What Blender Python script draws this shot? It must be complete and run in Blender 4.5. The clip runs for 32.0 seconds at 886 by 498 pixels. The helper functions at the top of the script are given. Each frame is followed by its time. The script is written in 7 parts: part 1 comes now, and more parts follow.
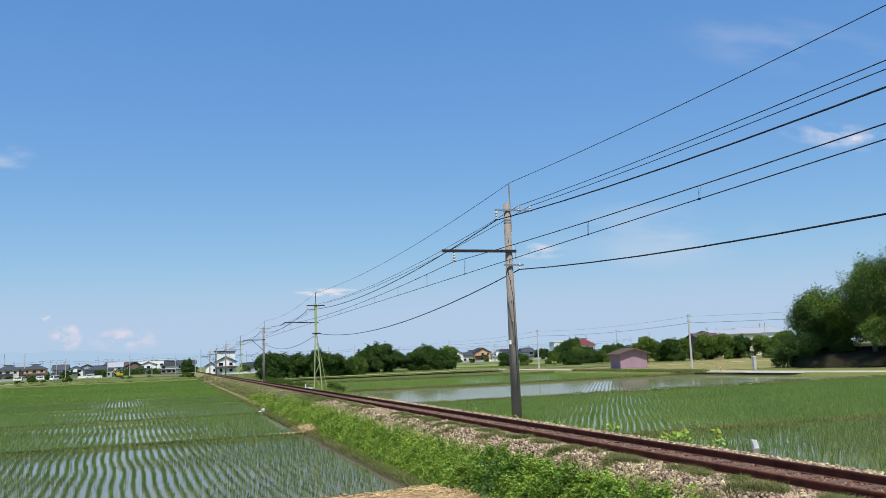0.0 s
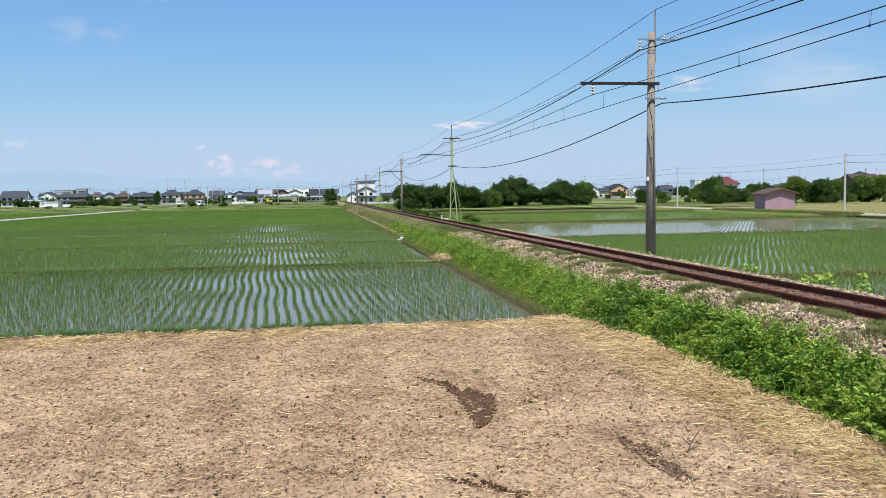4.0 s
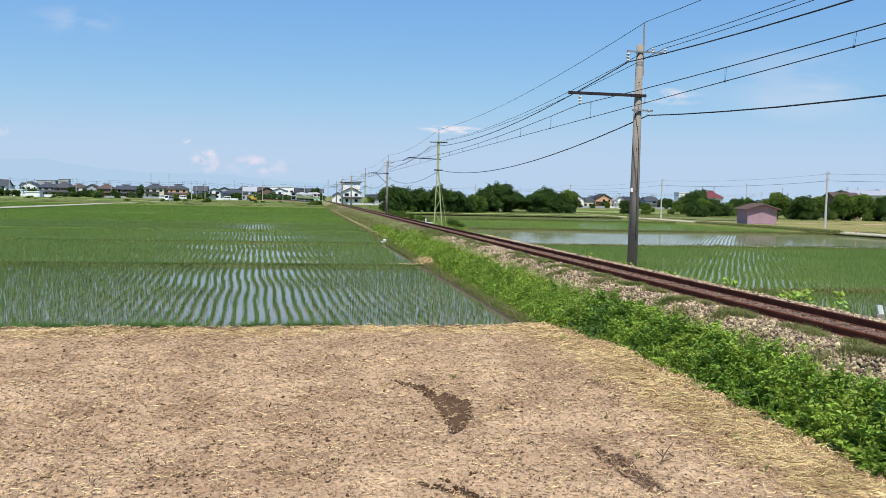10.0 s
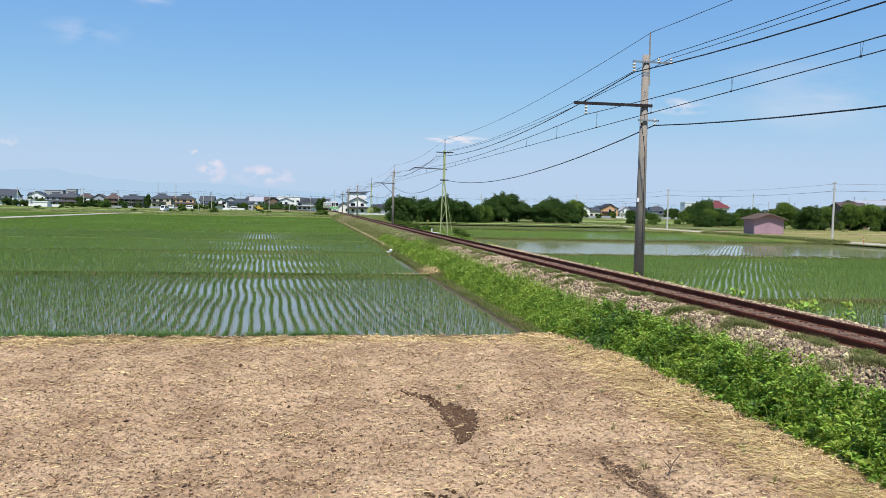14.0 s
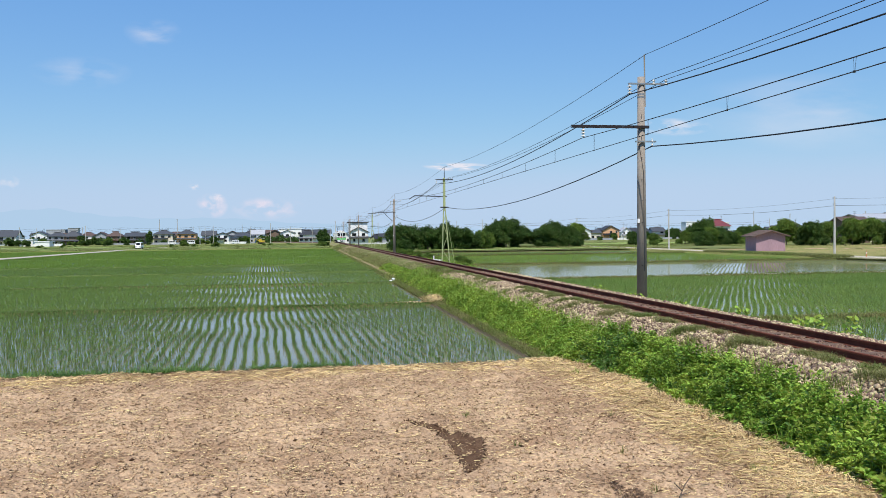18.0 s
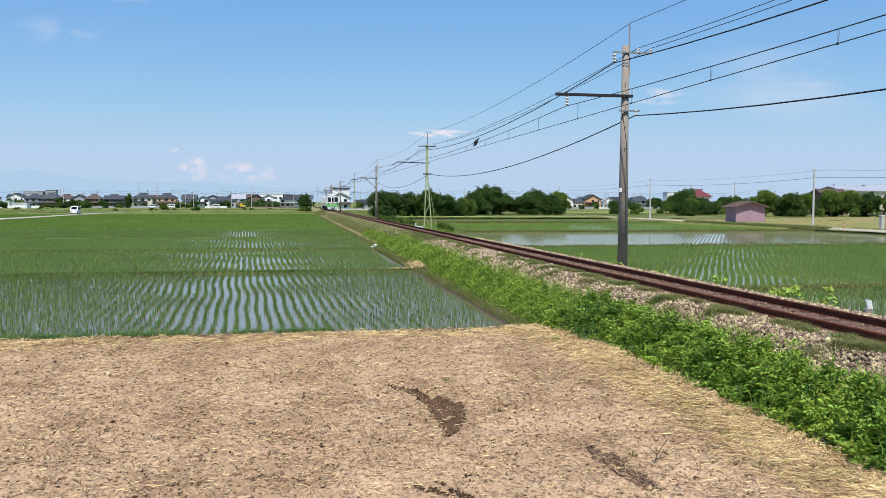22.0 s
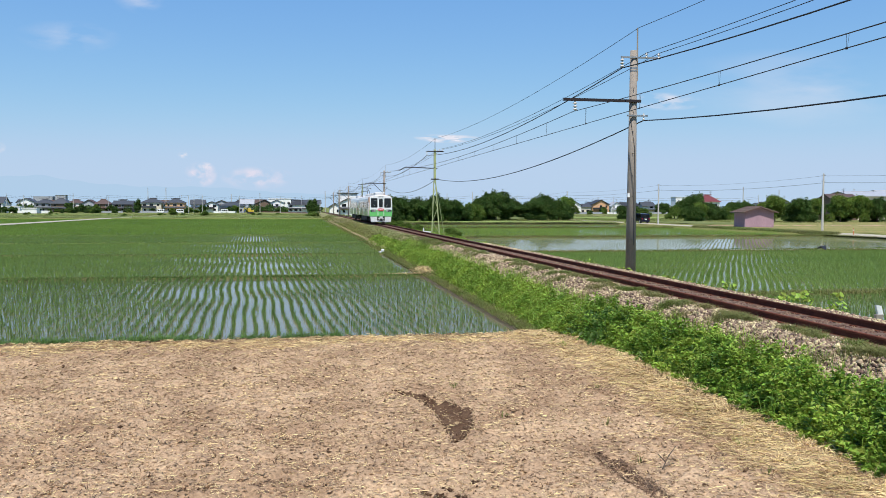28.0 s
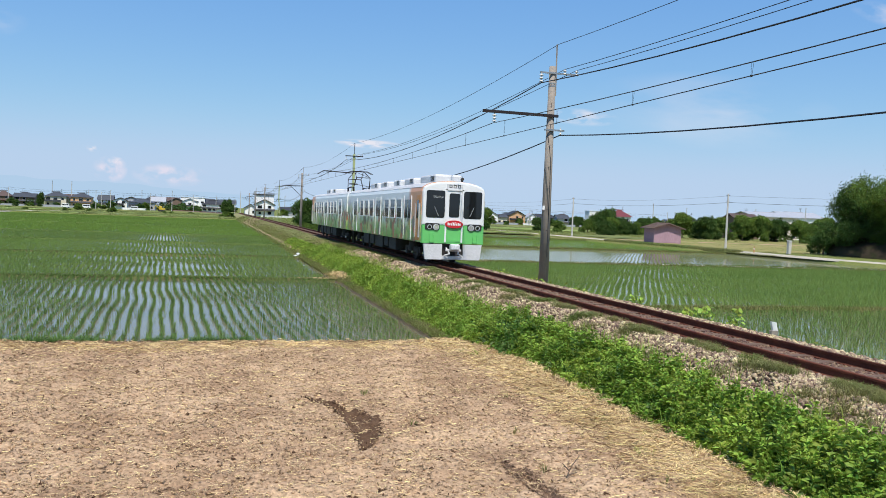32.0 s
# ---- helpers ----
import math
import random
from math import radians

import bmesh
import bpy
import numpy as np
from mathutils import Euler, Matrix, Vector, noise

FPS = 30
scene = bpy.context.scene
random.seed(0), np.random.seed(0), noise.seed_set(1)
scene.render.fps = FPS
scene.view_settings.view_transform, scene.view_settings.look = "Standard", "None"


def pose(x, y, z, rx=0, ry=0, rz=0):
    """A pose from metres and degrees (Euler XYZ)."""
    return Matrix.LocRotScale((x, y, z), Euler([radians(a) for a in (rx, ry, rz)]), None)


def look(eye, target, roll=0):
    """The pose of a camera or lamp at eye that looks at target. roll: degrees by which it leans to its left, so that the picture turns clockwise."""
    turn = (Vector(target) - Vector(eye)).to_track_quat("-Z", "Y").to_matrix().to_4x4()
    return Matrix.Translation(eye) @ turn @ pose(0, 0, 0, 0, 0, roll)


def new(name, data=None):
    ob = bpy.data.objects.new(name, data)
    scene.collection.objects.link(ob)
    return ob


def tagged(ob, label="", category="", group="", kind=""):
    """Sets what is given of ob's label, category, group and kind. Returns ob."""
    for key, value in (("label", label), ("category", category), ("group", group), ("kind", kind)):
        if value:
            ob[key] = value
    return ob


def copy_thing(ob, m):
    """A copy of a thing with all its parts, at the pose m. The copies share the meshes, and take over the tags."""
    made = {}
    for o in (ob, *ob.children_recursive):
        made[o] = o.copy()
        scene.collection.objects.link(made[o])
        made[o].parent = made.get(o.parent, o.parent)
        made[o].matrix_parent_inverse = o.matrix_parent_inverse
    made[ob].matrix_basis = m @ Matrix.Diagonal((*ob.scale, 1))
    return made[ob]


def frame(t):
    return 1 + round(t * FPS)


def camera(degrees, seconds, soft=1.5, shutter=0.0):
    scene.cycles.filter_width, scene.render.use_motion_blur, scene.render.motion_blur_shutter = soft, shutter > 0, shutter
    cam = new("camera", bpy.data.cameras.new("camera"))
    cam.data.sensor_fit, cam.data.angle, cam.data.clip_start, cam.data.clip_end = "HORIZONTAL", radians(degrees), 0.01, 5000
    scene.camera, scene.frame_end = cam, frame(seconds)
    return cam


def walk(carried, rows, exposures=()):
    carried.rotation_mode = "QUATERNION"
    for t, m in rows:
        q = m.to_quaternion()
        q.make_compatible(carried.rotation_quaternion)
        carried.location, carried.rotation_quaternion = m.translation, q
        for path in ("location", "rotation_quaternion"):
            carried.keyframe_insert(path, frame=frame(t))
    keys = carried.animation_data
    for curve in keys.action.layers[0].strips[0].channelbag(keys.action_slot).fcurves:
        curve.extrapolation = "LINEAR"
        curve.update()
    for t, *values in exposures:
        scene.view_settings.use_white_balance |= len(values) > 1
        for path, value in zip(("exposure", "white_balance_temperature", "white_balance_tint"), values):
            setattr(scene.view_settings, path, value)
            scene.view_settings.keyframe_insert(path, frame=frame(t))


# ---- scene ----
cam = camera(57.2, 32.0, soft=0.68)
# the hand-held camera: seconds, x, y, z, tilt, roll, turn
PATH = [
    (0.0, -0.030, 0.073, 3.404, 97.57, 2.24, -18.24),
    (0.5, -0.026, 0.058, 3.411, 97.45, 3.27, -18.22),
    (1.0, -0.033, 0.020, 3.393, 95.78, 3.04, -17.22),
    (1.5, -0.074, -0.037, 3.326, 92.14, 1.41, -15.27),
    (2.0, -0.018, -0.027, 3.412, 87.74, 0.56, -14.75),
    (2.5, -0.022, -0.033, 3.402, 86.45, 0.62, -13.13),
    (3.0, -0.022, -0.032, 3.403, 86.44, 1.08, -10.78),
    (3.5, -0.023, -0.007, 3.394, 86.08, 1.03, -8.95),
    (5.5, -0.019, -0.003, 3.394, 86.46, 0.02, -9.23),
    (6.0, -0.013, 0.004, 3.392, 86.48, -0.33, -9.36),
    (6.5, -0.012, 0.002, 3.397, 86.51, -0.03, -9.40),
    (7.0, -0.013, -0.004, 3.403, 86.61, 0.05, -9.42),
    (7.5, -0.011, -0.006, 3.405, 86.60, -0.11, -9.64),
    (8.0, -0.004, -0.002, 3.402, 86.31, -0.39, -9.80),
    (8.5, -0.009, -0.004, 3.404, 86.24, -0.91, -9.65),
    (9.0, -0.000, 0.000, 3.400, 86.40, -1.20, -9.44),
    (9.5, 0.002, 0.003, 3.396, 86.51, -1.13, -9.56),
    (10.0, 0.011, 0.001, 3.400, 86.42, -1.24, -9.83),
    (10.5, 0.005, -0.001, 3.401, 86.31, -1.68, -9.87),
    (11.0, 0.009, 0.007, 3.394, 86.24, -1.52, -9.59),
    (11.5, 0.010, 0.012, 3.394, 86.15, -1.11, -9.53),
    (12.0, 0.026, 0.016, 3.397, 85.99, -0.79, -10.00),
    (12.5, 0.019, 0.007, 3.400, 86.09, -1.38, -10.59),
    (13.0, 0.015, 0.004, 3.397, 86.14, -1.49, -10.46),
    (13.5, 0.015, 0.013, 3.394, 86.06, -1.40, -10.07),
    (14.0, 0.009, 0.009, 3.397, 87.11, -1.26, -9.41),
    (14.5, 0.009, 0.036, 3.403, 90.27, -0.56, -8.02),
    (16.5, 0.007, 0.020, 3.398, 89.75, 0.08, -8.46),
    (17.0, 0.007, 0.015, 3.406, 89.45, 0.39, -8.55),
    (17.5, 0.005, 0.018, 3.403, 89.28, 0.48, -8.81),
    (18.0, 0.015, 0.013, 3.400, 89.02, 0.58, -9.32),
    (18.5, 0.015, 0.000, 3.399, 88.48, 0.47, -9.96),
    (19.0, 0.023, -0.011, 3.399, 87.23, 0.24, -10.50),
    (19.5, 0.017, -0.012, 3.403, 86.45, 0.46, -10.49),
    (20.0, 0.021, -0.009, 3.402, 86.35, 0.81, -9.81),
    (20.5, 0.017, -0.005, 3.399, 86.35, 0.60, -9.41),
    (21.0, 0.016, -0.012, 3.398, 86.38, 0.77, -9.66),
    (21.5, 0.013, -0.007, 3.399, 86.69, 0.36, -10.28),
    (22.0, 0.005, -0.013, 3.393, 86.69, -0.16, -10.57),
    (22.5, -0.003, -0.013, 3.396, 86.55, -0.42, -10.46),
    (23.0, -0.003, -0.016, 3.398, 86.66, -0.42, -10.35),
    (23.5, 0.000, -0.014, 3.392, 86.75, -0.37, -10.53),
    (24.0, 0.005, -0.010, 3.392, 86.62, -0.18, -10.62),
    (24.5, -0.002, -0.009, 3.393, 86.62, -0.32, -10.56),
    (25.0, -0.000, -0.010, 3.394, 86.68, -0.56, -10.36),
    (25.5, 0.002, -0.010, 3.400, 86.69, -0.76, -10.23),
    (27.5, 0.013, -0.000, 3.398, 86.91, -0.18, -10.02),
    (28.0, 0.015, 0.005, 3.393, 87.05, -0.17, -10.02),
    (28.5, 0.011, -0.002, 3.389, 87.03, -0.97, -9.87),
    (29.0, 0.015, -0.006, 3.395, 87.17, -1.32, -10.13),
    (29.5, 0.022, -0.012, 3.405, 87.25, -1.10, -10.58),
    (30.0, 0.021, -0.016, 3.404, 87.21, -0.72, -11.06),
    (30.5, 0.016, -0.002, 3.397, 87.12, -0.91, -11.79),
    (31.0, 0.036, -0.022, 3.409, 87.30, -1.59, -13.75),
    (31.5, 0.045, -0.023, 3.411, 87.46, -2.10, -15.39),
    (32.0, 0.042, -0.012, 3.410, 87.64, -2.28, -15.78),
]
EXPOSURE = 0.0
walk(cam, [(t, pose(x, y, z, rx, ry, rz)) for t, x, y, z, rx, ry, rz in PATH], [(0.0, EXPOSURE - 0.1), (1.0, EXPOSURE - 0.08), (2.0, EXPOSURE), (32.0, EXPOSURE)])

# ---- light: a clear early-summer day, the sun high behind the camera ----
SUN_EL, SUN_DIR = radians(61), Vector((-0.2, -0.98, 0)).normalized()
to_sun = Vector((SUN_DIR.x * math.cos(SUN_EL), SUN_DIR.y * math.cos(SUN_EL), math.sin(SUN_EL)))
world = bpy.data.worlds.new("sky")
scene.world = world
world.use_nodes = True
wn = world.node_tree.nodes
sky = wn.new("ShaderNodeTexSky")
sky.sky_type, sky.sun_disc, sky.sun_elevation = "NISHITA", False, SUN_EL
sky.sun_rotation = math.atan2(SUN_DIR.x, SUN_DIR.y)
sky.altitude, sky.air_density, sky.dust_density, sky.ozone_density = 0, 1.0, 0.0, 5.0
split, join = wn.new("ShaderNodeSeparateColor"), wn.new("ShaderNodeCombineColor")
world.node_tree.links.new(sky.outputs[0], split.inputs[0])
for i, (power, gain) in enumerate(((0.88, 0.90), (0.64, 1.56), (0.39, 3.18))):
    raised, scaled = wn.new("ShaderNodeMath"), wn.new("ShaderNodeMath")
    raised.operation, scaled.operation = "POWER", "MULTIPLY"
    raised.inputs[1].default_value, scaled.inputs[1].default_value = power, gain
    world.node_tree.links.new(split.outputs[i], raised.inputs[0])
    world.node_tree.links.new(raised.outputs[0], scaled.inputs[0])
    soft = wn.new("ShaderNodeMath")
    soft.operation = "SMOOTH_MIN"
    soft.inputs[1].default_value, soft.inputs[2].default_value = (3.75, 4.9, 6.5)[i], 1.2
    world.node_tree.links.new(scaled.outputs[0], soft.inputs[0])
    world.node_tree.links.new(soft.outputs[0], join.inputs[i])
world.node_tree.links.new(join.outputs[0], wn["Background"].inputs[0])
wn["Background"].inputs[1].default_value = 0.13
sun = new("sun", bpy.data.lights.new("sun", "SUN"))
sun.data.energy, sun.data.angle, sun.data.color = 5.4, radians(0.55), (1.0, 0.955, 0.88)
sun.matrix_world = look(to_sun * 60, (0, 0, 0))

# ---- materials ----
def rgb(c):
    return (*c, 1.0) if len(c) == 3 else c


def mat(name, a, b=None, scale=2.0, rough=0.7, metal=0.0, bump=0.0, bump_scale=30.0, fine=None, spec=0.5, vary=0.0, trans=0.0, stretch=(1, 1, 1)):
    """Two-scale procedural surface: a and b mixed by a coarse noise, a fine noise on top, relief, and a shift per object or island."""
    m = bpy.data.materials.new(name)
    m.use_nodes = True
    nt = m.node_tree
    N, K = nt.nodes, nt.links.new
    p = N["Principled BSDF"]
    p.inputs["Roughness"].default_value, p.inputs["Metallic"].default_value = rough, metal
    p.inputs["Specular IOR Level"].default_value = spec
    tc, mp = N.new("ShaderNodeTexCoord"), N.new("ShaderNodeMapping")
    K(tc.outputs["Object"], mp.inputs[0])
    mp.inputs["Scale"].default_value = stretch
    b = b or tuple(v * 0.75 for v in a)
    n1 = N.new("ShaderNodeTexNoise")
    n1.inputs["Scale"].default_value, n1.inputs["Detail"].default_value = scale, 5
    K(mp.outputs[0], n1.inputs[0])
    ramp = N.new("ShaderNodeMapRange")
    ramp.inputs["From Min"].default_value, ramp.inputs["From Max"].default_value = 0.35, 0.65
    K(n1.outputs[0], ramp.inputs[0])
    mix = N.new("ShaderNodeMix")
    mix.data_type = "RGBA"
    mix.inputs["A"].default_value, mix.inputs["B"].default_value = rgb(a), rgb(b)
    K(ramp.outputs[0], mix.inputs["Factor"])
    col = mix.outputs["Result"]
    n2 = N.new("ShaderNodeTexNoise")
    n2.inputs["Scale"].default_value, n2.inputs["Detail"].default_value = bump_scale, 4
    K(mp.outputs[0], n2.inputs[0])
    hsv = N.new("ShaderNodeHueSaturation")
    v = N.new("ShaderNodeMapRange")
    f = 0.16 if fine is None else fine
    v.inputs["From Min"].default_value, v.inputs["From Max"].default_value = 0.3, 0.7
    v.inputs["To Min"].default_value, v.inputs["To Max"].default_value = 1 - f, 1 + f
    K(n2.outputs[0], v.inputs[0])
    val = v.outputs[0]
    if vary:
        geo, info = N.new("ShaderNodeNewGeometry"), N.new("ShaderNodeObjectInfo")
        add, r = N.new("ShaderNodeMath"), N.new("ShaderNodeMapRange")
        K(geo.outputs["Random Per Island"], add.inputs[0]), K(info.outputs["Random"], add.inputs[1])
        frac = N.new("ShaderNodeMath")
        frac.operation = "FRACT"
        K(add.outputs[0], frac.inputs[0])
        r.inputs["To Min"].default_value, r.inputs["To Max"].default_value = 1 - vary, 1 + vary
        K(frac.outputs[0], r.inputs[0])
        mul = N.new("ShaderNodeMath")
        mul.operation = "MULTIPLY"
        K(val, mul.inputs[0]), K(r.outputs[0], mul.inputs[1])
        val = mul.outputs[0]
        h = N.new("ShaderNodeMapRange")
        h.inputs["To Min"].default_value, h.inputs["To Max"].default_value = 0.5 - vary * 0.06, 0.5 + vary * 0.06
        K(frac.outputs[0], h.inputs[0]), K(h.outputs[0], hsv.inputs["Hue"])
    K(val, hsv.inputs["Value"]), K(col, hsv.inputs["Color"]), K(hsv.outputs[0], p.inputs["Base Color"])
    if bump:
        bn = N.new("ShaderNodeBump")
        bn.inputs["Strength"].default_value, bn.inputs["Distance"].default_value = min(1, bump), 0.03
        K(n2.outputs[0], bn.inputs["Height"]), K(bn.outputs[0], p.inputs["Normal"])
    if trans:
        t = N.new("ShaderNodeBsdfTranslucent")
        ms = N.new("ShaderNodeMixShader")
        ms.inputs[0].default_value = trans
        K(hsv.outputs[0], t.inputs[0]), K(p.outputs[0], ms.inputs[1]), K(t.outputs[0], ms.inputs[2])
        K(ms.outputs[0], N["Material Output"].inputs[0])
    return m


M = dict(
    soil=mat("dry_soil", (0.49, 0.34, 0.21), (0.31, 0.2, 0.12), 1.1, 0.95, bump=1.0, bump_scale=22, fine=0.32, spec=0.1),
    wet_soil=mat("dark_soil", (0.085, 0.048, 0.029), (0.13, 0.078, 0.048), 5, 0.95, bump=1.0, bump_scale=30, spec=0.05),
    ground=mat("grass_ground", (0.13, 0.17, 0.04), (0.18, 0.175, 0.06), 0.12, 0.95, bump=0.6, bump_scale=3, spec=0.1),
    litter=mat("straw_litter", (0.72, 0.53, 0.28), (0.45, 0.31, 0.15), 1.2, 0.75, vary=0.45, spec=0.25),
    bank=mat("grassy_bank", (0.2, 0.22, 0.08), (0.27, 0.225, 0.115), 0.5, 0.95, bump=0.8, bump_scale=14, spec=0.1),
    dike=mat("dike_earth", (0.115, 0.1, 0.045), (0.095, 0.12, 0.035), 1.2, 0.95, bump=0.9, bump_scale=16, spec=0.1),
    milky_water=mat("milky_paddy_water", (0.29, 0.265, 0.15), (0.22, 0.21, 0.11), 0.12, 0.06, spec=0.36, bump=0.01, bump_scale=2.5, fine=0.06, stretch=(1, 3, 1)),
    meadow=mat("meadow_grass", (0.19, 0.25, 0.065), (0.26, 0.25, 0.1), 0.06, 0.8, vary=0.3, trans=0.25, spec=0.2),
    water=mat("paddy_water", (0.19, 0.165, 0.105), (0.14, 0.125, 0.078), 0.35, 0.1, spec=0.22, bump=0.03, bump_scale=2.5, fine=0.08),
    rice=mat("rice_leaf", (0.14, 0.225, 0.048), (0.11, 0.19, 0.04), 0.25, 0.55, vary=0.28, trans=0.35, spec=0.3),
    rice_mid=mat("rice_leaf_pale", (0.185, 0.28, 0.062), (0.15, 0.245, 0.052), 0.2, 0.55, vary=0.25, trans=0.35, spec=0.3),
    green_dike=mat("green_dike", (0.14, 0.17, 0.055), (0.11, 0.14, 0.042), 1.2, 0.95, bump=0.9, bump_scale=16, spec=0.1),
    rice_far=mat("rice_leaf_dense", (0.195, 0.31, 0.052), (0.16, 0.27, 0.046), 0.05, 0.6, vary=0.2, trans=0.3, spec=0.25),
    young_rice=mat("young_rice", (0.24, 0.28, 0.11), (0.2, 0.25, 0.09), 0.1, 0.6, vary=0.2, trans=0.3, spec=0.2),
    weed=mat("weed_leaf", (0.35, 0.46, 0.072), (0.17, 0.275, 0.038), 0.9, 0.55, vary=0.38, trans=0.33, spec=0.22),
    weed_dark=mat("weed_leaf_dark", (0.11, 0.2, 0.035), (0.07, 0.14, 0.025), 1.3, 0.5, vary=0.3, trans=0.3, spec=0.35),
    grass=mat("grass_blade", (0.15, 0.2, 0.04), (0.24, 0.22, 0.08), 0.7, 0.6, vary=0.35, trans=0.3, spec=0.3),
    fibre=mat("dead_roots", (0.2, 0.125, 0.07), (0.13, 0.08, 0.045), 2, 0.85, vary=0.4, spec=0.2),
    straw=mat("straw", (0.68, 0.495, 0.265), (0.46, 0.32, 0.17), 2, 0.7, vary=0.4, spec=0.3),
    leaf=mat("tree_leaf", (0.08, 0.135, 0.03), (0.04, 0.078, 0.018), 0.22, 0.6, vary=0.45, trans=0.22, spec=0.15),
    leaf_light=mat("tree_leaf_light", (0.16, 0.23, 0.042), (0.07, 0.125, 0.026), 0.25, 0.6, vary=0.45, trans=0.28, spec=0.15),
    bark=mat("bark", (0.11, 0.085, 0.06), None, 4, 0.9, bump=0.9, bump_scale=20, stretch=(1, 1, 0.2)),
    rail=mat("rusty_rail", (0.10, 0.032, 0.02), (0.15, 0.05, 0.028), 3, 0.9, bump=0.3, bump_scale=60, spec=0.15),
    stone=mat("ballast_stone", (0.46, 0.34, 0.22), (0.2, 0.138, 0.085), 9, 0.9, vary=0.65, bump=0.4, bump_scale=60),
    rust_stone=mat("rust_stained_stone", (0.22, 0.135, 0.09), (0.12, 0.07, 0.048), 9, 0.9, vary=0.4, bump=0.4, bump_scale=60),
    stone_bed=mat("ballast_bed", (0.17, 0.12, 0.08), (0.12, 0.085, 0.055), 3, 0.95, bump=1.0, bump_scale=22, fine=0.5),
    sleeper=mat("sleeper_wood", (0.14, 0.085, 0.055), (0.1, 0.06, 0.04), 2, 0.9, bump=0.8, bump_scale=25, stretch=(0.2, 1, 1)),
    concrete=mat("pole_concrete", (0.3, 0.258, 0.215), (0.24, 0.205, 0.172), 1.5, 0.85, bump=0.15, bump_scale=40, stretch=(1, 1, 0.3)),
    pale_concrete=mat("pale_concrete", (0.5, 0.48, 0.44), (0.42, 0.4, 0.37), 1.5, 0.85, bump=0.2, bump_scale=40),
    dark_steel=mat("dark_steel", (0.03, 0.024, 0.026), None, 3, 0.75, bump=0.1, spec=0.2),
    steel=mat("galvanised_steel", (0.4, 0.4, 0.4), None, 5, 0.45, metal=0.7, bump=0.05),
    green_paint=mat("yellow_green_paint", (0.36, 0.41, 0.19), (0.3, 0.34, 0.16), 2, 0.6, bump=0.1),
    porcelain=mat("porcelain", (0.6, 0.58, 0.54), None, 8, 0.25, fine=0.05),
    cable=mat("cable", (0.02, 0.02, 0.025), None, 5, 0.6),
    wire=mat("copper_wire", (0.06, 0.055, 0.05), None, 5, 0.5, metal=0.4),
    white=mat("white_paint", (0.8, 0.8, 0.78), (0.72, 0.72, 0.7), 0.8, 0.55, fine=0.05),
    asphalt=mat("pale_road", (0.47, 0.42, 0.32), (0.38, 0.34, 0.26), 0.6, 0.9, bump=0.4, bump_scale=30),
)

# ---- helpers for building ----
rng = np.random.default_rng(7)


def part(name, bm, material, parent=None, label="", smooth=False):
    """Links a bmesh as one mesh object under a thing or a part."""
    me = bpy.data.meshes.new(name)
    bm.to_mesh(me)
    bm.free()
    if smooth:
        me.shade_smooth()
    me.materials.append(M[material] if isinstance(material, str) else material)
    ob = new(name, me)
    ob.parent = parent
    if label:
        ob["label"] = label
    return ob


def empty(name, m, label, category, group="", kind=""):
    ob = new(name)
    ob.matrix_world = m
    return tagged(ob, label, category, group, kind)


def mesh_np(name, verts, faces, material, smooth=False):
    """A mesh object from numpy arrays; every face has as many corners."""
    me = bpy.data.meshes.new(name)
    verts, faces = np.asarray(verts, np.float32), np.asarray(faces, np.int32)
    k = faces.shape[1]
    me.vertices.add(len(verts))
    me.vertices.foreach_set("co", verts.ravel())
    me.loops.add(faces.size)
    me.loops.foreach_set("vertex_index", faces.ravel())
    me.polygons.add(len(faces))
    me.polygons.foreach_set("loop_start", np.arange(0, faces.size, k, dtype=np.int32))
    me.polygons.foreach_set("loop_total", np.full(len(faces), k, np.int32))
    me.update(calc_edges=True)
    me.validate()
    if smooth:
        me.shade_smooth()
    me.materials.append(M[material] if isinstance(material, str) else material)
    return new(name, me)


def box(bm, x0, y0, z0, x1, y1, z1, bevel=0.0):
    r = bmesh.ops.create_cube(bm, size=1, matrix=Matrix.Translation(((x0 + x1) / 2, (y0 + y1) / 2, (z0 + z1) / 2)) @ Matrix.Diagonal((x1 - x0, y1 - y0, z1 - z0, 1)))
    if bevel:
        es = list({e for v in r["verts"] for e in v.link_edges})
        bmesh.ops.bevel(bm, geom=es, offset=bevel, segments=2, affect="EDGES", profile=0.5)
    return bm


def tube(bm, a, b, r0, r1=None, seg=10, caps=True):
    a, b = Vector(a), Vector(b)
    d = b - a
    m = Matrix.Translation((a + b) / 2) @ d.to_track_quat("Z", "Y").to_matrix().to_4x4()
    bmesh.ops.create_cone(bm, cap_ends=caps, segments=seg, radius1=r0, radius2=r0 if r1 is None else r1, depth=d.length, matrix=m)
    return bm


def bar(bm, a, b, w, h):
    """A rectangular bar from a to b."""
    a, b = Vector(a), Vector(b)
    d = b - a
    m = Matrix.Translation((a + b) / 2) @ d.to_track_quat("Z", "Y").to_matrix().to_4x4() @ Matrix.Diagonal((w, h, d.length, 1))
    bmesh.ops.create_cube(bm, size=1, matrix=m)
    return bm


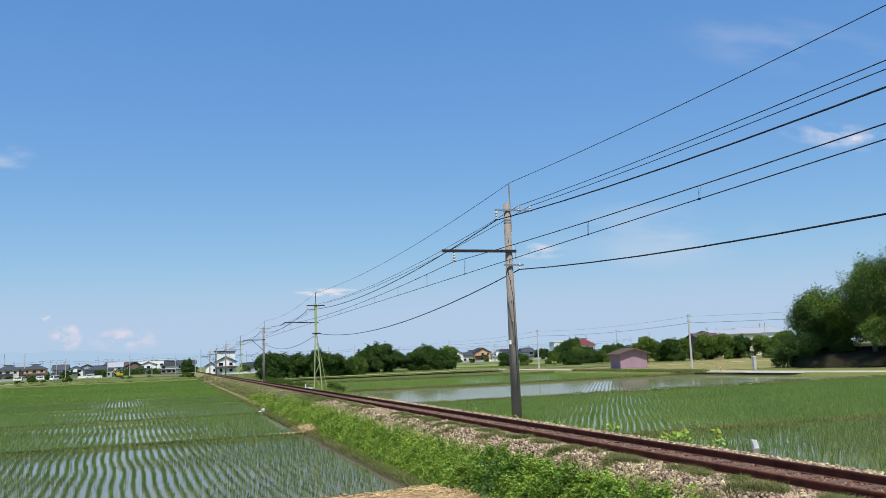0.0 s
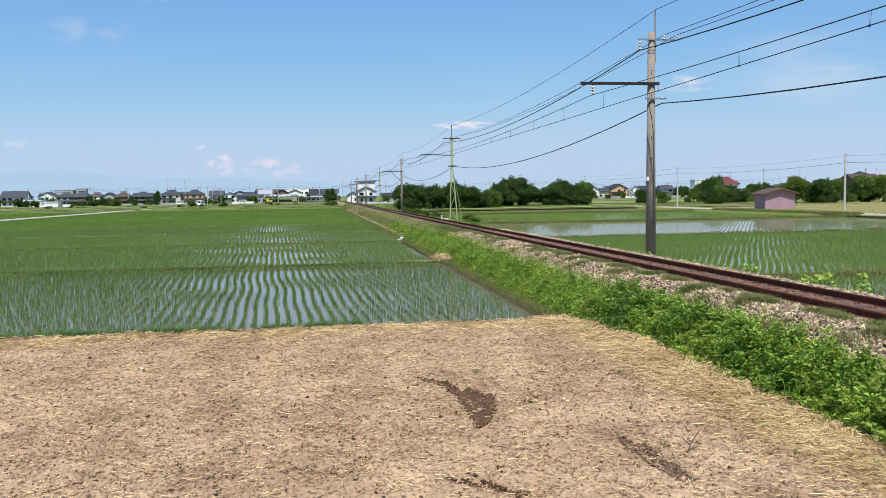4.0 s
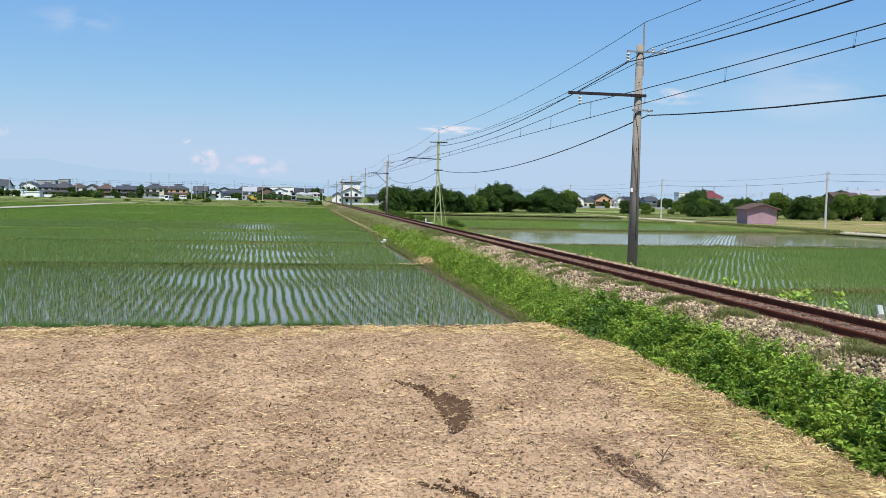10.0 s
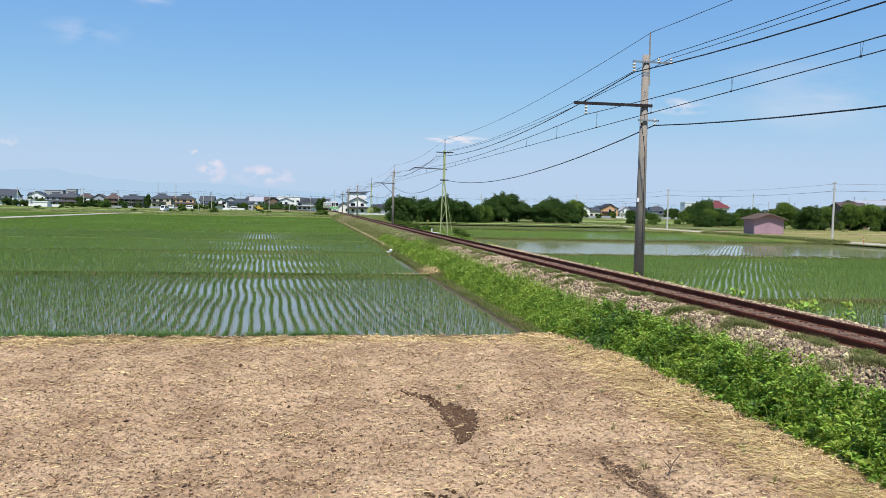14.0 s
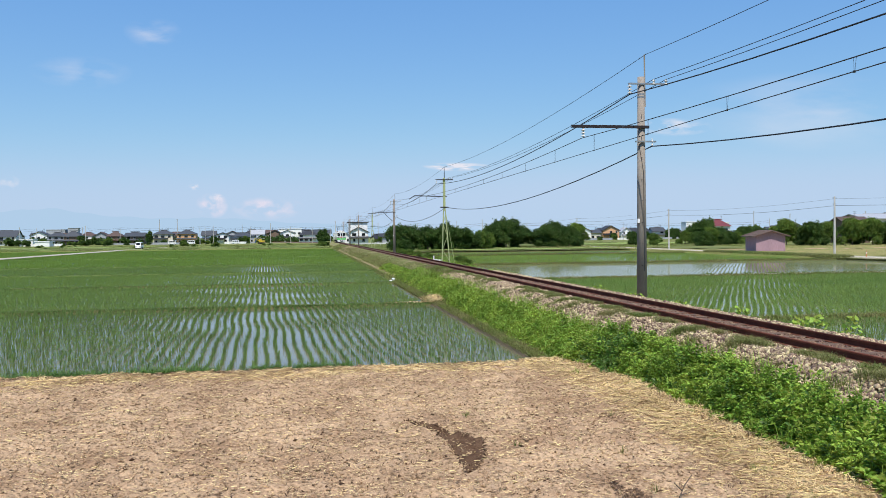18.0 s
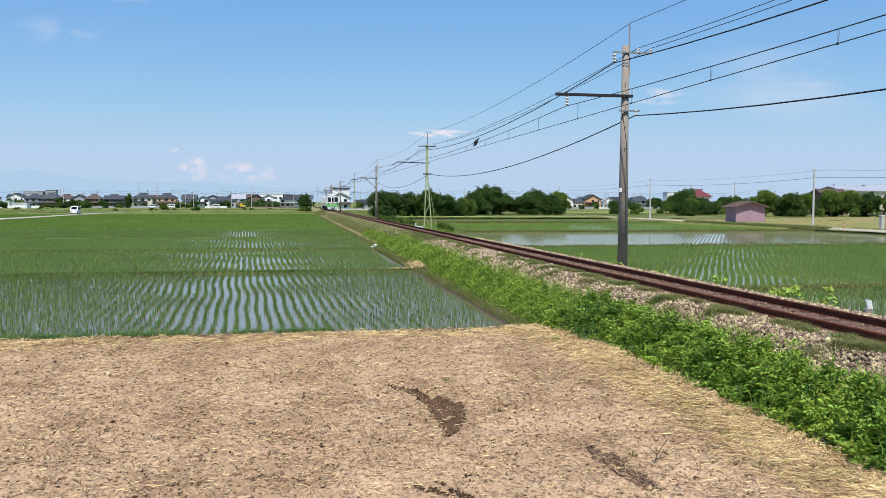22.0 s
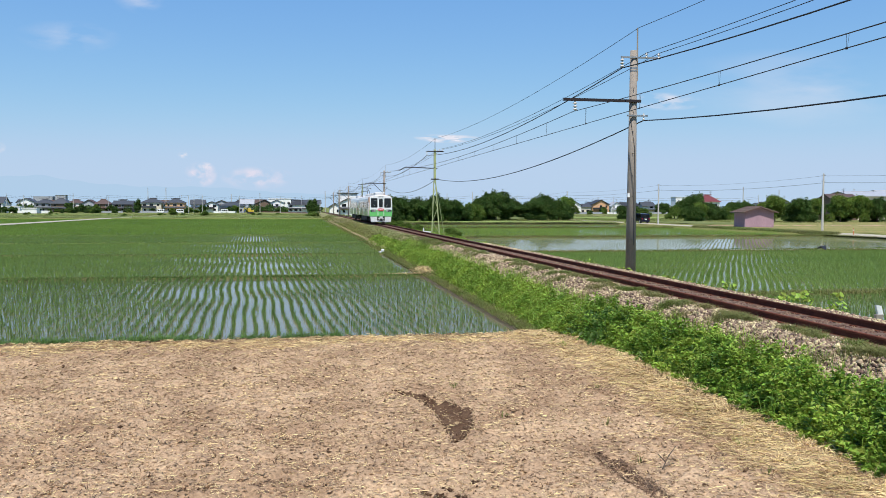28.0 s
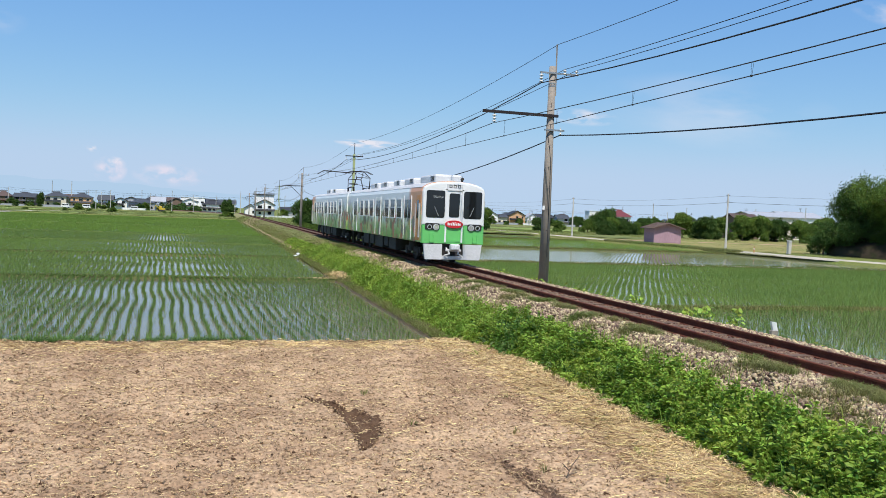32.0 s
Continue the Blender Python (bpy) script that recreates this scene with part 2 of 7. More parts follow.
def prism(bm, profile, y0, y1, axis="y"):
    """A closed outline of (u, v) drawn out from y0 to y1 along an axis."""
    f = {"y": lambda u, v, t: (u, t, v), "x": lambda u, v, t: (t, u, v), "z": lambda u, v, t: (u, v, t)}[axis]
    a = [bm.verts.new(f(u, v, y0)) for u, v in profile]
    b = [bm.verts.new(f(u, v, y1)) for u, v in profile]
    n = len(profile)
    for i in range(n):
        bm.faces.new((a[i], a[(i + 1) % n], b[(i + 1) % n], b[i]))
    bm.faces.new(a[::-1]), bm.faces.new(b)
    bmesh.ops.recalc_face_normals(bm, faces=bm.faces[:])
    return bm


def sheet(name, xs, ys, zf, material, smooth=True):
    """A height sheet over the grid lines xs and ys."""
    X, Y = np.meshgrid(np.asarray(xs, float), np.asarray(ys, float))
    V = np.stack([X, Y, zf(X, Y)], -1).reshape(-1, 3)
    nx, ny = len(xs), len(ys)
    i = (np.arange(ny - 1)[:, None] * nx + np.arange(nx - 1)[None]).ravel()
    return mesh_np(name, V, np.stack([i, i + 1, i + nx + 1, i + nx], 1), material, smooth)


def wobble(X, Y, scale, seed=0):
    """A smooth pseudo-random height in -1..1."""
    r = np.random.default_rng(seed)
    out = np.zeros_like(X)
    for k in range(9):
        a, ph, f = r.uniform(0, 2 * np.pi), r.uniform(0, 6.28), r.uniform(0.5, 2.2) / scale
        out += np.sin((X * np.cos(a) + Y * np.sin(a)) * f * 2 * np.pi + ph)
    return out / 5.0


def blades(name, P, per, height, width, spread, lean, material, seed=1, segs=2):
    """Tufts of curved, tapering leaves at the points P (n x 3)."""
    r = np.random.default_rng(seed)
    P = np.repeat(np.asarray(P, float), per, 0)
    n = len(P)
    az = r.uniform(0, 2 * np.pi, n)
    d = np.stack([np.cos(az), np.sin(az), np.zeros(n)], 1)
    s = np.stack([-np.sin(az), np.cos(az), np.zeros(n)], 1)
    tw = r.uniform(-0.9, 0.9, n)[:, None]
    s = s * np.cos(tw) + d * np.sin(tw)
    h = (height * r.uniform(0.65, 1.15, n))[:, None]
    l = (lean * r.uniform(0.2, 1.3, n))[:, None] * h
    w = (width * r.uniform(0.7, 1.3, n))[:, None] / 2
    base = P + d * (spread * r.uniform(0, 1, n))[:, None]
    up = np.array([0, 0, 1.0])
    tip = base + d * l + up * h * (1 - 0.25 * np.minimum(1, l / h))
    if segs == 1:
        V = np.stack([base - s * w, base + s * w, tip], 1).reshape(-1, 3)
        F = np.arange(n * 3).reshape(n, 3)
    else:
        mid = base + d * l * 0.3 + up * h * 0.62
        V = np.stack([base - s * w * 0.7, base + s * w * 0.7, mid + s * w, mid - s * w, tip], 1).reshape(-1, 3)
        i = np.arange(n)[:, None] * 5
        F = np.concatenate([i + [0, 1, 2], i + [0, 2, 3], i + [3, 2, 4]], 0)
    return mesh_np(name, V, F, material)


def leaf_arrays(C, D, size, r, droop=0.35, wide=0.55, flat=0.0):
    """Pointed, folded leaves at C that point along D (n x 3)."""
    n = len(C)
    D = D / np.maximum(1e-6, np.linalg.norm(D, axis=1))[:, None]
    rnd = r.normal(size=(n, 3)) * (1 - flat) + np.array([0, 0, 2.0]) * flat
    S = np.cross(D, rnd)
    S /= np.maximum(1e-6, np.linalg.norm(S, axis=1))[:, None]
    U = np.cross(S, D)
    U *= np.where(U[:, 2:3] < 0, -1, 1)
    L = (size * r.uniform(0.6, 1.3, n))[:, None]
    w = L * wide / 2
    mid = C + D * L * 0.45
    tip = C + D * L - np.array([0, 0, 1.0]) * L * droop
    V = np.stack([C, mid + S * w + U * w * 0.35, tip, mid - S * w + U * w * 0.35], 1).reshape(-1, 3)
    i = np.arange(n)[:, None] * 4
    return V, np.concatenate([i + [0, 1, 2], i + [0, 2, 3]], 0)

# ---- the plan: y runs along the railway, x across it, z = 0 is the water of the paddies ----
TRACK_X, RAIL_Z = 9.955, 1.29
FIELD_EDGE_Y = 19.45           # the dry field ends, the first paddy begins
LEFT_Y = (19.7, 39.4, 57.8, 77.0, 97.5, 135.0, 175.0, 216.0)
RIGHT_Y = (6.0, 28.4, 57.6, 88.2, 127.0, 150.0)


def ground_z(X, Y):
    X, Y = np.broadcast_arrays(np.asarray(X, float), np.asarray(Y, float))
    z = np.full(X.shape, 0.3)
    z = np.where((X < 5.9) & (Y > FIELD_EDGE_Y) & (Y < 217) & (X > -95), -0.14, z)
    z = np.where((X < 6.6) & (Y <= FIELD_EDGE_Y) & (X > -30), 0.12, z)
    z = np.where((X > 14.6) & (X < np.where((Y > 50) & (Y < 90), 63.3, 61.5)) & (Y > 5) & (Y < 151), -0.14, z)
    z = np.where((X >= 5.9) & (X <= 14.6), -0.12, z)
    u = np.abs(X - TRACK_X)
    left = np.interp(u, (1.5, 2.5, 3.65), (1.0, 0.62, 0.05))
    right = np.interp(u, (1.5, 2.75, 4.4), (1.0, 0.7, 0.05))
    bank = np.where(X < TRACK_X, left, right) * 0.95
    return np.maximum(z, bank + np.where((u < 4.4) & (X > 6.05), -0.02, -1))


xs = np.unique(np.concatenate([np.array([-3000, -1500, -700, -300, -160, -95.5, -95, -60, -30.5, -30]), np.arange(-25, 5, 2.5), np.arange(5.2, 15.4, 0.2), np.arange(16, 61, 5), np.array([61.2, 61.6, 63.1, 63.5, 68, 80, 110, 160, 300, 700, 1500, 3000])]))
ys = np.unique(np.concatenate([np.array([-2500, -1000, -300, -100, -40, -20, -10, 0, 4.8, 5.2, 19.2, 19.6]), np.arange(22, 220, 6), np.array([150.8, 151.3, 216.8, 217.3, 260, 330, 450, 700, 1200, 2000, 3600])]))
tagged(sheet("ground", xs, ys, ground_z, "ground", False), "flat farmland ground with rough green grass", "ground", kind="structure")

# ---- track ----
track = empty("railway_track", pose(0, 0, 0), "single rusty railway track on brown stone ballast", "railway track", kind="structure")
Y0, Y1 = -40, 312
CURVE_R = 330.0


def rail_at(y):
    """The line's middle at y: straight, then bending away to the left and falling a little."""
    d = max(0.0, y - Y1)
    return Vector((TRACK_X - d * d / (2 * CURVE_R), y, RAIL_Z - 0.5 * min(1.0, d / 70) ** 2 * (3 - 2 * min(1.0, d / 70))))


def swept(bm, profile, y0, y1, step=8.0):
    """A profile (across, up) drawn along the bend of the line."""
    rows = []
    for i in range(int((y1 - y0) / step) + 1):
        y = y0 + i * step
        c, a = rail_at(y), rail_at(y + 0.5) - rail_at(y - 0.5)
        side = Vector((a.y, -a.x, 0)).normalized()
        rows.append([bm.verts.new(c + side * u + Vector((0, 0, v))) for u, v in profile])
    n = len(profile)
    for p, q in zip(rows, rows[1:]):
        for j in range(n):
            bm.faces.new((p[j], p[(j + 1) % n], q[(j + 1) % n], q[j]))
    return bm


bm = bmesh.new()
prism(bm, [(TRACK_X - 2.6, 0.58), (TRACK_X - 1.45, 1.12), (TRACK_X + 1.5, 1.12), (TRACK_X + 2.6, 0.75), (TRACK_X + 2.6, 0.4), (TRACK_X - 2.6, 0.4)], Y0, Y1)
part("ballast_bed", bm, "stone_bed", track)
part("ballast_bed", swept(bmesh.new(), [(-2.6, -1.0), (-1.45, -0.17), (1.5, -0.17), (2.6, -1.0)], Y1, 520), "stone_bed", track)
RAIL = [(-0.065, 0), (0.065, 0), (0.065, 0.012), (0.012, 0.03), (0.012, 0.11), (0.034, 0.12), (0.034, 0.15), (0.026, 0.158), (-0.026, 0.158), (-0.034, 0.15), (-0.034, 0.12), (-0.012, 0.11), (-0.012, 0.03), (-0.065, 0.012)]
for side in (-1, 1):
    bm = bmesh.new()
    prism(bm, [(TRACK_X + side * 0.567 + u, RAIL_Z - 0.158 + v) for u, v in RAIL], Y0, Y1)
    part("rail", bm, "rail", track)
    part("rail", swept(bmesh.new(), [(side * 0.567 + u, v - 0.158) for u, v in RAIL], Y1, 520), "rail", track)


# ---- paddies ----
def water_sheet(x0, x1, y0, y1, material="water"):
    ob = sheet("water", (x0, x1), (y0, y1), lambda X, Y: X * 0, material)
    tagged(ob, "still shallow muddy water of a flooded rice paddy", "water", kind="structure")


def dike_x(x0, x1, y, w=0.34, h=0.14, material="dike", label="low grassy earth dike between two paddies"):
    n = max(8, int((x1 - x0) / 0.6))
    prof = [(-w / 2 - 0.12, -0.1), (-w / 2, h * 0.8), (-w / 6, h), (w / 6, h), (w / 2, h * 0.8), (w / 2 + 0.12, -0.1)]
    xs = np.linspace(x0, x1, n)
    wob = wobble(xs, xs * 0 + y, 6.0, 3) * 0.07
    V = np.array([(x, y + u + wob[i], v * (1 + wob[i])) for i, x in enumerate(xs) for u, v in prof])
    k = len(prof)
    F = np.array([(i * k + j, i * k + j + k, i * k + j + k + 1, i * k + j + 1) for i in range(n - 1) for j in range(k - 1)])
    return tagged(mesh_np("dike", V, F[:, ::-1], material, True), label, "dike", kind="structure")


for a, b in zip(LEFT_Y, LEFT_Y[1:]):
    water_sheet(-94.5, 5.85, a + 0.1, b - 0.1)
for y in LEFT_Y[1:]:
    dike_x(-95, 6.0, y, material="dike" if y < 70 else "green_dike")
for a, b in zip(RIGHT_Y, RIGHT_Y[1:]):
    water_sheet(14.6, 63.2 if 50 < a < 80 else 61.4, a + 0.1, b - 0.1, "milky_water" if a < 90 else "water")
for y in RIGHT_Y[1:]:
    dike_x(14.4, 63.2 if 50 < y < 90 else 61.6, y)


def rice(x0, x1, y0, y1, row, hill, per, height, width, material, seed, slant=-0.055, segs=2, lean=0.32, curve=0.0, loose=0.07, spread=0.018, fade=0.0, label="rows of young green rice plants standing in shallow water"):
    r = np.random.default_rng(seed)
    # rows run along y, leaning sideways by slant metres for every metre
    d = math.hypot(1, slant)
    gu, gy = np.meshgrid(np.arange(x0 - abs(slant) * (y1 - y0), x1 + abs(slant) * (y1 - y0), row * d), np.arange(y0, y1, hill / d))
    gu, gy = gu.ravel(), gy.ravel()
    gx = gu + slant * (gy - y0) + curve * (np.sin((gy - y0) * 0.23 + gu * 0.05) + 0.5 * np.sin((gy - y0) * 0.8 + gu * 0.21))
    n = len(gx)
    P = np.stack([gx + r.normal(0, row * loose, n), gy + r.normal(0, hill * 0.2, n), np.full(n, -0.05)], 1)
    keep = (r.uniform(size=n) > 0.03) & (P[:, 0] < x1) & (P[:, 0] > x0)
    if fade:
        keep &= r.uniform(size=n) < (x1 - P[:, 0]) / fade
    return tagged(blades("rice_plants", P[keep], per, height, width, spread, lean, material, seed, segs), label, "rice", kind="stuff")


rice(-17.5, 5.6, 20.0, 39.1, 0.30, 0.17, 8, 0.25, 0.0092, "rice", 11, curve=0.1, loose=0.06, spread=0.034, lean=0.4)
rice(-17.5, -0.5, 20.0, 39.1, 0.30, 0.26, 3, 0.26, 0.0095, "rice", 23, curve=0.13, loose=0.35, spread=0.05, fade=8.0)
rice(-26, -1.0, 39.8, 57.4, 0.30, 0.24, 4, 0.25, 0.0115, "rice_mid", 24, curve=0.12, loose=0.35, spread=0.05, fade=13.0)
rice(-34, 0.0, 58.3, 76.6, 0.30, 0.3, 4, 0.25, 0.0175, "rice_far", 25, segs=1, loose=0.4, fade=15.0)
rice(-26, 5.5, 39.8, 57.4, 0.30, 0.17, 8, 0.25, 0.011, "rice_mid", 12, curve=0.12, loose=0.07, spread=0.032, lean=0.4)
rice(-34, 5.82, 58.3, 76.6, 0.30, 0.22, 10, 0.25, 0.0165, "rice_mid", 13, segs=1, curve=0.1, loose=0.07, spread=0.035, lean=0.4)
rice(-42, 5.82, 77.5, 97.1, 0.3, 0.28, 9, 0.27, 0.024, "rice_mid", 14, segs=1, loose=0.1)
rice(-58, 5.82, 98.0, 134.6, 0.42, 0.4, 7, 0.34, 0.05, "rice_far", 15, segs=1, loose=0.5)
rice(-74, 5.6, 135.5, 174.6, 0.55, 0.5, 7, 0.36, 0.08, "rice_far", 16, segs=1, loose=0.5)
rice(-90, 5.6, 175.5, 215.6, 0.7, 0.6, 7, 0.38, 0.11, "rice_far", 17, segs=1, loose=0.5)
rice(15.2, 40, 12, 28.0, 0.3, 0.18, 9, 0.26, 0.011, "rice", 18, curve=0.1, spread=0.06, lean=0.5)
rice(15.2, 61, 28.9, 57.2, 0.3, 0.17, 11, 0.3, 0.019, "rice_mid", 19, slant=0.58, segs=1, curve=0.08, loose=0.07, spread=0.05, lean=0.45)
rice(17, 62.5, 58.6, 87.6, 0.33, 0.25, 6, 0.16, 0.012, "young_rice", 20, slant=0.58, segs=1, curve=0.05, loose=0.08, label="sparse rows of young rice just above milky water")
rice(15.2, 61, 88.8, 126.6, 0.4, 0.4, 5, 0.25, 0.035, "rice_far", 21, segs=1, loose=0.3)
rice(15.2, 61, 127.5, 149.6, 0.5, 0.5, 4, 0.22, 0.035, "rice_far", 22, segs=1, loose=0.3)


# ---- the dry field, with two scraped hollows ----
SCAR_A = ((1.55, 13.5), (1.82, 13.0), (2.08, 12.4), (2.25, 11.75), (2.2, 11.05), (2.03, 10.35))
SCAR_B = ((3.6, 9.55), (3.74, 8.95), (3.76, 8.3), (3.84, 7.9))
SCAR_C = ((1.3, 8.5), (1.5, 8.3), (1.72, 8.2), (1.95, 7.9))


def near_line(X, Y, pts, widths):
    """1 on a stroke of changing width through pts, falling to 0 at its edge."""
    best = np.full(X.shape, -9.0)
    for (ax, ay), (bx, by), wa, wb in zip(pts, pts[1:], widths, widths[1:]):
        dx, dy = bx - ax, by - ay
        t = np.clip(((X - ax) * dx + (Y - ay) * dy) / (dx * dx + dy * dy), 0, 1)
        d = np.hypot(X - ax - t * dx, Y - ay - t * dy)
        best = np.maximum(best, 1 - d / (wa + (wb - wa) * t))
    return best


W_A, W_B, W_C = (0.03, 0.08, 0.14, 0.27, 0.2, 0.04), (0.05, 0.13, 0.12, 0.05), (0.05, 0.1, 0.09, 0.12)


def hollow(X, Y):
    return np.maximum(near_line(X, Y, SCAR_A, W_A), near_line(X, Y, SCAR_B, W_B))


def field_z(X, Y):
    z = 0.33 + 0.025 * wobble(X, Y, 1.6, 5) + 0.022 * np.sin(Y * 6.0 + 2.5 * wobble(X, Y, 3.0, 15)) * (0.5 + 0.5 * wobble(X, Y, 2.5, 16)) + 0.03 * wobble(X, Y, 0.45, 6) + 0.025 * wobble(X, Y, 0.21, 7)
    return z - 0.06 * np.clip(hollow(X, Y) * 1.6, 0, 1) - 0.22 * np.clip((Y - 18.95) / 0.7, 0, 1)


tagged(sheet("dry_field", np.concatenate([np.arange(-24, -10, 0.2), np.arange(-10, 7.51, 0.05)]), np.concatenate([np.arange(-6, 5, 0.2), np.arange(5, 19.75, 0.05)]), field_z, "soil"), "dry tilled field of pale brown soil", "field", kind="structure")


# ---- railway poles and wires ----
POLE_X, POLE_Y = 12.25, [28.75 + 44.9 * k for k in range(-1, 7)]


def insulator(bm, x, y, z0, z1, r, discs):
    """A pin or string insulator standing between two heights."""
    tube(bm, (x, y, z0), (x, y, z1), r * 0.35, seg=8)
    for i in range(discs):
        z = z0 + (z1 - z0) * (i + 0.6) / (discs + 0.2)
        tube(bm, (x, y, z - 0.025), (x, y, z + 0.025), r, r * 0.55, 12)
    return bm


def concrete_pole(y, strut=False):
    label = "tall tapered grey-brown concrete railway pole with a dark bracket"
    p = empty("railway_pole", pose(POLE_X, y, 0), label, "pole", "railway poles")
    bm = bmesh.new()
    tube(bm, (0, 0, 0.5), (0.0, 0, 9.2), 0.195, 0.125, 20)
    shaft = part("shaft", bm, "concrete", p, smooth=True)
    for z in np.arange(2.2, 8.2, 0.8):
        bm = bmesh.new()
        tube(bm, (-0.05, -0.15, z), (-0.05, -0.22, z), 0.012, seg=6)
        part("step_bolt", bm, "dark_steel", shaft)
    bm = bmesh.new()
    box(bm, -2.76, -0.2, 7.36, 0.24, -0.1, 7.38), box(bm, -2.76, -0.2, 7.28, 0.24, -0.185, 7.38), box(bm, -2.76, -0.2, 7.28, 0.24, -0.1, 7.3)
    bracket = part("bracket", bm, "dark_steel", p)
    if strut:
        bm = bmesh.new()
        tube(bm, (-1.6, -0.15, 7.28), (-0.14, -0.1, 5.95), 0.035, seg=8)
        part("strut", bm, "dark_steel", p)
    bm = bmesh.new()
    insulator(bm, -2.3, -0.15, 6.93, 7.27, 0.085, 3)
    part("hanging_insulator", bm, "porcelain", bracket)
    bm = bmesh.new()
    tube(bm, (0.16, 0, 8.1), (0.14, 0, 10.04), 0.028, seg=8)
    part("rod", bm, "concrete", p)
    bm = bmesh.new()
    box(bm, -0.55, -0.16, 8.9, 1.0, -0.11, 8.96)
    arm = part("crossarm", bm, "steel", p)
    bm = bmesh.new()
    insulator(bm, -0.5, -0.14, 8.54, 8.9, 0.085, 3)
    part("hanging_insulator", bm, "porcelain", arm)
    for x in (0.45, 0.93):
        bm = bmesh.new()
        insulator(bm, x, -0.14, 8.9, 9.12, 0.07, 2)
        part("pin_insulator", bm, "porcelain", arm)
    bm = bmesh.new()
    box(bm, -0.3, -0.22, 6.76, 0.5, -0.16, 6.82)
    low = part("lower_crossarm", bm, "steel", p)
    bm = bmesh.new()
    insulator(bm, 0.35, -0.19, 6.6, 6.9, 0.05, 2)
    part("pin_insulator", bm, "porcelain", low)
    for z in (6.8, 7.33, 8.45, 8.55, 8.93):
        bm = bmesh.new()
        r = 0.2 - (z - 0.5) * 0.008
        tube(bm, (0, 0, z - 0.03), (0, 0, z + 0.03), r, seg=16)
        part("clamp", bm, "steel", p)
    bm = bmesh.new()
    tube(bm, (-0.13, -0.1, 6.7), (0.02, -0.165, 5.6), 0.012, seg=6), tube(bm, (0.02, -0.165, 5.6), (0.02, -0.19, 2.0), 0.012, seg=6)
    part("down_lead", bm, "cable", p)
    bm = bmesh.new()
    box(bm, -0.215, -0.14, 3.78, -0.13, -0.06, 3.93)
    part("tag", bm, "white", p, "small white tag")
    return p


def steel_pole(y):
    p = empty("railway_pole", pose(POLE_X, y, 0), "yellow-green painted steel railway pole on spread legs", "pole", "railway poles")
    bm = bmesh.new()
    box(bm, -0.1, -0.08, 5.6, 0.1, 0.08, 8.65)
    part("mast", bm, "green_paint", p)
    for dx in (-0.28, 0.5):
        bm = bmesh.new()
        bar(bm, (0.08 * np.sign(dx), 0, 5.7), (dx, 0, 0.3), 0.09, 0.09)
        part("leg", bm, "green_paint", p)
    for k, (z0, z1) in enumerate(((1.0, 2.1), (2.1, 3.3), (3.3, 4.4), (4.4, 5.3))):
        f = lambda z, dx: dx + (0.08 * np.sign(dx) - dx) * (z - 0.3) / 5.4
        bm = bmesh.new()
        bar(bm, (f(z0, -0.28 if k % 2 else 0.5), 0, z0), (f(z1, 0.5 if k % 2 else -0.28), 0, z1), 0.045, 0.045)
        part("brace", bm, "green_paint", p)
    bm = bmesh.new()
    bar(bm, (0.24, 0, 6.93), (-2.75, 0, 7.02), 0.08, 0.08), bar(bm, (-2.75, 0, 7.02), (-3.25, 0, 6.7), 0.06, 0.06)
    part("bracket", bm, "dark_steel", p)
    bm = bmesh.new()
    box(bm, -0.82, -0.15, 8.43, 0.8, -0.1, 8.51)
    arm = part("crossarm", bm, "dark_steel", p)
    for x in (-0.75, 0.4, 0.72):
        bm = bmesh.new()
        insulator(bm, x, -0.13, 8.5 if x > 0 else 8.1, 8.66 if x > 0 else 8.44, 0.06, 2)
        part("insulator", bm, "porcelain", arm)
    bm = bmesh.new()
    tube(bm, (0.02, 0, 8.6), (0.02, 0, 9.66), 0.03, seg=8)
    part("rod", bm, "dark_steel", p)
    bm = bmesh.new()
    box(bm, -0.35, -0.12, 5.9, 0.4, 0.12, 6.0)
    part("lower_crossarm", bm, "dark_steel", p)
    bm = bmesh.new()
    tube(bm, (0.1, 0, 5.6), (1.05, 0.2, 0.2), 0.02, seg=6)
    part("guy", bm, "green_paint", p)
    bm = bmesh.new()
    box(bm, -1.1, -0.2, 1.0, -0.35, -0.12, 1.18), box(bm, -1.1, -0.2, 1.0, -1.0, -0.12, 1.5), box(bm, -0.8, -0.19, 0.3, -0.74, -0.13, 1.0)
    part("marker_board", bm, "white", p, "white angled marker board")
    return p


pole = concrete_pole(POLE_Y[1])
copy_thing(pole, pose(POLE_X, POLE_Y[0], 0))
green_pole = steel_pole(POLE_Y[2])
strut_pole = concrete_pole(POLE_Y[3] + 0.1, True)
strut_pole.location.z = -0.5
copy_thing(green_pole, pose(POLE_X + 0.2, POLE_Y[4], -0.6))
for k in (5, 6, 7):
    copy_thing(strut_pole, pose(POLE_X + 0.1, POLE_Y[k], -0.5))
POLE_DZ = [0, 0, -0.4, -0.5, -1.0, -0.5, -0.5, -0.5]


def wire_run(name, pts, sag, r, material, label):
    """One wire hung from point to point."""
    cu = bpy.data.curves.new(name, "CURVE")
    cu.dimensions, cu.bevel_depth, cu.bevel_resolution = "3D", r, 1
    co = []
    for a, b in zip(pts, pts[1:]):
        a, b = Vector(a), Vector(b)
        for i in range(16):
            t = i / 16
            p = a.lerp(b, t)
            co.append((p.x, p.y, p.z - 4 * sag * t * (1 - t)))
    co.append(tuple(pts[-1]))
    s = cu.splines.new("POLY")
    s.points.add(len(co) - 1)
    for q, c in zip(s.points, co):
        q.co = (*c, 1)
    cu.materials.append(M[material])
    return tagged(new(name, cu), label, "wire")


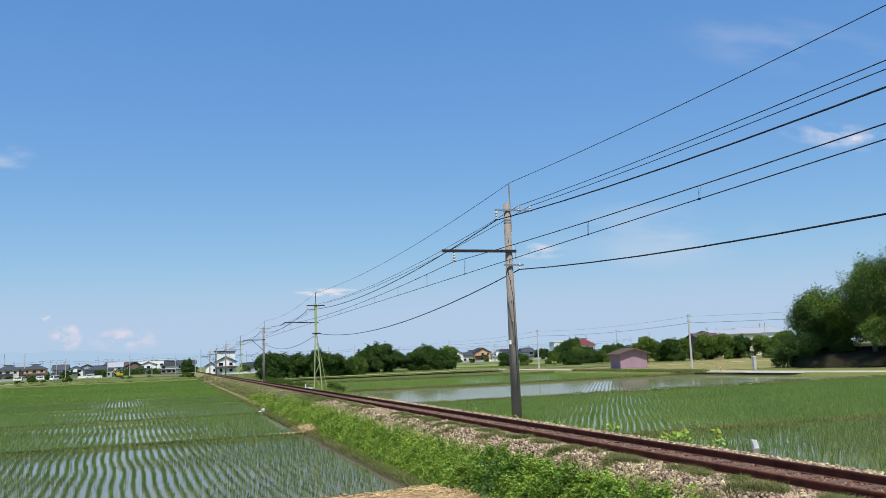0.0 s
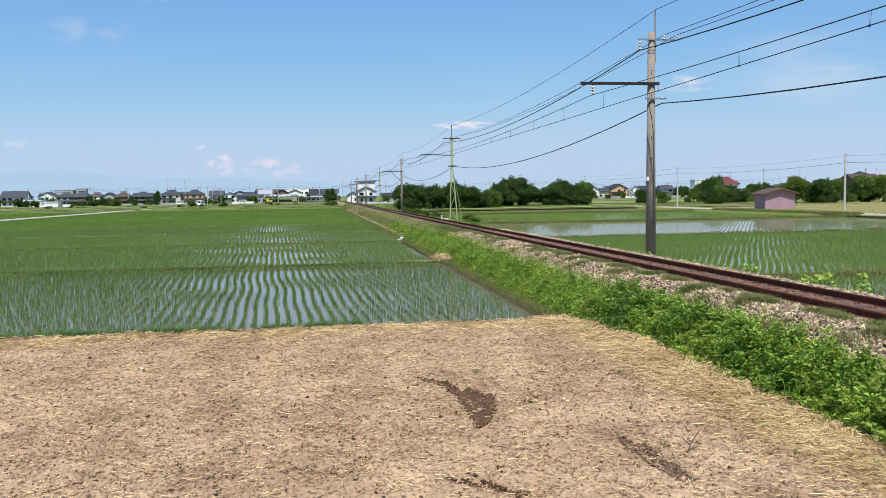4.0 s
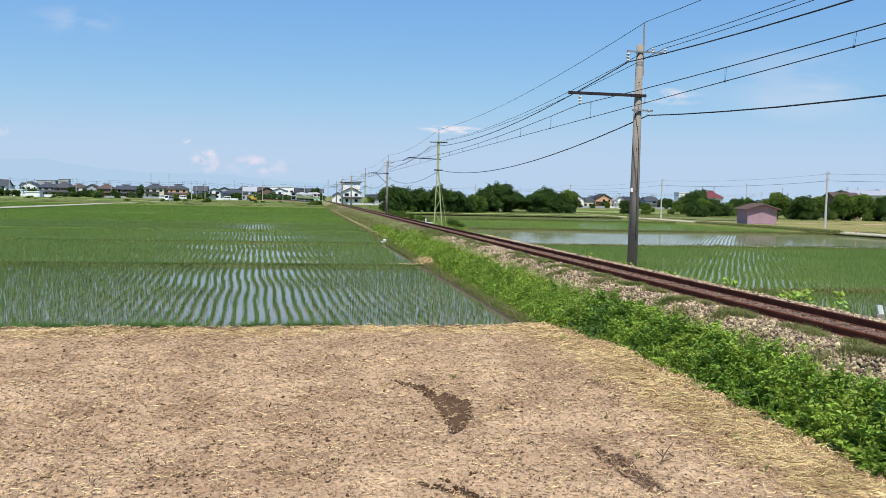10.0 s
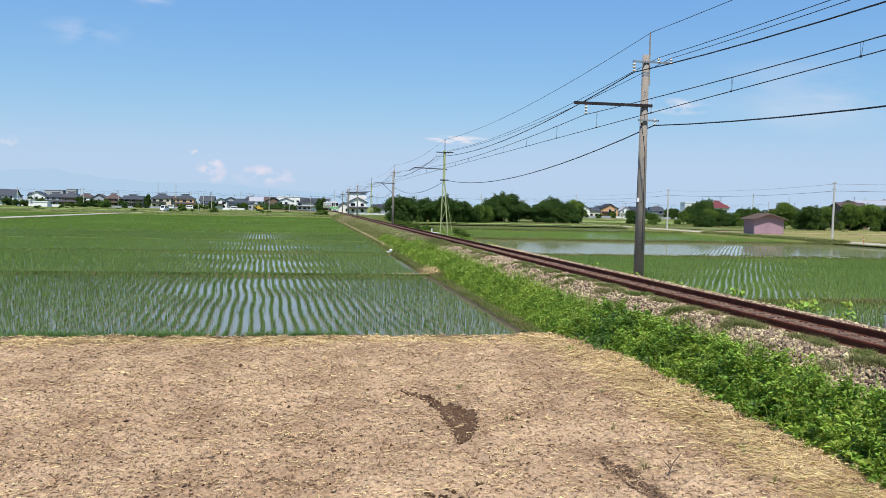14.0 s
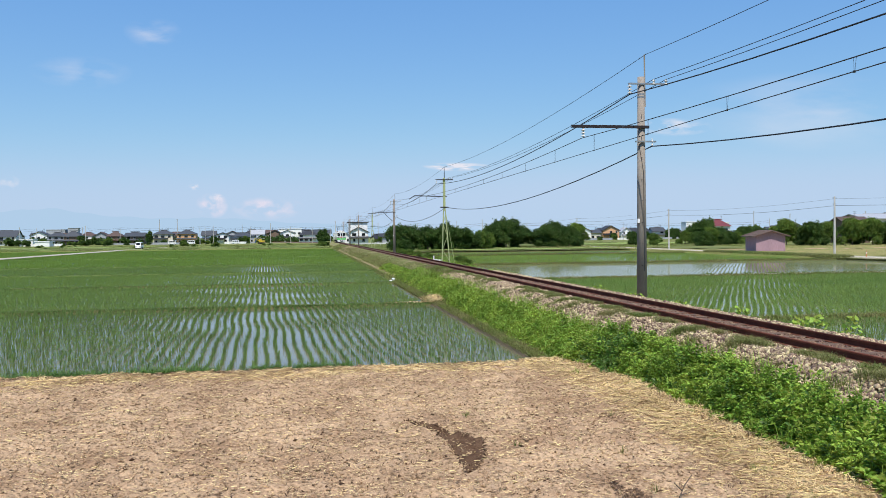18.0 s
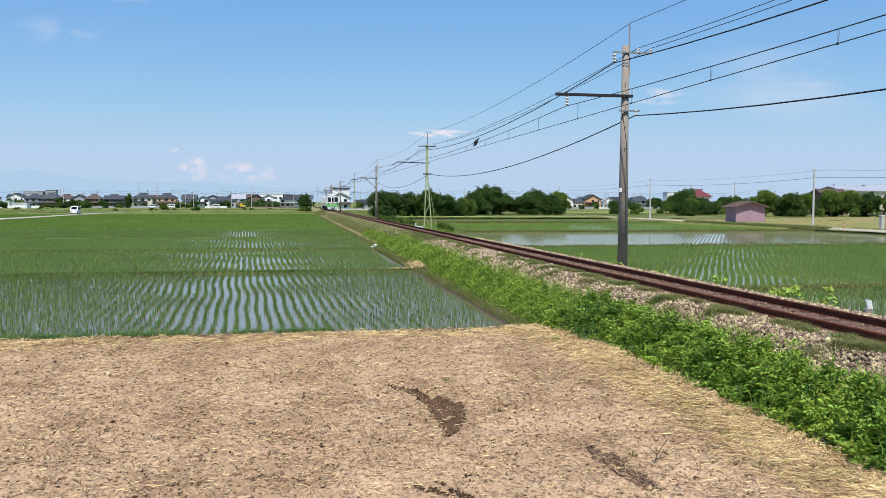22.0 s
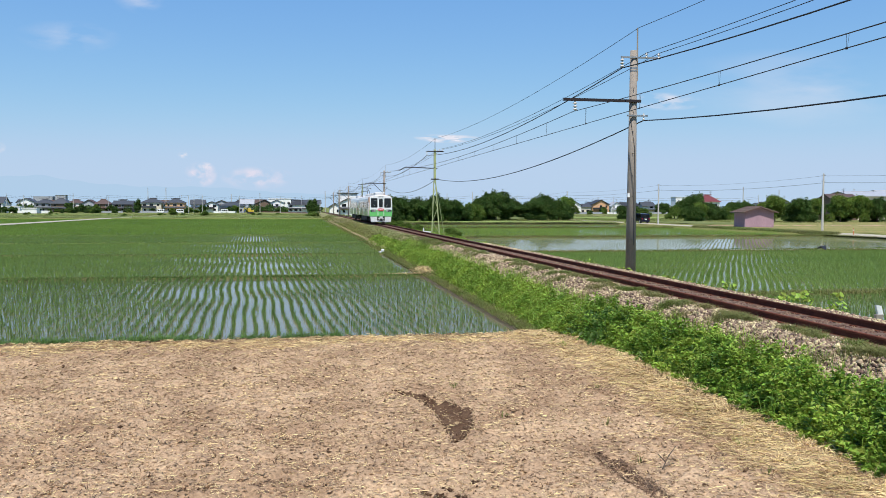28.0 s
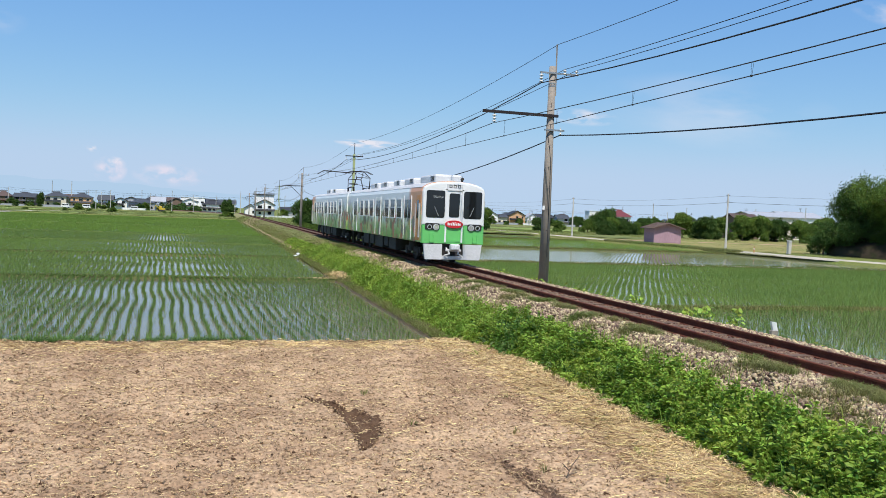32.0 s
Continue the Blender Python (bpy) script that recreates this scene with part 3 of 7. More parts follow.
def hung(x, z, at2=None):
    out = [(x, y - 0.14, z + POLE_DZ[k]) for k, y in enumerate(POLE_Y)]
    if at2:
        out[2] = (at2[0], POLE_Y[2] - 0.1, at2[1])
    return out


wire_run("ground_wire", hung(12.39, 10.02, (12.27, 9.64)), 0.55, 0.01, "cable", "thin dark overhead ground wire")
wire_run("feeder_wire", hung(12.7, 9.11, (12.65, 8.66)), 0.52, 0.011, "cable", "thin dark overhead feeder wire")
wire_run("feeder_wire", hung(13.18, 9.11, (12.97, 8.66)), 0.5, 0.011, "cable", "thin dark overhead feeder wire")
wire_run("feeder_cable", hung(11.75, 8.53, (11.5, 8.1)), 0.8, 0.02, "cable", "thick black overhead feeder cable")
MESS, CONT, M_SAG = 6.92, 6.33, 0.36
wire_run("messenger_wire", [(9.95, y, MESS) for y in POLE_Y], M_SAG, 0.012, "wire", "dark messenger wire above the track")
wire_run("contact_wire", [(9.93, y, CONT) for y in POLE_Y], 0.0, 0.011, "wire", "dark contact wire above the track")
wire_run("signal_cable", hung(12.6, 6.62, (12.4, 5.95)), 0.95, 0.022, "cable", "black sagging signal cable")
y = POLE_Y[0] + 2.0
while y < 250:
    u = ((y - POLE_Y[0]) / 44.9) % 1
    zt = MESS - 4 * M_SAG * u * (1 - u)
    bm = bmesh.new()
    tube(bm, (9.95, y - 0.03, zt), (9.94, y, CONT), 0.0035, seg=5), tube(bm, (9.95, y + 0.05, zt), (9.94, y + 0.02, CONT), 0.0035, seg=5)
    box(bm, 9.92, y - 0.01, CONT - 0.02, 9.95, y + 0.03, CONT + 0.02)
    tagged(part("wire_dropper", bm, "wire"), "thin looped dropper between messenger and contact wire", "wire", "droppers")
    y += 4.62


# ---- small growth and litter ----
def masked(name, x0, x1, y0, y1, step, keep, zf, material):
    """A ragged-edged patch laid over the field."""
    xs, ys = np.arange(x0, x1, step), np.arange(y0, y1, step)
    X, Y = np.meshgrid(xs, ys)
    V = np.stack([X, Y, zf(X, Y)], -1).reshape(-1, 3)
    nx = len(xs)
    i = (np.arange(len(ys) - 1)[:, None] * nx + np.arange(nx - 1)[None]).ravel()
    k = keep(X[:-1, :-1] + step / 2, Y[:-1, :-1] + step / 2).ravel()
    F = np.stack([i, i + 1, i + nx + 1, i + nx], 1)[k]
    used, inv = np.unique(F, return_inverse=True)
    return mesh_np(name, V[used], inv.reshape(F.shape), material, True)


def scar_keep(X, Y):
    return hollow(X, Y) + 0.14 * wobble(X, Y, 0.3, 21) + 0.06 * wobble(X, Y, 0.08, 22) > 0.04


M["damp_soil"] = mat("damp_soil", (0.19, 0.12, 0.08), (0.27, 0.175, 0.115), 4, 0.95, bump=1.0, bump_scale=30, spec=0.05)
for x0, x1, y0, y1, mt in ((1.2, 2.9, 9.8, 13.5, "wet_soil"),):
    tagged(masked("soil_hollow", x0, x1, y0, y1, 0.03, scar_keep, lambda X, Y: field_z(X, Y) + 0.02 + 0.008 * wobble(X, Y, 0.07, 8), mt), "dark damp hollow scraped into the dry soil", "soil", kind="structure")


def clods(name, P, size, material, label, seed, category="soil"):
    """Small rough lumps, half sunk."""
    r = np.random.default_rng(seed)
    n = len(P)
    base = np.array([(1, 0, 0), (0, 1, 0), (-1, 0, 0), (0, -1, 0), (0, 0, 1), (0, 0, -0.5)], float)
    tri = np.array([(0, 1, 4), (1, 2, 4), (2, 3, 4), (3, 0, 4), (1, 0, 5), (2, 1, 5), (3, 2, 5), (0, 3, 5)])
    a = r.uniform(0, 6.28, n)
    c, s = np.cos(a)[:, None], np.sin(a)[:, None]
    V = base[None] * (1 + r.uniform(-0.5, 0.5, (n, 6, 3))) * np.array([1, 1, 0.75])
    V = V * (np.asarray(size)[:, None, None] * r.uniform(0.6, 1.1, (n, 1, 3)))
    x, y = V[:, :, 0] * c - V[:, :, 1] * s, V[:, :, 0] * s + V[:, :, 1] * c
    V = np.stack([x, y, V[:, :, 2]], -1) + np.asarray(P)[:, None]
    return tagged(mesh_np(name, V.reshape(-1, 3), (np.arange(n)[:, None, None] * 6 + tri[None]).reshape(-1, 3), material), label, category, kind="stuff")


def stones(name, P, size, material, label, seed, category="ballast"):
    """Blocky broken stones, each a skewed six-sided lump turned at random."""
    r = np.random.default_rng(seed)
    n = len(P)
    base = np.array([(-1, -1, -1), (1, -1, -1), (1, 1, -1), (-1, 1, -1), (-1, -1, 1), (1, -1, 1), (1, 1, 1), (-1, 1, 1)], float)
    quad = np.array([(0, 3, 2, 1), (4, 5, 6, 7), (0, 1, 5, 4), (1, 2, 6, 5), (2, 3, 7, 6), (3, 0, 4, 7)])
    V = base[None] * r.uniform(0.45, 1.0, (n, 8, 3)) * (np.asarray(size)[:, None, None] * r.uniform(0.6, 1.1, (n, 1, 3)))
    q = r.normal(size=(n, 4))
    q /= np.linalg.norm(q, axis=1)[:, None]
    w, v = q[:, None, :1], np.repeat(q[:, None, 1:], 8, 1)
    V = V + 2 * np.cross(v, np.cross(v, V) + w * V) + np.asarray(P)[:, None]
    return tagged(mesh_np(name, V.reshape(-1, 3), (np.arange(n)[:, None, None] * 8 + quad[None]).reshape(-1, 4), material), label, category, kind="stuff")


def weed_edge(y):
    """Where the weeds begin beside the dry field and the first paddies."""
    return np.interp(y, (0, 7.9, 10, 12.3, 15, 16.5, 17.6, 18.6, 20.5, 22, 40, 60, 130), (6.35, 6.4, 6.42, 6.45, 6.5, 6.45, 6.2, 5.95, 6.05, 6.2, 6.35, 6.4, 6.7))


def field_points(n, x0, x1, y0, y1, r):
    x, y = r.uniform(x0, x1, n), r.uniform(y0, y1, n)
    k = x < weed_edge(y) + 0.15
    return x[k], y[k]


r = np.random.default_rng(31)
x, y = field_points(90000, -9.5, 7.3, 5.5, 19.5, r)
s = np.abs(r.normal(0, 0.012, len(x))) + 0.005
k = hollow(x, y) < 0.05
clods("soil_clods", np.stack([x, y, field_z(x, y) + s * 0.2], 1)[k], s[k], "soil", "loose crumbs of dry pale soil", 32)
x, y = field_points(24000, -9.5, 7.0, 5.5, 19.3, r)
k = (hollow(x, y) < 0.0) & (wobble(x, y, 0.9, 19) + 0.6 * wobble(x, y, 0.3, 20) > -0.1)
x, y = x[k], y[k]
s = np.abs(r.normal(0, 0.018, len(x))) + 0.009
clods("soil_clods", np.stack([x, y, field_z(x, y)], 1), s, "soil", "larger lumps of dry pale soil", 35)
x, y = field_points(20000, -9.5, 7.0, 5.5, 19.2, r)
k = wobble(x, y, 1.1, 9) + 0.9 * wobble(x, y, 0.3, 10) > 0.35
x, y = x[k], y[k]
s = np.abs(r.normal(0, 0.012, len(x))) + 0.006
clods("dark_clods", np.stack([x, y, field_z(x, y) + s * 0.2], 1), s, "wet_soil", "scattered darker lumps of turned soil", 33)
x, y = r.uniform(1.3, 2.9, 20000), r.uniform(9.9, 13.3, 20000)
k = hollow(x, y) + r.normal(0, 0.12, len(x)) > -0.05
x, y = x[k], y[k]
s = np.abs(r.normal(0, 0.008, len(x))) + 0.005
clods("dark_clods", np.stack([x, y, field_z(x, y) + s * 0.4], 1), s, "wet_soil", "dark damp crumbs in a scraped hollow", 34)
x, y = r.uniform(3.3, 4.2, 22000), r.uniform(7.6, 9.8, 22000)
k = near_line(x, y, SCAR_B, (0.06, 0.17, 0.14, 0.06)) + 0.25 * wobble(x, y, 0.25, 23) > r.uniform(-0.1, 0.5, len(x))
x, y = x[k], y[k]
s = np.abs(r.normal(0, 0.007, len(x))) + 0.006
clods("dark_clods", np.stack([x, y, field_z(x, y) + s * 0.5], 1), s, "damp_soil", "damp brown crumbs in a shallow scrape", 39)
x, y = r.uniform(1.0, 2.3, 16000), r.uniform(7.4, 8.9, 16000)
k = near_line(x, y, SCAR_C, W_C) + 0.35 * wobble(x, y, 0.2, 24) > r.uniform(0.3, 1.3, len(x))
x, y = x[k], y[k]
s = np.abs(r.normal(0, 0.011, len(x))) + 0.006
clods("dark_clods", np.stack([x, y, field_z(x, y) + s * 0.5], 1), s, "wet_soil", "broken line of dark turned lumps", 36)
x, y = r.uniform(1.3, 4.2, 26000), r.uniform(7.6, 13.3, 26000)
k = np.abs(hollow(x, y) + 0.03) < np.abs(r.normal(0, 0.06, len(x)))
x, y = x[k], y[k]
s = np.abs(r.normal(0, 0.01, len(x))) + 0.006
clods("soil_clods", np.stack([x, y, field_z(x, y) + 0.02], 1), s, "soil", "pale crumbs fallen over the rim of a hollow", 38)


def straws(name, x, y, length, width, lift, material, label, seed, comb=0.0):
    """Bent dry stalks lying on the field."""
    r = np.random.default_rng(seed)
    n = len(x)
    a = r.uniform(0, 6.28, n)
    if comb:
        a = 0.9 + 2.2 * wobble(x, y, 1.3, seed + 900) + r.normal(0, comb, n)
    L = length * r.uniform(0.35, 1.4, n)
    d = np.stack([np.cos(a), np.sin(a), r.normal(0, 0.12, n)], 1) * L[:, None] / 2
    b = np.stack([-np.sin(a), np.cos(a), r.normal(0, 0.8, n)], 1) * width / 2
    P = np.stack([x, y, field_z(x, y) + 0.009 + lift * np.abs(r.normal(0, 1, n))], 1)
    m = P + np.stack([-np.sin(a), np.cos(a), np.abs(r.normal(0, 0.6, n))], 1) * (L * r.uniform(-0.1, 0.14, n))[:, None]
    m[:, 2] = np.maximum(m[:, 2], P[:, 2])
    V = np.stack([P - d - b, P - d + b, m + b, m - b, P + d + b, P + d - b], 1).reshape(-1, 3)
    i = np.arange(n)[:, None] * 6
    F = np.concatenate([i + [0, 1, 2, 3], i + [3, 2, 4, 5]], 0)
    return tagged(mesh_np(name, V, F, material), label, "straw", kind="stuff")


x, y = field_points(190000, -10, 7.2, 5.5, 19.4, r)
k = 0.9 * wobble(x, y * 2.2, 1.5, 40) + 0.8 * wobble(x, y, 0.45, 41) > r.uniform(-0.7, 1.3, len(x))
straws("loose_straw", x[k], y[k], 0.075, 0.0042, 0.018, "straw", "short dry straw scattered over the soil", 42)
y = r.uniform(5.5, 19.3, 130000)
x = weed_edge(y) - np.abs(r.normal(0, 0.55, len(y))) + 0.1
k = wobble(x, y, 0.9, 48) + 0.6 * wobble(x, y, 0.3, 49) > r.uniform(-1.5, 0.6, len(x))
x, y = x[k], y[k]
straws("straw_litter", x, y, 0.16, 0.004, 0.035, "litter", "thick golden straw litter along the weeds", 43)
x = r.uniform(-10, 7, 34000)
y = 18.6 + r.normal(0, 0.42, len(x)) + 0.15 * np.sin(x * 1.3)
k = (y < 19.6) & (wobble(x, y, 1.6, 71) > -0.45)
straws("straw_litter", x[k], y[k], 0.17, 0.0045, 0.02, "litter", "thick golden straw litter along the paddy edge", 44)
x, y = field_points(40000, -10, 7.2, 5.5, 19.4, r)
x, y = x[hollow(x, y) < 0.05], y[hollow(x, y) < 0.05]
straws("straw_chaff", x[::2], y[::2], 0.05, 0.0045, 0.005, "straw", "fine chaff and broken straw on the soil", 47)
x, y = field_points(60000, -10, 7.2, 5.5, 19.4, r)
k = (hollow(x, y) < 0.0) & (wobble(x, y, 0.7, 53) + 0.8 * wobble(x, y, 0.22, 54) > r.uniform(-0.5, 1.3, len(x)))
straws("dead_roots", x[k], y[k], 0.07, 0.005, 0.014, "fibre", "dark dead roots and stubble turned up in the soil", 55)
y = r.uniform(5.5, 20.0, 2600)
x = weed_edge(y) - np.abs(r.normal(0, 0.45, len(y)))
k = wobble(x, y, 0.8, 56) > 0.7
tagged(blades("litter_grass", np.stack([x, y, field_z(x, y)], 1)[k], 7, 0.11, 0.008, 0.07, 1.1, "weed", 57), "low green grass coming through the straw", "grass", kind="stuff")
x, y = field_points(700, -9, 6.6, 6, 19.5, r)
P = np.stack([x, y, field_z(x, y) - 0.01], 1)[wobble(x, y, 0.8, 12) > 0.2]
tagged(blades("dead_stubble", P, 6, 0.07, 0.008, 0.05, 1.2, "wet_soil", 45), "small tufts of dark dead stubble", "stubble", kind="stuff")
P = np.array([(2.95, 11.4, 0.3), (4.05, 9.1, 0.3), (4.3, 10.8, 0.3), (5.3, 8.4, 0.3), (2.6, 13.5, 0.3), (5.0, 13.0, 0.3)])
tagged(blades("weed_tufts", P, 14, 0.13, 0.012, 0.06, 0.7, "grass", 46), "sparse green weed seedlings on the soil", "weeds", kind="stuff")
x = r.uniform(-10, 6.4, 16000)
y = 19.2 + r.normal(0, 0.2, len(x)) + 0.1 * np.sin(x * 0.9)
k = y < 19.65
straws("dead_roots", x[k], y[k], 0.12, 0.006, 0.02, "fibre", "brown dead stalks on the rim of the field", 58)
x, y = 6.2 + r.normal(0, 0.25, 380), 40.5 + r.normal(0, 0.9, 380)
tagged(blades("dry_grass", np.stack([x, y, np.interp(x, (5.4, 6.6), (0.08, 0.3))], 1), 3, 0.12, 0.012, 0.14, 1.6, "litter", 73), "pale dry grass heap where a dike meets the bank", "grass", kind="stuff")
x = 6.0 - np.abs(r.normal(0, 1.0, 200))
tagged(blades("dry_grass", np.stack([x, 39.4 + r.normal(0, 0.14, 200), np.full(200, 0.1)], 1), 3, 0.1, 0.012, 0.1, 1.4, "litter", 74), "pale dry grass along the end of a dike", "grass", kind="stuff")
# a forked twig
twig = bmesh.new()
for a, b in (((0, 0, -0.02), (0.1, 0.02, 0.16)), ((0.06, 0.01, 0.1), (-0.04, 0.0, 0.2)), ((0.1, 0.02, 0.16), (0.2, 0.04, 0.27)), ((0.03, 0, 0.05), (0.16, -0.02, 0.09))):
    tube(twig, a, b, 0.008, 0.004, 6)
tw = part("twig", twig, "bark")
tw.location = (4.15, 8.75, 0.33)
tagged(tw, "forked dry brown twig stuck in the soil", "twig")

# green fringe between the dry field and the first paddy
x = r.uniform(-11, 6.3, 3000)
y = 19.55 + r.normal(0, 0.16, len(x))
tagged(blades("edge_grass", np.stack([x, y, np.full(len(x), 0.02)], 1), 5, 0.22, 0.012, 0.08, 0.7, "grass", 50), "green grass fringe along the paddy edge", "grass", kind="stuff")
x = r.uniform(-9.5, 1.0, 2600)
y = 19.95 + r.normal(0, 0.25, len(x))
k = wobble(x, y, 1.5, 51) > 0.15 + 0.14 * x
tagged(blades("edge_grass", np.stack([x, y, np.full(len(x), 0.0)], 1)[k], 7, 0.34, 0.012, 0.14, 0.7, "weed_dark", 52), "taller green grass at the water's edge", "grass", kind="stuff")
for yy, n in zip(LEFT_Y[1:5], (9000, 7000, 5000, 4000)):
    x = r.uniform(-yy * 0.42, 6.2, n)
    P = np.stack([x, yy + r.normal(0, 0.13, n), np.full(n, 0.08)], 1)
    tagged(blades("dike_grass", P, 3, 0.09 + yy * 0.0003, 0.012 + yy * 0.0003, 0.08, 0.9, "rice", int(yy), 1), "short dry grass on a paddy dike", "grass", kind="stuff")
for yy, n in zip(RIGHT_Y[1:5], (7000, 5000, 4000, 4000)):
    x = r.uniform(14.5, 62, n)
    P = np.stack([x, yy + r.normal(0, 0.25, n), np.full(n, 0.1)], 1)
    tagged(blades("dike_grass", P, 3, 0.16 + yy * 0.0008, 0.014 + yy * 0.0003, 0.1, 0.8, "grass", 200 + int(yy), 1), "short grass on a paddy dike", "grass", kind="stuff")


# ---- weeds on the railway bank ----
def bank_z(x, y):
    return np.maximum(ground_z(x, y), np.where(y < 19.4, 0.33, 0.0))


def thicket(name, n, per, y0, y1, size, height, material, seed, label, x_out=8.2, clump=0.8, wide=0.36):
    """A dense growth of stems, each with long leaves standing out round it."""
    r = np.random.default_rng(seed)
    y = r.uniform(y0, y1, n)
    lo = weed_edge(y)
    x = lo + (x_out - lo) * r.uniform(0, 1, n) ** 0.9
    H = height * (0.66 + 0.5 * wobble(x, y, clump, seed + 1) + 0.4 * wobble(x, y, clump * 0.35, seed + 2) + r.normal(0, 0.1, n))
    H = np.maximum(0.06, H * np.clip((x - lo) / 0.35, 0.3, 1) * np.clip((x_out + 0.1 - x) / 0.5, 0.2, 1))
    u = r.uniform(0, 1, n * per) ** 0.45
    a = r.uniform(0, 6.28, n * per)
    x, y, H = np.repeat(x, per), np.repeat(y, per), np.repeat(H, per)
    lean = np.repeat(r.normal(0, 0.14, (n, 2)), per, 0) * (H * u)[:, None]
    P = np.stack([x + lean[:, 0] + 0.02 * np.cos(a), y + lean[:, 1] + 0.02 * np.sin(a), bank_z(x, y) + H * u], 1)
    D = np.stack([np.cos(a), np.sin(a), r.uniform(0.0, 0.7, len(a)) + 0.5 * u ** 3], 1)
    V, F = leaf_arrays(P, D, size, r, 0.3, wide, 0.35)
    return tagged(mesh_np(name, V, F, material), label, "weeds", kind="stuff")


thicket("bank_weeds", 2300, 46, 4.5, 19.5, 0.085, 0.6, "weed", 60, "dense bright green leafy weeds on the railway bank", x_out=7.85, wide=0.46, clump=0.95)
thicket("bank_weeds", 240, 26, 4.5, 11, 0.105, 0.58, "weed", 58, "broad-leaved green weeds on the railway bank", x_out=7.8, wide=0.45, clump=0.9)
thicket("bank_weeds", 420, 36, 4.5, 20, 0.1, 0.46, "weed_dark", 61, "dense dark green leafy weeds on the railway bank", x_out=7.8)
thicket("bank_weeds", 4600, 28, 19.5, 50, 0.09, 0.4, "weed", 62, "dense bright green leafy weeds on the railway bank", x_out=7.85)
thicket("bank_weeds", 1400, 16, 46, 78, 0.13, 0.3, "weed", 63, "patchy green weeds on the railway bank", x_out=7.7, clump=2.0)
# one darker bush standing out of the weeds
n = 9000
v = r.normal(size=(n, 3))
v /= np.linalg.norm(v, axis=1)[:, None]
rad = r.uniform(0.45, 1, n)[:, None] ** 0.5 * (1 + 0.2 * np.sin(v[:, :1] * 7) * np.cos(v[:, 1:2] * 9))
P = np.array([6.95, 17.8, 0.44]) + v * rad * np.array([0.72, 1.15, 0.44]) * (1 + 0.25 * np.sin(v[:, :1] * 3 + 1) * np.cos(v[:, 1:2] * 4))
V, F = leaf_arrays(P, v + r.normal(0, 0.5, (n, 3)), 0.1, r)
tagged(mesh_np("dark_bush", V, F, "weed_dark"), "rounded dark green bush among bright weeds", "bush")
# stems and grass between the leaves
y = r.uniform(4.5, 60, 3800)
x = weed_edge(y) + r.uniform(0.15, 1.7, len(y))
tagged(blades("bank_grass", np.stack([x, y, bank_z(x, y)], 1), 4, 0.44, 0.011, 0.1, 0.6, "weed", 64), "long green grass blades among the weeds", "grass", kind="stuff")
y = 38 + 200 * r.uniform(0, 1, 70000) ** 1.6
x = r.uniform(6.0, 9.1, len(y))
tagged(blades("bank_grass", np.stack([x, y, np.maximum(bank_z(x, y), np.interp(x, (6.3, 7.4, 8.5), (0.0, 0.56, 1.06)))], 1), 4, 0.13, 0.03, 0.2, 1.0, "grass", 65, 1), "short dry green grass on the railway bank", "grass", kind="stuff")
y = r.uniform(4.5, 18.9, 1300)
x = weed_edge(y) + r.normal(0, 0.12, len(y))
tagged(blades("edge_grass", np.stack([x, y, np.full(len(x), 0.33)], 1), 3, 0.17, 0.01, 0.08, 1.0, "straw", 66), "short pale dry grass where straw meets weeds", "grass", kind="stuff")
y = 19.8 + 40 * r.uniform(0, 1, 9000) ** 1.3
x = 5.93 + np.abs(r.normal(0, 0.26, len(y)))
tagged(blades("bank_grass", np.stack([x, y, np.maximum(bank_z(x, y), 0.05)], 1), 4, 0.2, 0.014, 0.08, 0.8, "grass", 68, 1), "dull grass along the muddy rim of the paddy", "grass", kind="stuff")
tagged(sheet("grassy_slope", np.linspace(6.15, 8.95, 15), np.arange(56, 330, 1.5), lambda X, Y: np.interp(X, (6.15, 6.3, 7.4, 8.45, 8.95), (-0.05, 0.02, 0.6, 1.13, 1.14)) - 0.12 * np.clip((62 - Y) / 6, 0, 1) + 0.03 * wobble(X, Y, 2.0, 69), "bank"), "low olive grass slope below the railway track", "bank", kind="structure")
M["bare"] = mat("bare_slope", (0.36, 0.27, 0.16), (0.27, 0.22, 0.11), 0.8, 0.95, bump=0.8, bump_scale=12, spec=0.1)
tagged(masked("bare_slope", 6.5, 8.9, 118, 225, 0.25, lambda X, Y: (wobble(X * 2, Y * 0.5, 2.2, 70) + 0.5 * wobble(X, Y, 0.8, 72) > 0.05 + np.abs(Y - 168) / 60), lambda X, Y: np.interp(X, (6.15, 6.3, 7.4, 8.45, 8.95), (-0.05, 0.02, 0.6, 1.13, 1.14)) + 0.1, "bare"), "bare tan soil on the slope below the track", "bank", kind="structure")
tagged(sheet("earth_path", np.array([6.4, 6.5, 6.65, 6.75]), np.arange(60, 190, 2.0), lambda X, Y: np.interp(X, (6.15, 6.3, 7.4, 8.45, 8.95), (-0.05, 0.02, 0.6, 1.13, 1.14)) + 0.09 - 0.12 * (X > 6.7) - 0.1 * np.clip((64 - Y) / 6, 0, 1) + 0.02 * wobble(X, Y, 3.0, 75), "bare"), "narrow trodden earth path at the foot of the bank", "path", kind="structure")
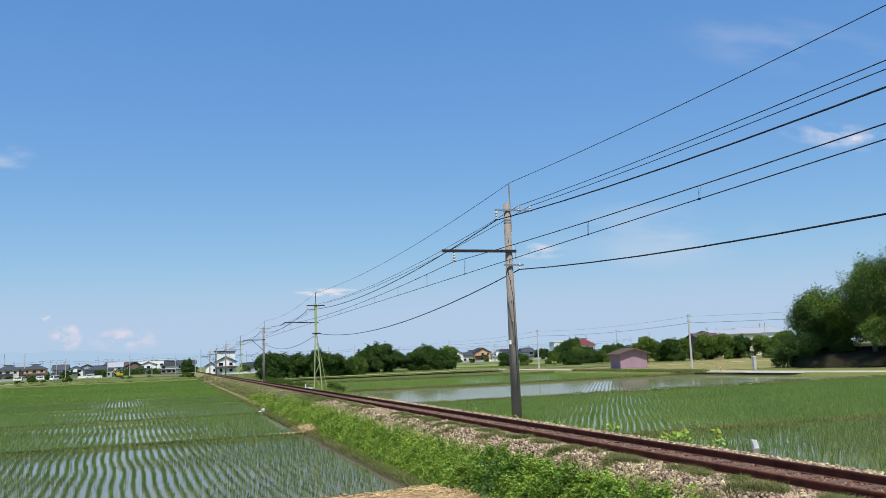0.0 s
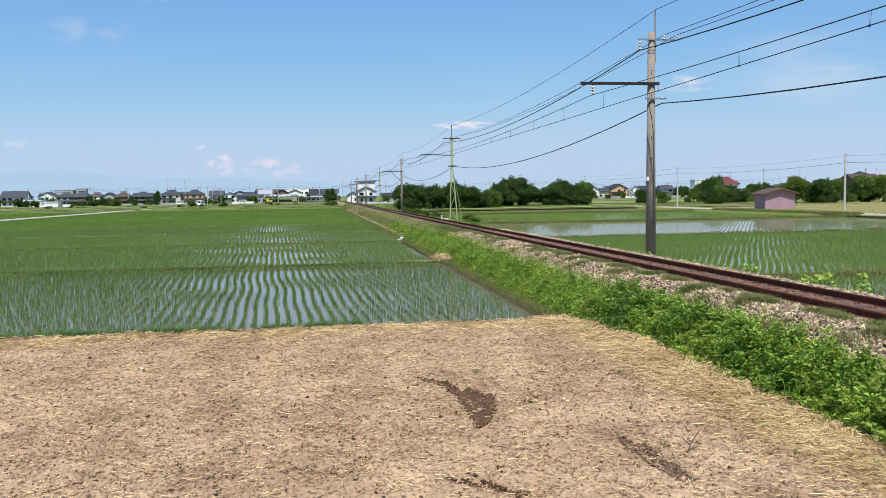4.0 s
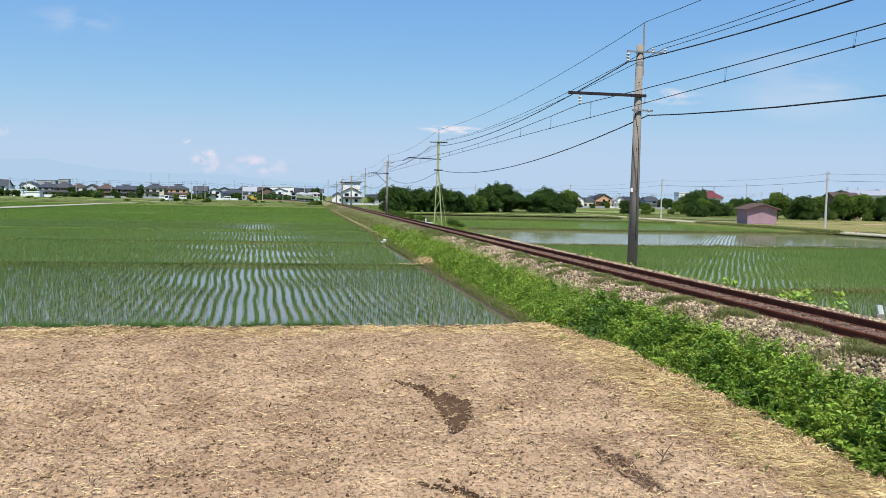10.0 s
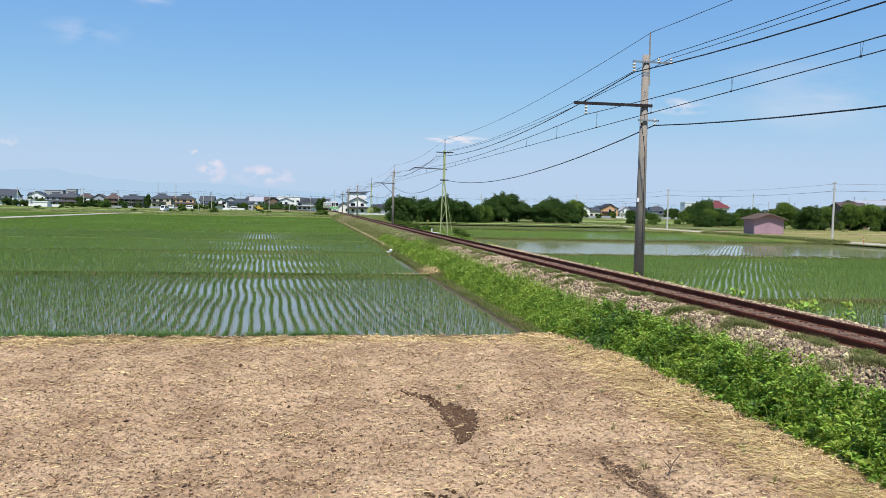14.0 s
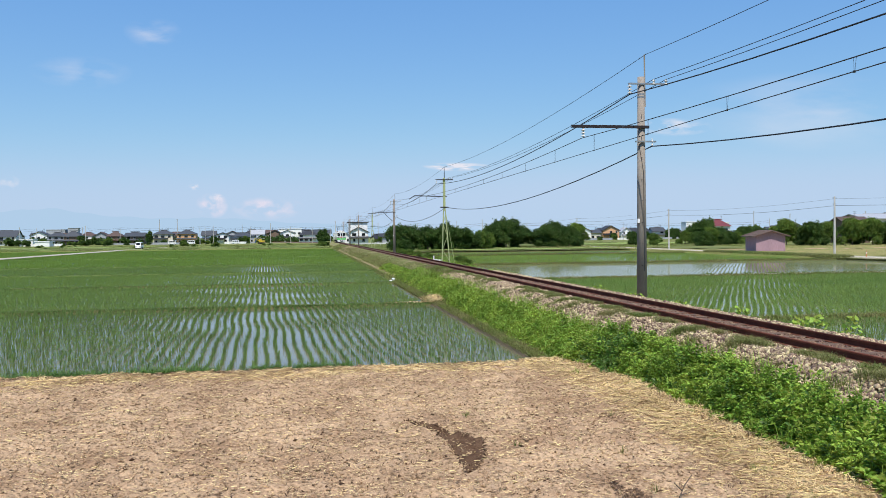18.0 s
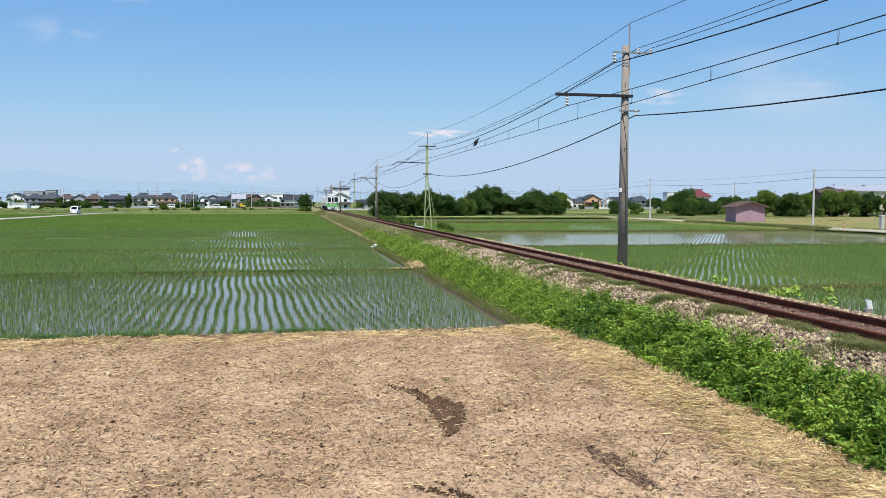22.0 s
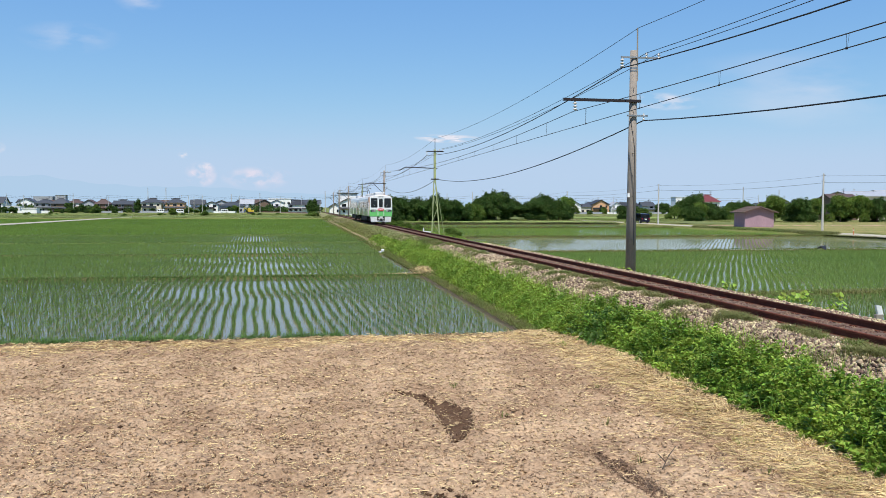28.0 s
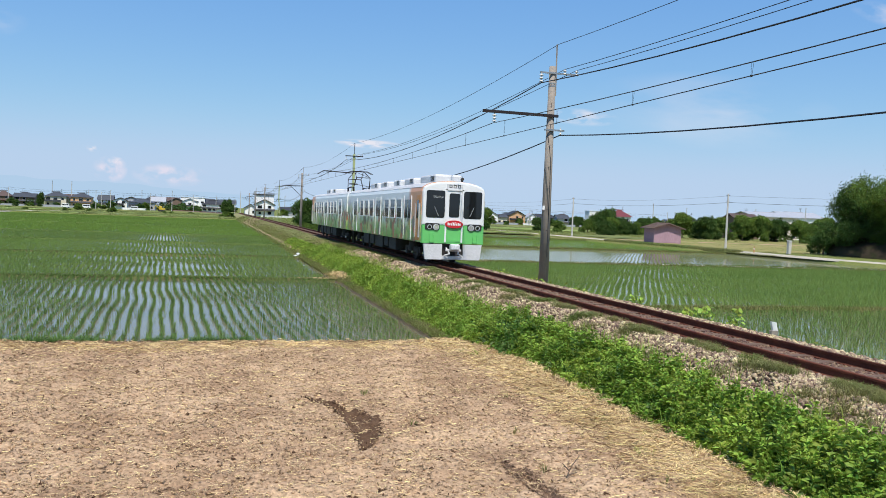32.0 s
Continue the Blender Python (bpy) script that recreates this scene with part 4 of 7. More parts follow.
# tufts in the ballast
c = np.stack([np.where(r.uniform(size=170) < 0.5, r.normal(8.85, 0.1, 170), r.uniform(7.8, 8.8, 170)), 8 + 50 * r.uniform(0, 1, 170) ** 1.3], 1)
c = c[wobble(c[:, 1] * 0, c[:, 1], 7.0, 59) > -0.5]
P = np.repeat(c, 110, 0) + r.normal(0, 0.1, (len(c) * 110, 2)) * [0.9, 1.6]
tagged(blades("ballast_grass", np.stack([P[:, 0], P[:, 1], np.interp(np.abs(P[:, 0] - TRACK_X), (1.45, 2.5), (1.12, 0.62))], 1), 6, 0.16, 0.0045, 0.06, 0.8, "grass", 67), "soft grass tufts growing in the ballast", "grass", kind="stuff")
c = np.stack([r.uniform(11.4, 13.0, 40), r.uniform(8, 90, 40)], 1)
P = np.repeat(c, 25, 0) + r.normal(0, 0.2, (1000, 2))
z = np.interp(P[:, 0] - TRACK_X, (1.5, 2.75, 4.0), (1.12, 0.75, 0.3))
V, F = leaf_arrays(np.stack([P[:, 0], P[:, 1], z + r.uniform(0.02, 0.18, len(P))], 1), r.normal(size=(len(P), 3)) + [0, 0, 0.5], 0.12, r)
tagged(mesh_np("ballast_weeds", V, F, "weed"), "small leafy weeds on the far ballast shoulder", "weeds", kind="stuff")


def broadleaf(x, y, z, h, seed):
    """A low plant with large heart-shaped leaves."""
    r = np.random.default_rng(seed)
    p = empty("broadleaf_plant", pose(x, y, z), "pale green plant with large heart-shaped leaves", "plant", "broadleaf plants")
    for i in range(9):
        a, l = r.uniform(0, 6.28), r.uniform(0.1, 0.35)
        bm = bmesh.new()
        tube(bm, (0, 0, -0.1), (math.cos(a) * l, math.sin(a) * l, h * r.uniform(0.5, 1)), 0.008, 0.005, 5)
        part("stem", bm, "weed", p)
    for i in range(20):
        a, l, s = r.uniform(0, 6.28), r.uniform(0.02, 0.24), r.uniform(0.045, 0.075)
        bm = bmesh.new()
        m = Matrix.Translation((math.cos(a) * l, math.sin(a) * l, h * r.uniform(0.45, 1.05))) @ Euler((r.normal(0.75, 0.3), r.normal(0, 0.3), r.normal(0.4, 0.8))).to_matrix().to_4x4()
        vs = [bm.verts.new(m @ Vector((u * s, v * s, w * s))) for u, v, w in ((0, -0.6, 0), (0.6, -0.9, 0.1), (1, -0.2, 0.15), (0.6, 0.7, 0.05), (0, 1.4, -0.2), (-0.6, 0.7, 0.05), (-1, -0.2, 0.15), (-0.6, -0.9, 0.1))]
        for q in range(1, 7):
            bm.faces.new((vs[0], vs[q], vs[q + 1]))
        part("leaf", bm, "weed", p)
    return p


for i, (x, y, h) in enumerate(((12.95, 17.7, 0.62), (12.9, 19.0, 0.5), (12.9, 19.9, 0.42), (12.9, 22.9, 0.4))):
    broadleaf(x, y, 0.7, h, 70 + i)

# small post beside the track
post = empty("marker_post", pose(13.35, 16.85, 0.4), "short grey concrete post with a leaning white plate", "post")
bm = bmesh.new()
box(bm, -0.09, -0.05, -0.3, 0.09, 0.05, 0.52, 0.01)
part("stake", bm, "concrete", post)
bm = bmesh.new()
prism(bm, [(-0.04, 0.52), (0.1, 0.5), (0.04, 0.72), (-0.1, 0.74)], -0.04, 0.03)
part("plate", bm, "white", post)

# ---- ballast stones, sleepers ----
r = np.random.default_rng(80)
n = 92000
y = 7 + 42 * r.uniform(0, 1, n) ** 1.6
x = TRACK_X + r.uniform(-2.6, 2.3, n)
z = np.interp(x - TRACK_X, (-3.0, -1.45, 1.5, 2.5), (0.5, 1.14, 1.14, 0.8))
k = (np.abs(np.abs(x - TRACK_X) - 0.567) > 0.07)
s = np.abs(r.normal(0.017, 0.011, n)) + 0.008 + np.clip(y - 20, 0, 30) * 0.0006
inner = np.abs(x - TRACK_X) < 0.75
for kk, mt, lb in ((k & ~inner, "stone", "angular pale brown ballast stones"), (k & inner, "rust_stone", "rust-stained ballast stones between the rails")):
    stones("ballast_stones", np.stack([x, y, z + s * 0.2 - inner * 0.03], 1)[kk], s[kk], mt, lb, 81)
bm = bmesh.new()
box(bm, -1.02, -0.1, -0.14, 1.02, 0.1, 0, 0.01)
first = part("sleeper", bm, "sleeper", track)
first.location = (TRACK_X, -20, 1.152)
for i in range(1, 260):
    ob = first.copy()
    scene.collection.objects.link(ob)
    ob.location = (TRACK_X, -20 + i * 0.62, 1.152)

# ---- ditch beside the bank, with its outlet ----
tagged(sheet("ditch_water", (5.98, 6.32), (44.0, 66), lambda X, Y: X * 0 + 0.004, "water"), "narrow strip of still ditch water", "water", kind="structure")
for x0 in (6.32,):
    bm = bmesh.new()
    box(bm, x0, 44, -0.15, x0 + 0.1, 66, 0.07, 0.02)
    tagged(part("ditch_wall", bm, "concrete"), "low weathered concrete ditch wall", "ditch wall", kind="structure")
out = empty("drain_outlet", pose(5.95, 58.6, 0.0), "white plastic drain outlet beside the ditch", "drain")
bm = bmesh.new()
tube(bm, (0, 0, -0.2), (0, 0, 0.28), 0.1, seg=16)
part("pipe", bm, "white", out)
bm = bmesh.new()
tube(bm, (0, 0, 0.28), (0, 0, 0.34), 0.13, 0.09, 16), tube(bm, (-0.3, 0, 0.1), (0, 0, 0.1), 0.07, seg=12)
part("cap", bm, "white", out)
M["mud"] = mat("mud", (0.12, 0.088, 0.055), (0.085, 0.075, 0.04), 2.5, 0.8, bump=0.9, bump_scale=18, spec=0.2)
# muddy strip along the first paddies
V = np.array([(5.8 + 0.03 * math.sin(i * 1.7), 19.8 + i * 0.35, -0.03) for i in range(60)] + [(5.92, 19.8 + i * 0.35, 0.09 + 0.02 * math.sin(i * 2.3)) for i in range(60)] + [(6.02 + 0.06 * math.sin(i * 0.9), 19.8 + i * 0.35, 0.12) for i in range(60)])
F = np.array([(i + 60 * j, i + 60 * (j + 1), i + 61 + 60 * j, i + 1 + 60 * j) for i in range(59) for j in range(2)])
tagged(mesh_np("mud_edge", V, F, "mud", True), "dark muddy rim of the paddy below the bank", "mud", kind="structure")


# ---- the train ----
def livery():
    """Printed body wrap: green below fading to pale grey above, orange by the cab, brown and dark blotches of a printed scene."""
    m = mat("train_livery", (0.6, 0.63, 0.6), (0.55, 0.6, 0.52), 0.8, 0.35, fine=0.04)
    N, K = m.node_tree.nodes, m.node_tree.links.new
    p = N["Principled BSDF"]
    tc, sep = N.new("ShaderNodeTexCoord"), N.new("ShaderNodeSeparateXYZ")
    K(tc.outputs["Object"], sep.inputs[0])
    noise_ = N.new("ShaderNodeTexNoise")
    noise_.inputs["Scale"].default_value = 1.4
    K(tc.outputs["Object"], noise_.inputs[0])
    add = N.new("ShaderNodeMath")
    add.operation = "MULTIPLY_ADD"
    K(noise_.outputs[0], add.inputs[0])
    add.inputs[1].default_value = 0.9
    K(sep.outputs["Z"], add.inputs[2])
    mr = N.new("ShaderNodeMapRange")
    mr.inputs["From Min"].default_value, mr.inputs["From Max"].default_value = 1.3, 3.2
    K(add.outputs[0], mr.inputs[0])
    ramp = N.new("ShaderNodeValToRGB")
    K(mr.outputs[0], ramp.inputs[0])
    e = ramp.color_ramp.elements
    e[0].position, e[0].color = 0.0, (0.15, 0.33, 0.07, 1)
    e[1].position, e[1].color = 1.0, (0.84, 0.86, 0.84, 1)
    for pos, c in ((0.2, (0.21, 0.4, 0.085, 1)), (0.38, (0.42, 0.52, 0.22, 1)), (0.56, (0.74, 0.77, 0.62, 1))):
        el = e.new(pos)
        el.color = c
    # orange by the cab
    o = N.new("ShaderNodeMapRange")
    o.inputs["From Min"].default_value, o.inputs["From Max"].default_value = 2.7, 2.1
    K(sep.outputs["Y"], o.inputs[0])
    rear, most = N.new("ShaderNodeMapRange"), N.new("ShaderNodeMath")
    rear.inputs["From Min"].default_value, rear.inputs["From Max"].default_value = 37.2, 38.0
    most.operation = "MAXIMUM"
    K(sep.outputs["Y"], rear.inputs[0]), K(rear.outputs[0], most.inputs[0]), K(o.outputs[0], most.inputs[1])
    oz = N.new("ShaderNodeMapRange")
    oz.inputs["From Min"].default_value, oz.inputs["From Max"].default_value = 1.5, 1.9
    K(sep.outputs["Z"], oz.inputs[0])
    om = N.new("ShaderNodeMath")
    om.operation = "MULTIPLY"
    K(most.outputs[0], om.inputs[0]), K(oz.outputs[0], om.inputs[1])
    mix = N.new("ShaderNodeMix")
    mix.data_type = "RGBA"
    mix.inputs["B"].default_value = (0.66, 0.3, 0.13, 1)
    K(om.outputs[0], mix.inputs["Factor"]), K(ramp.outputs[0], mix.inputs["A"])
    # printed figures along the middle
    mp = N.new("ShaderNodeMapping")
    mp.inputs["Scale"].default_value = (0.2, 1.15, 1.0)
    K(tc.outputs["Object"], mp.inputs[0])
    n2 = N.new("ShaderNodeTexNoise")
    n2.inputs["Scale"].default_value, n2.inputs["Detail"].default_value = 1.7, 4
    K(mp.outputs[0], n2.inputs[0])
    th = N.new("ShaderNodeMapRange")
    th.inputs["From Min"].default_value, th.inputs["From Max"].default_value = 0.48, 0.53
    K(n2.outputs[0], th.inputs[0])
    band = N.new("ShaderNodeMapRange")
    band.inputs["From Min"].default_value, band.inputs["From Max"].default_value = 3.0, 2.1
    K(sep.outputs["Z"], band.inputs[0])
    bm_ = N.new("ShaderNodeMath")
    bm_.operation = "MULTIPLY"
    K(th.outputs[0], bm_.inputs[0]), K(band.outputs[0], bm_.inputs[1])
    mix2 = N.new("ShaderNodeMix")
    mix2.data_type = "RGBA"
    vor, vm, vr = N.new("ShaderNodeTexVoronoi"), N.new("ShaderNodeMapping"), N.new("ShaderNodeValToRGB")
    vm.inputs["Scale"].default_value = (0.1, 2.4, 1.7)
    K(tc.outputs["Object"], vm.inputs[0]), K(vm.outputs[0], vor.inputs["Vector"])
    vor.inputs["Scale"].default_value = 1.2
    vs = N.new("ShaderNodeSeparateColor")
    K(vor.outputs["Color"], vs.inputs[0]), K(vs.outputs[0], vr.inputs[0])
    ve = vr.color_ramp.elements
    ve[0].position, ve[0].color = 0.0, (0.16, 0.11, 0.05, 1)
    ve[1].position, ve[1].color = 1.0, (0.75, 0.72, 0.55, 1)
    for pos, c in ((0.2, (0.12, 0.22, 0.05, 1)), (0.4, (0.4, 0.3, 0.08, 1)), (0.55, (0.42, 0.12, 0.06, 1)), (0.7, (0.18, 0.16, 0.12, 1)), (0.85, (0.5, 0.5, 0.2, 1))):
        ve.new(pos).color = c
    vr.color_ramp.interpolation = "CONSTANT"
    K(vr.outputs[0], mix2.inputs["B"])
    K(bm_.outputs[0], mix2.inputs["Factor"]), K(mix.outputs["Result"], mix2.inputs["A"])
    K(mix2.outputs["Result"], p.inputs["Base Color"])
    return m


M.update(
    livery=livery(),
    train_white=mat("train_white", (0.78, 0.78, 0.77), (0.72, 0.73, 0.72), 1.2, 0.3, fine=0.03),
    train_green=mat("train_green", (0.15, 0.53, 0.15), (0.13, 0.48, 0.13), 1.5, 0.3, fine=0.03),
    train_grey=mat("train_grey", (0.62, 0.62, 0.62), (0.55, 0.55, 0.55), 1.2, 0.5, bump=0.1),
    roof_grey=mat("train_roof", (0.5, 0.5, 0.5), (0.4, 0.4, 0.4), 0.8, 0.7, bump=0.2),
    under=mat("underfloor", (0.02, 0.018, 0.017), (0.034, 0.03, 0.027), 2, 0.8, bump=0.2),
    glass=mat("dark_glass", (0.012, 0.014, 0.015), None, 1, 0.06, fine=0.02),
    pale_glass=mat("side_glass", (0.025, 0.03, 0.03), None, 1, 0.08, fine=0.02),
    alu=mat("aluminium", (0.75, 0.75, 0.74), None, 3, 0.3, metal=0.5, fine=0.05),
    red=mat("red_sign", (0.62, 0.025, 0.035), None, 3, 0.35, fine=0.05),
    orange=mat("orange_paint", (0.7, 0.27, 0.05), None, 2, 0.4, fine=0.05),
    lamp_lens=mat("lamp_lens", (0.75, 0.75, 0.7), None, 6, 0.1, metal=0.6, fine=0.05),
    rubber=mat("rubber", (0.02, 0.02, 0.02), None, 4, 0.8),
    navy=mat("navy_car_paint", (0.012, 0.014, 0.03), None, 1, 0.15, fine=0.05),
    crow=mat("black_feather", (0.012, 0.012, 0.016), None, 20, 0.5, bump=0.3),
    tail_red=mat("tail_lamp", (0.35, 0.01, 0.01), None, 5, 0.2),
)


def section(inset=0.0, z0=0.95):
    """The outline of a car body across the track."""
    w = 1.4 - inset
    pts = [(-w, z0), (w, z0), (w, 3.12)]
    for i in range(1, 12):
        a = math.pi * i / 12
        pts.append((math.cos(a) * w * (0.985 if 1 < i < 11 else 1), 3.12 + (0.48 - inset) * math.sin(a) ** 0.7))
    pts.append((-w, 3.12))
    return pts


def slab(bm, x0, x1, z0, z1, y, t=0.03, bevel=0.04):
    """A plate on the face that looks along -y, with rounded corners."""
    c = bevel
    prof = [(x0 + c, z0), (x1 - c, z0), (x1 - c * 0.3, z0 + c * 0.3), (x1, z0 + c), (x1, z1 - c), (x1 - c * 0.3, z1 - c * 0.3), (x1 - c, z1), (x0 + c, z1), (x0 + c * 0.3, z1 - c * 0.3), (x0, z1 - c), (x0, z0 + c), (x0 + c * 0.3, z0 + c * 0.3)]
    return prism(bm, prof, y - t, y + 0.02)


def side_plate(bm, side, y0, y1, z0, z1, t=0.02, deep=0.02):
    x = side * 1.4
    return box(bm, min(x - side * deep, x + side * t), y0, z0, max(x - side * deep, x + side * t), y1, z1)


DOORS = ((2.0, 3.35), (8.9, 10.2), (16.15, 17.4))
WINDOWS = ((3.95, 4.95), (5.4, 6.4), (6.8, 7.85), (10.95, 12.0), (12.45, 13.45), (14.0, 15.0))


def train():
    t = empty("train", pose(TRACK_X, 230, RAIL_Z), "two-car white and green local electric train with a printed body wrap", "train")
    for k in range(2):
        flip = (lambda y: y) if k == 0 else (lambda y: 40.0 - y)
        bm = bmesh.new()
        prism(bm, section(), 0.22 + 19.9 * k + (0.1 if k else 0), 19.75 + 20.0 * k)
        body = part("car_body", bm, "livery", t)
        bm = bmesh.new()
        prism(bm, [(x, z) for x, z in section(-0.012) if z > 3.3] , 0.3 + 20 * k, 19.72 + 20 * k)
        part("roof", bm, "roof_grey", t)
        for side in (-1, 1):
            for a, b in DOORS:
                y0, y1 = sorted((flip(a), flip(b)))
                bm = bmesh.new()
                side_plate(bm, side, y0, y1, 1.02, 2.95, 0.012)
                door = part("door", bm, "livery", body)
                for u, v in ((y0 + 0.12, (y0 + y1) / 2 - 0.06), ((y0 + y1) / 2 + 0.06, y1 - 0.12)):
                    bm = bmesh.new()
                    side_plate(bm, side, u, v, 1.95, 2.78, 0.02)
                    part("door_window", bm, "pale_glass", door)
                for u in (y0 - 0.05, y1):
                    bm = bmesh.new()
                    side_plate(bm, side, u, u + 0.05, 1.0, 2.97, 0.03)
                    part("door_frame", bm, "train_white", door)
            for a, b in WINDOWS:
                y0, y1 = sorted((flip(a), flip(b)))
                bm = bmesh.new()
                for q in ((y0 - 0.05, y0, 1.9, 2.85), (y1, y1 + 0.05, 1.9, 2.85), (y0, y1, 1.9, 1.95), (y0, y1, 2.8, 2.85), (y0, y1, 2.42, 2.45)):
                    side_plate(bm, side, *q, 0.03)
                w = part("window", bm, "train_white", body)
                bm = bmesh.new()
                side_plate(bm, side, y0, y1, 1.95, 2.8, 0.015)
                part("pane", bm, "pale_glass", w)
            a, b = sorted((flip(0.45), flip(1.05)))
            bm = bmesh.new()
            side_plate(bm, side, a, b, 1.02, 2.95, 0.015)
            crew = part("crew_door", bm, "orange" if k == 0 else "livery", body)
            bm = bmesh.new()
            side_plate(bm, side, a + 0.12, b - 0.12, 1.95, 2.75, 0.025)
            part("door_window", bm, "pale_glass", crew)
            for u in (a - 0.04, b):
                bm = bmesh.new()
                side_plate(bm, side, u, u + 0.04, 1.15, 2.6, 0.06, 0)
                part("handrail", bm, "alu", crew)
        # roof units
        for a, b, h, w in ((1.0, 3.7, 0.36, 0.62), (5.0, 7.0, 0.34, 0.62), (8.0, 9.6, 0.34, 0.62), (11.2, 13.0, 0.34, 0.62), (14.0, 16.2, 0.34, 0.62)):
            if k == 1 and a < 9:
                continue
            bm = bmesh.new()
            box(bm, -w, a + 20 * k, 3.5, w, b + 20 * k, 3.56 + h, 0.09)
            unit = part("roof_unit", bm, "train_grey", t)
            bm = bmesh.new()
            for i in range(5):
                box(bm, -w - 0.012, a + 20 * k + 0.2, 3.64 + i * 0.045, -w + 0.03, a + 20 * k + 0.75, 3.66 + i * 0.045)
            part("vent_grille", bm, "under", unit)
        for y0 in (7.3, 9.9):
            bm = bmesh.new()
            for i in range(4):
                tube(bm, (-0.3, y0 + i * 0.22 + 20 * k, 3.6), (0.3, y0 + i * 0.22 + 20 * k, 3.78), 0.07, seg=10)
            if k == 0:
                part("resistor", bm, "under", t)
            else:
                bm.free()
        # running gear
        for yb in (3.0, 16.8):
            c = yb + 20 * k
            bm = bmesh.new()
            for sx in (-1, 1):
                box(bm, sx * 0.98 - 0.06, c - 1.45, 0.42, sx * 0.98 + 0.06, c + 1.45, 0.66, 0.03)
                for yy in (-1.05, 1.05):
                    box(bm, sx * 0.98 - 0.1, c + yy - 0.17, 0.28, sx * 0.98 + 0.1, c + yy + 0.17, 0.6, 0.04)
                tube(bm, (sx * 0.98, c, 0.5), (sx * 0.98, c, 0.92), 0.22, seg=14)
            box(bm, -0.9, c - 0.3, 0.4, 0.9, c + 0.3, 0.75, 0.03)
            bogie = part("bogie", bm, "under", t)
            for sx in (-0.567, 0.567):
                for yy in (-1.05, 1.05):
                    bm = bmesh.new()
                    tube(bm, (sx - 0.065, c + yy, 0.43), (sx + 0.065, c + yy, 0.43), 0.43, seg=24)
                    tube(bm, (sx - 0.09, c + yy, 0.43), (sx + 0.09, c + yy, 0.43), 0.12, seg=12)
                    part("wheel", bm, "under", bogie)
        for a, b, z in ((5.4, 7.0, 0.35), (7.3, 8.2, 0.45), (8.6, 10.6, 0.32), (11.0, 12.2, 0.4), (12.6, 14.2, 0.36)):
            for sx in (-1, 1):
                bm = bmesh.new()
                box(bm, sx * 0.95 - 0.35, a + 20 * k, z, sx * 0.95 + 0.35, b + 20 * k, 0.96, 0.04)
                part("equipment_box", bm, "under", t)
    # gangway between the cars
    bm = bmesh.new()
    box(bm, -0.75, 19.7, 1.0, 0.75, 20.2, 3.2, 0.05)
    part("gangway", bm, "rubber", t)
    # cab front
    up = [(x, z) for x, z in section(0.02, 1.7)]
    bm = bmesh.new()
    prism(bm, up, 0.0, 0.24)
    bmesh.ops.bevel(bm, geom=[e for e in bm.edges if all(abs(v.co.y) < 1e-4 for v in e.verts)], offset=0.09, segments=3, affect="EDGES", profile=0.6)
    front = part("cab_front", bm, "train_white", t, "glossy white cab front")
    bm = bmesh.new()
    prism(bm, [(-1.38, 0.93), (1.38, 0.93), (1.38, 1.7), (-1.38, 1.7)], 0.0, 0.24)
    bmesh.ops.bevel(bm, geom=[e for e in bm.edges if all(abs(v.co.y) < 1e-4 for v in e.verts) and abs(e.verts[0].co.z - e.verts[1].co.z) > 0.1], offset=0.09, segments=3, affect="EDGES", profile=0.6)
    low = part("cab_lower_front", bm, "train_green", t, "bright green lower cab front")
    for sx in (-1, 1):
        bm = bmesh.new()
        slab(bm, *sorted((sx * 0.42, sx * 1.24)), 2.02, 3.18, 0.0, 0.012, 0.09)
        win = part("windscreen", bm, "glass", front, "black-framed windscreen")
        bm = bmesh.new()
        bar(bm, (sx * 0.7, -0.03, 2.1), (sx * 0.88, -0.03, 2.5), 0.02, 0.015)
        part("wiper", bm, "alu", win)
        bm = bmesh.new()
        slab(bm, *sorted((sx * 0.62, sx * 1.26)), 1.5, 1.78, 0.0, 0.02, 0.06)
        hl = part("headlight_bezel", bm, "rubber", low)
        for xx, rr in ((1.07, 0.1), (0.78, 0.13)):
            bm = bmesh.new()
            tube(bm, (sx * xx, 0.0, 1.62), (sx * xx, -0.05, 1.62), rr, seg=18)
            rim = part("headlight", bm, "alu", hl)
            bm = bmesh.new()
            tube(bm, (sx * xx, -0.02, 1.62), (sx * xx, -0.058, 1.62), rr * 0.72, seg=16)
            part("lens", bm, "lamp_lens" if rr > 0.11 else "glass", rim)
        bm = bmesh.new()
        for a in (0.88, 1.05):
            bar(bm, (sx * a, -0.06, 1.0), (sx * a, -0.06, 1.3), 0.03, 0.03)
        bar(bm, (sx * 0.86, -0.06, 1.02), (sx * 1.07, -0.06, 1.02), 0.04, 0.04)
        part("step", bm, "train_green", low)
        bm = bmesh.new()
        prism(bm, [(sx * 1.3, 0.9), (sx * 0.48, 0.9), (sx * 0.48, 0.55), (sx * 0.48, 0.24), (sx * 1.22, 0.24)], -0.02, 0.12)
        part("skirt", bm, "train_grey", t, "pale grey snow-plough skirt")
    bm = bmesh.new()
    box(bm, -0.48, -0.02, 0.24, 0.48, 0.1, 0.4, 0.02)
    part("skirt", bm, "train_grey", t)
    bm = bmesh.new()
    box(bm, -0.46, 0.12, 0.38, 0.46, 0.4, 0.92)
    part("coupler_recess", bm, "under", t)
    bm = bmesh.new()
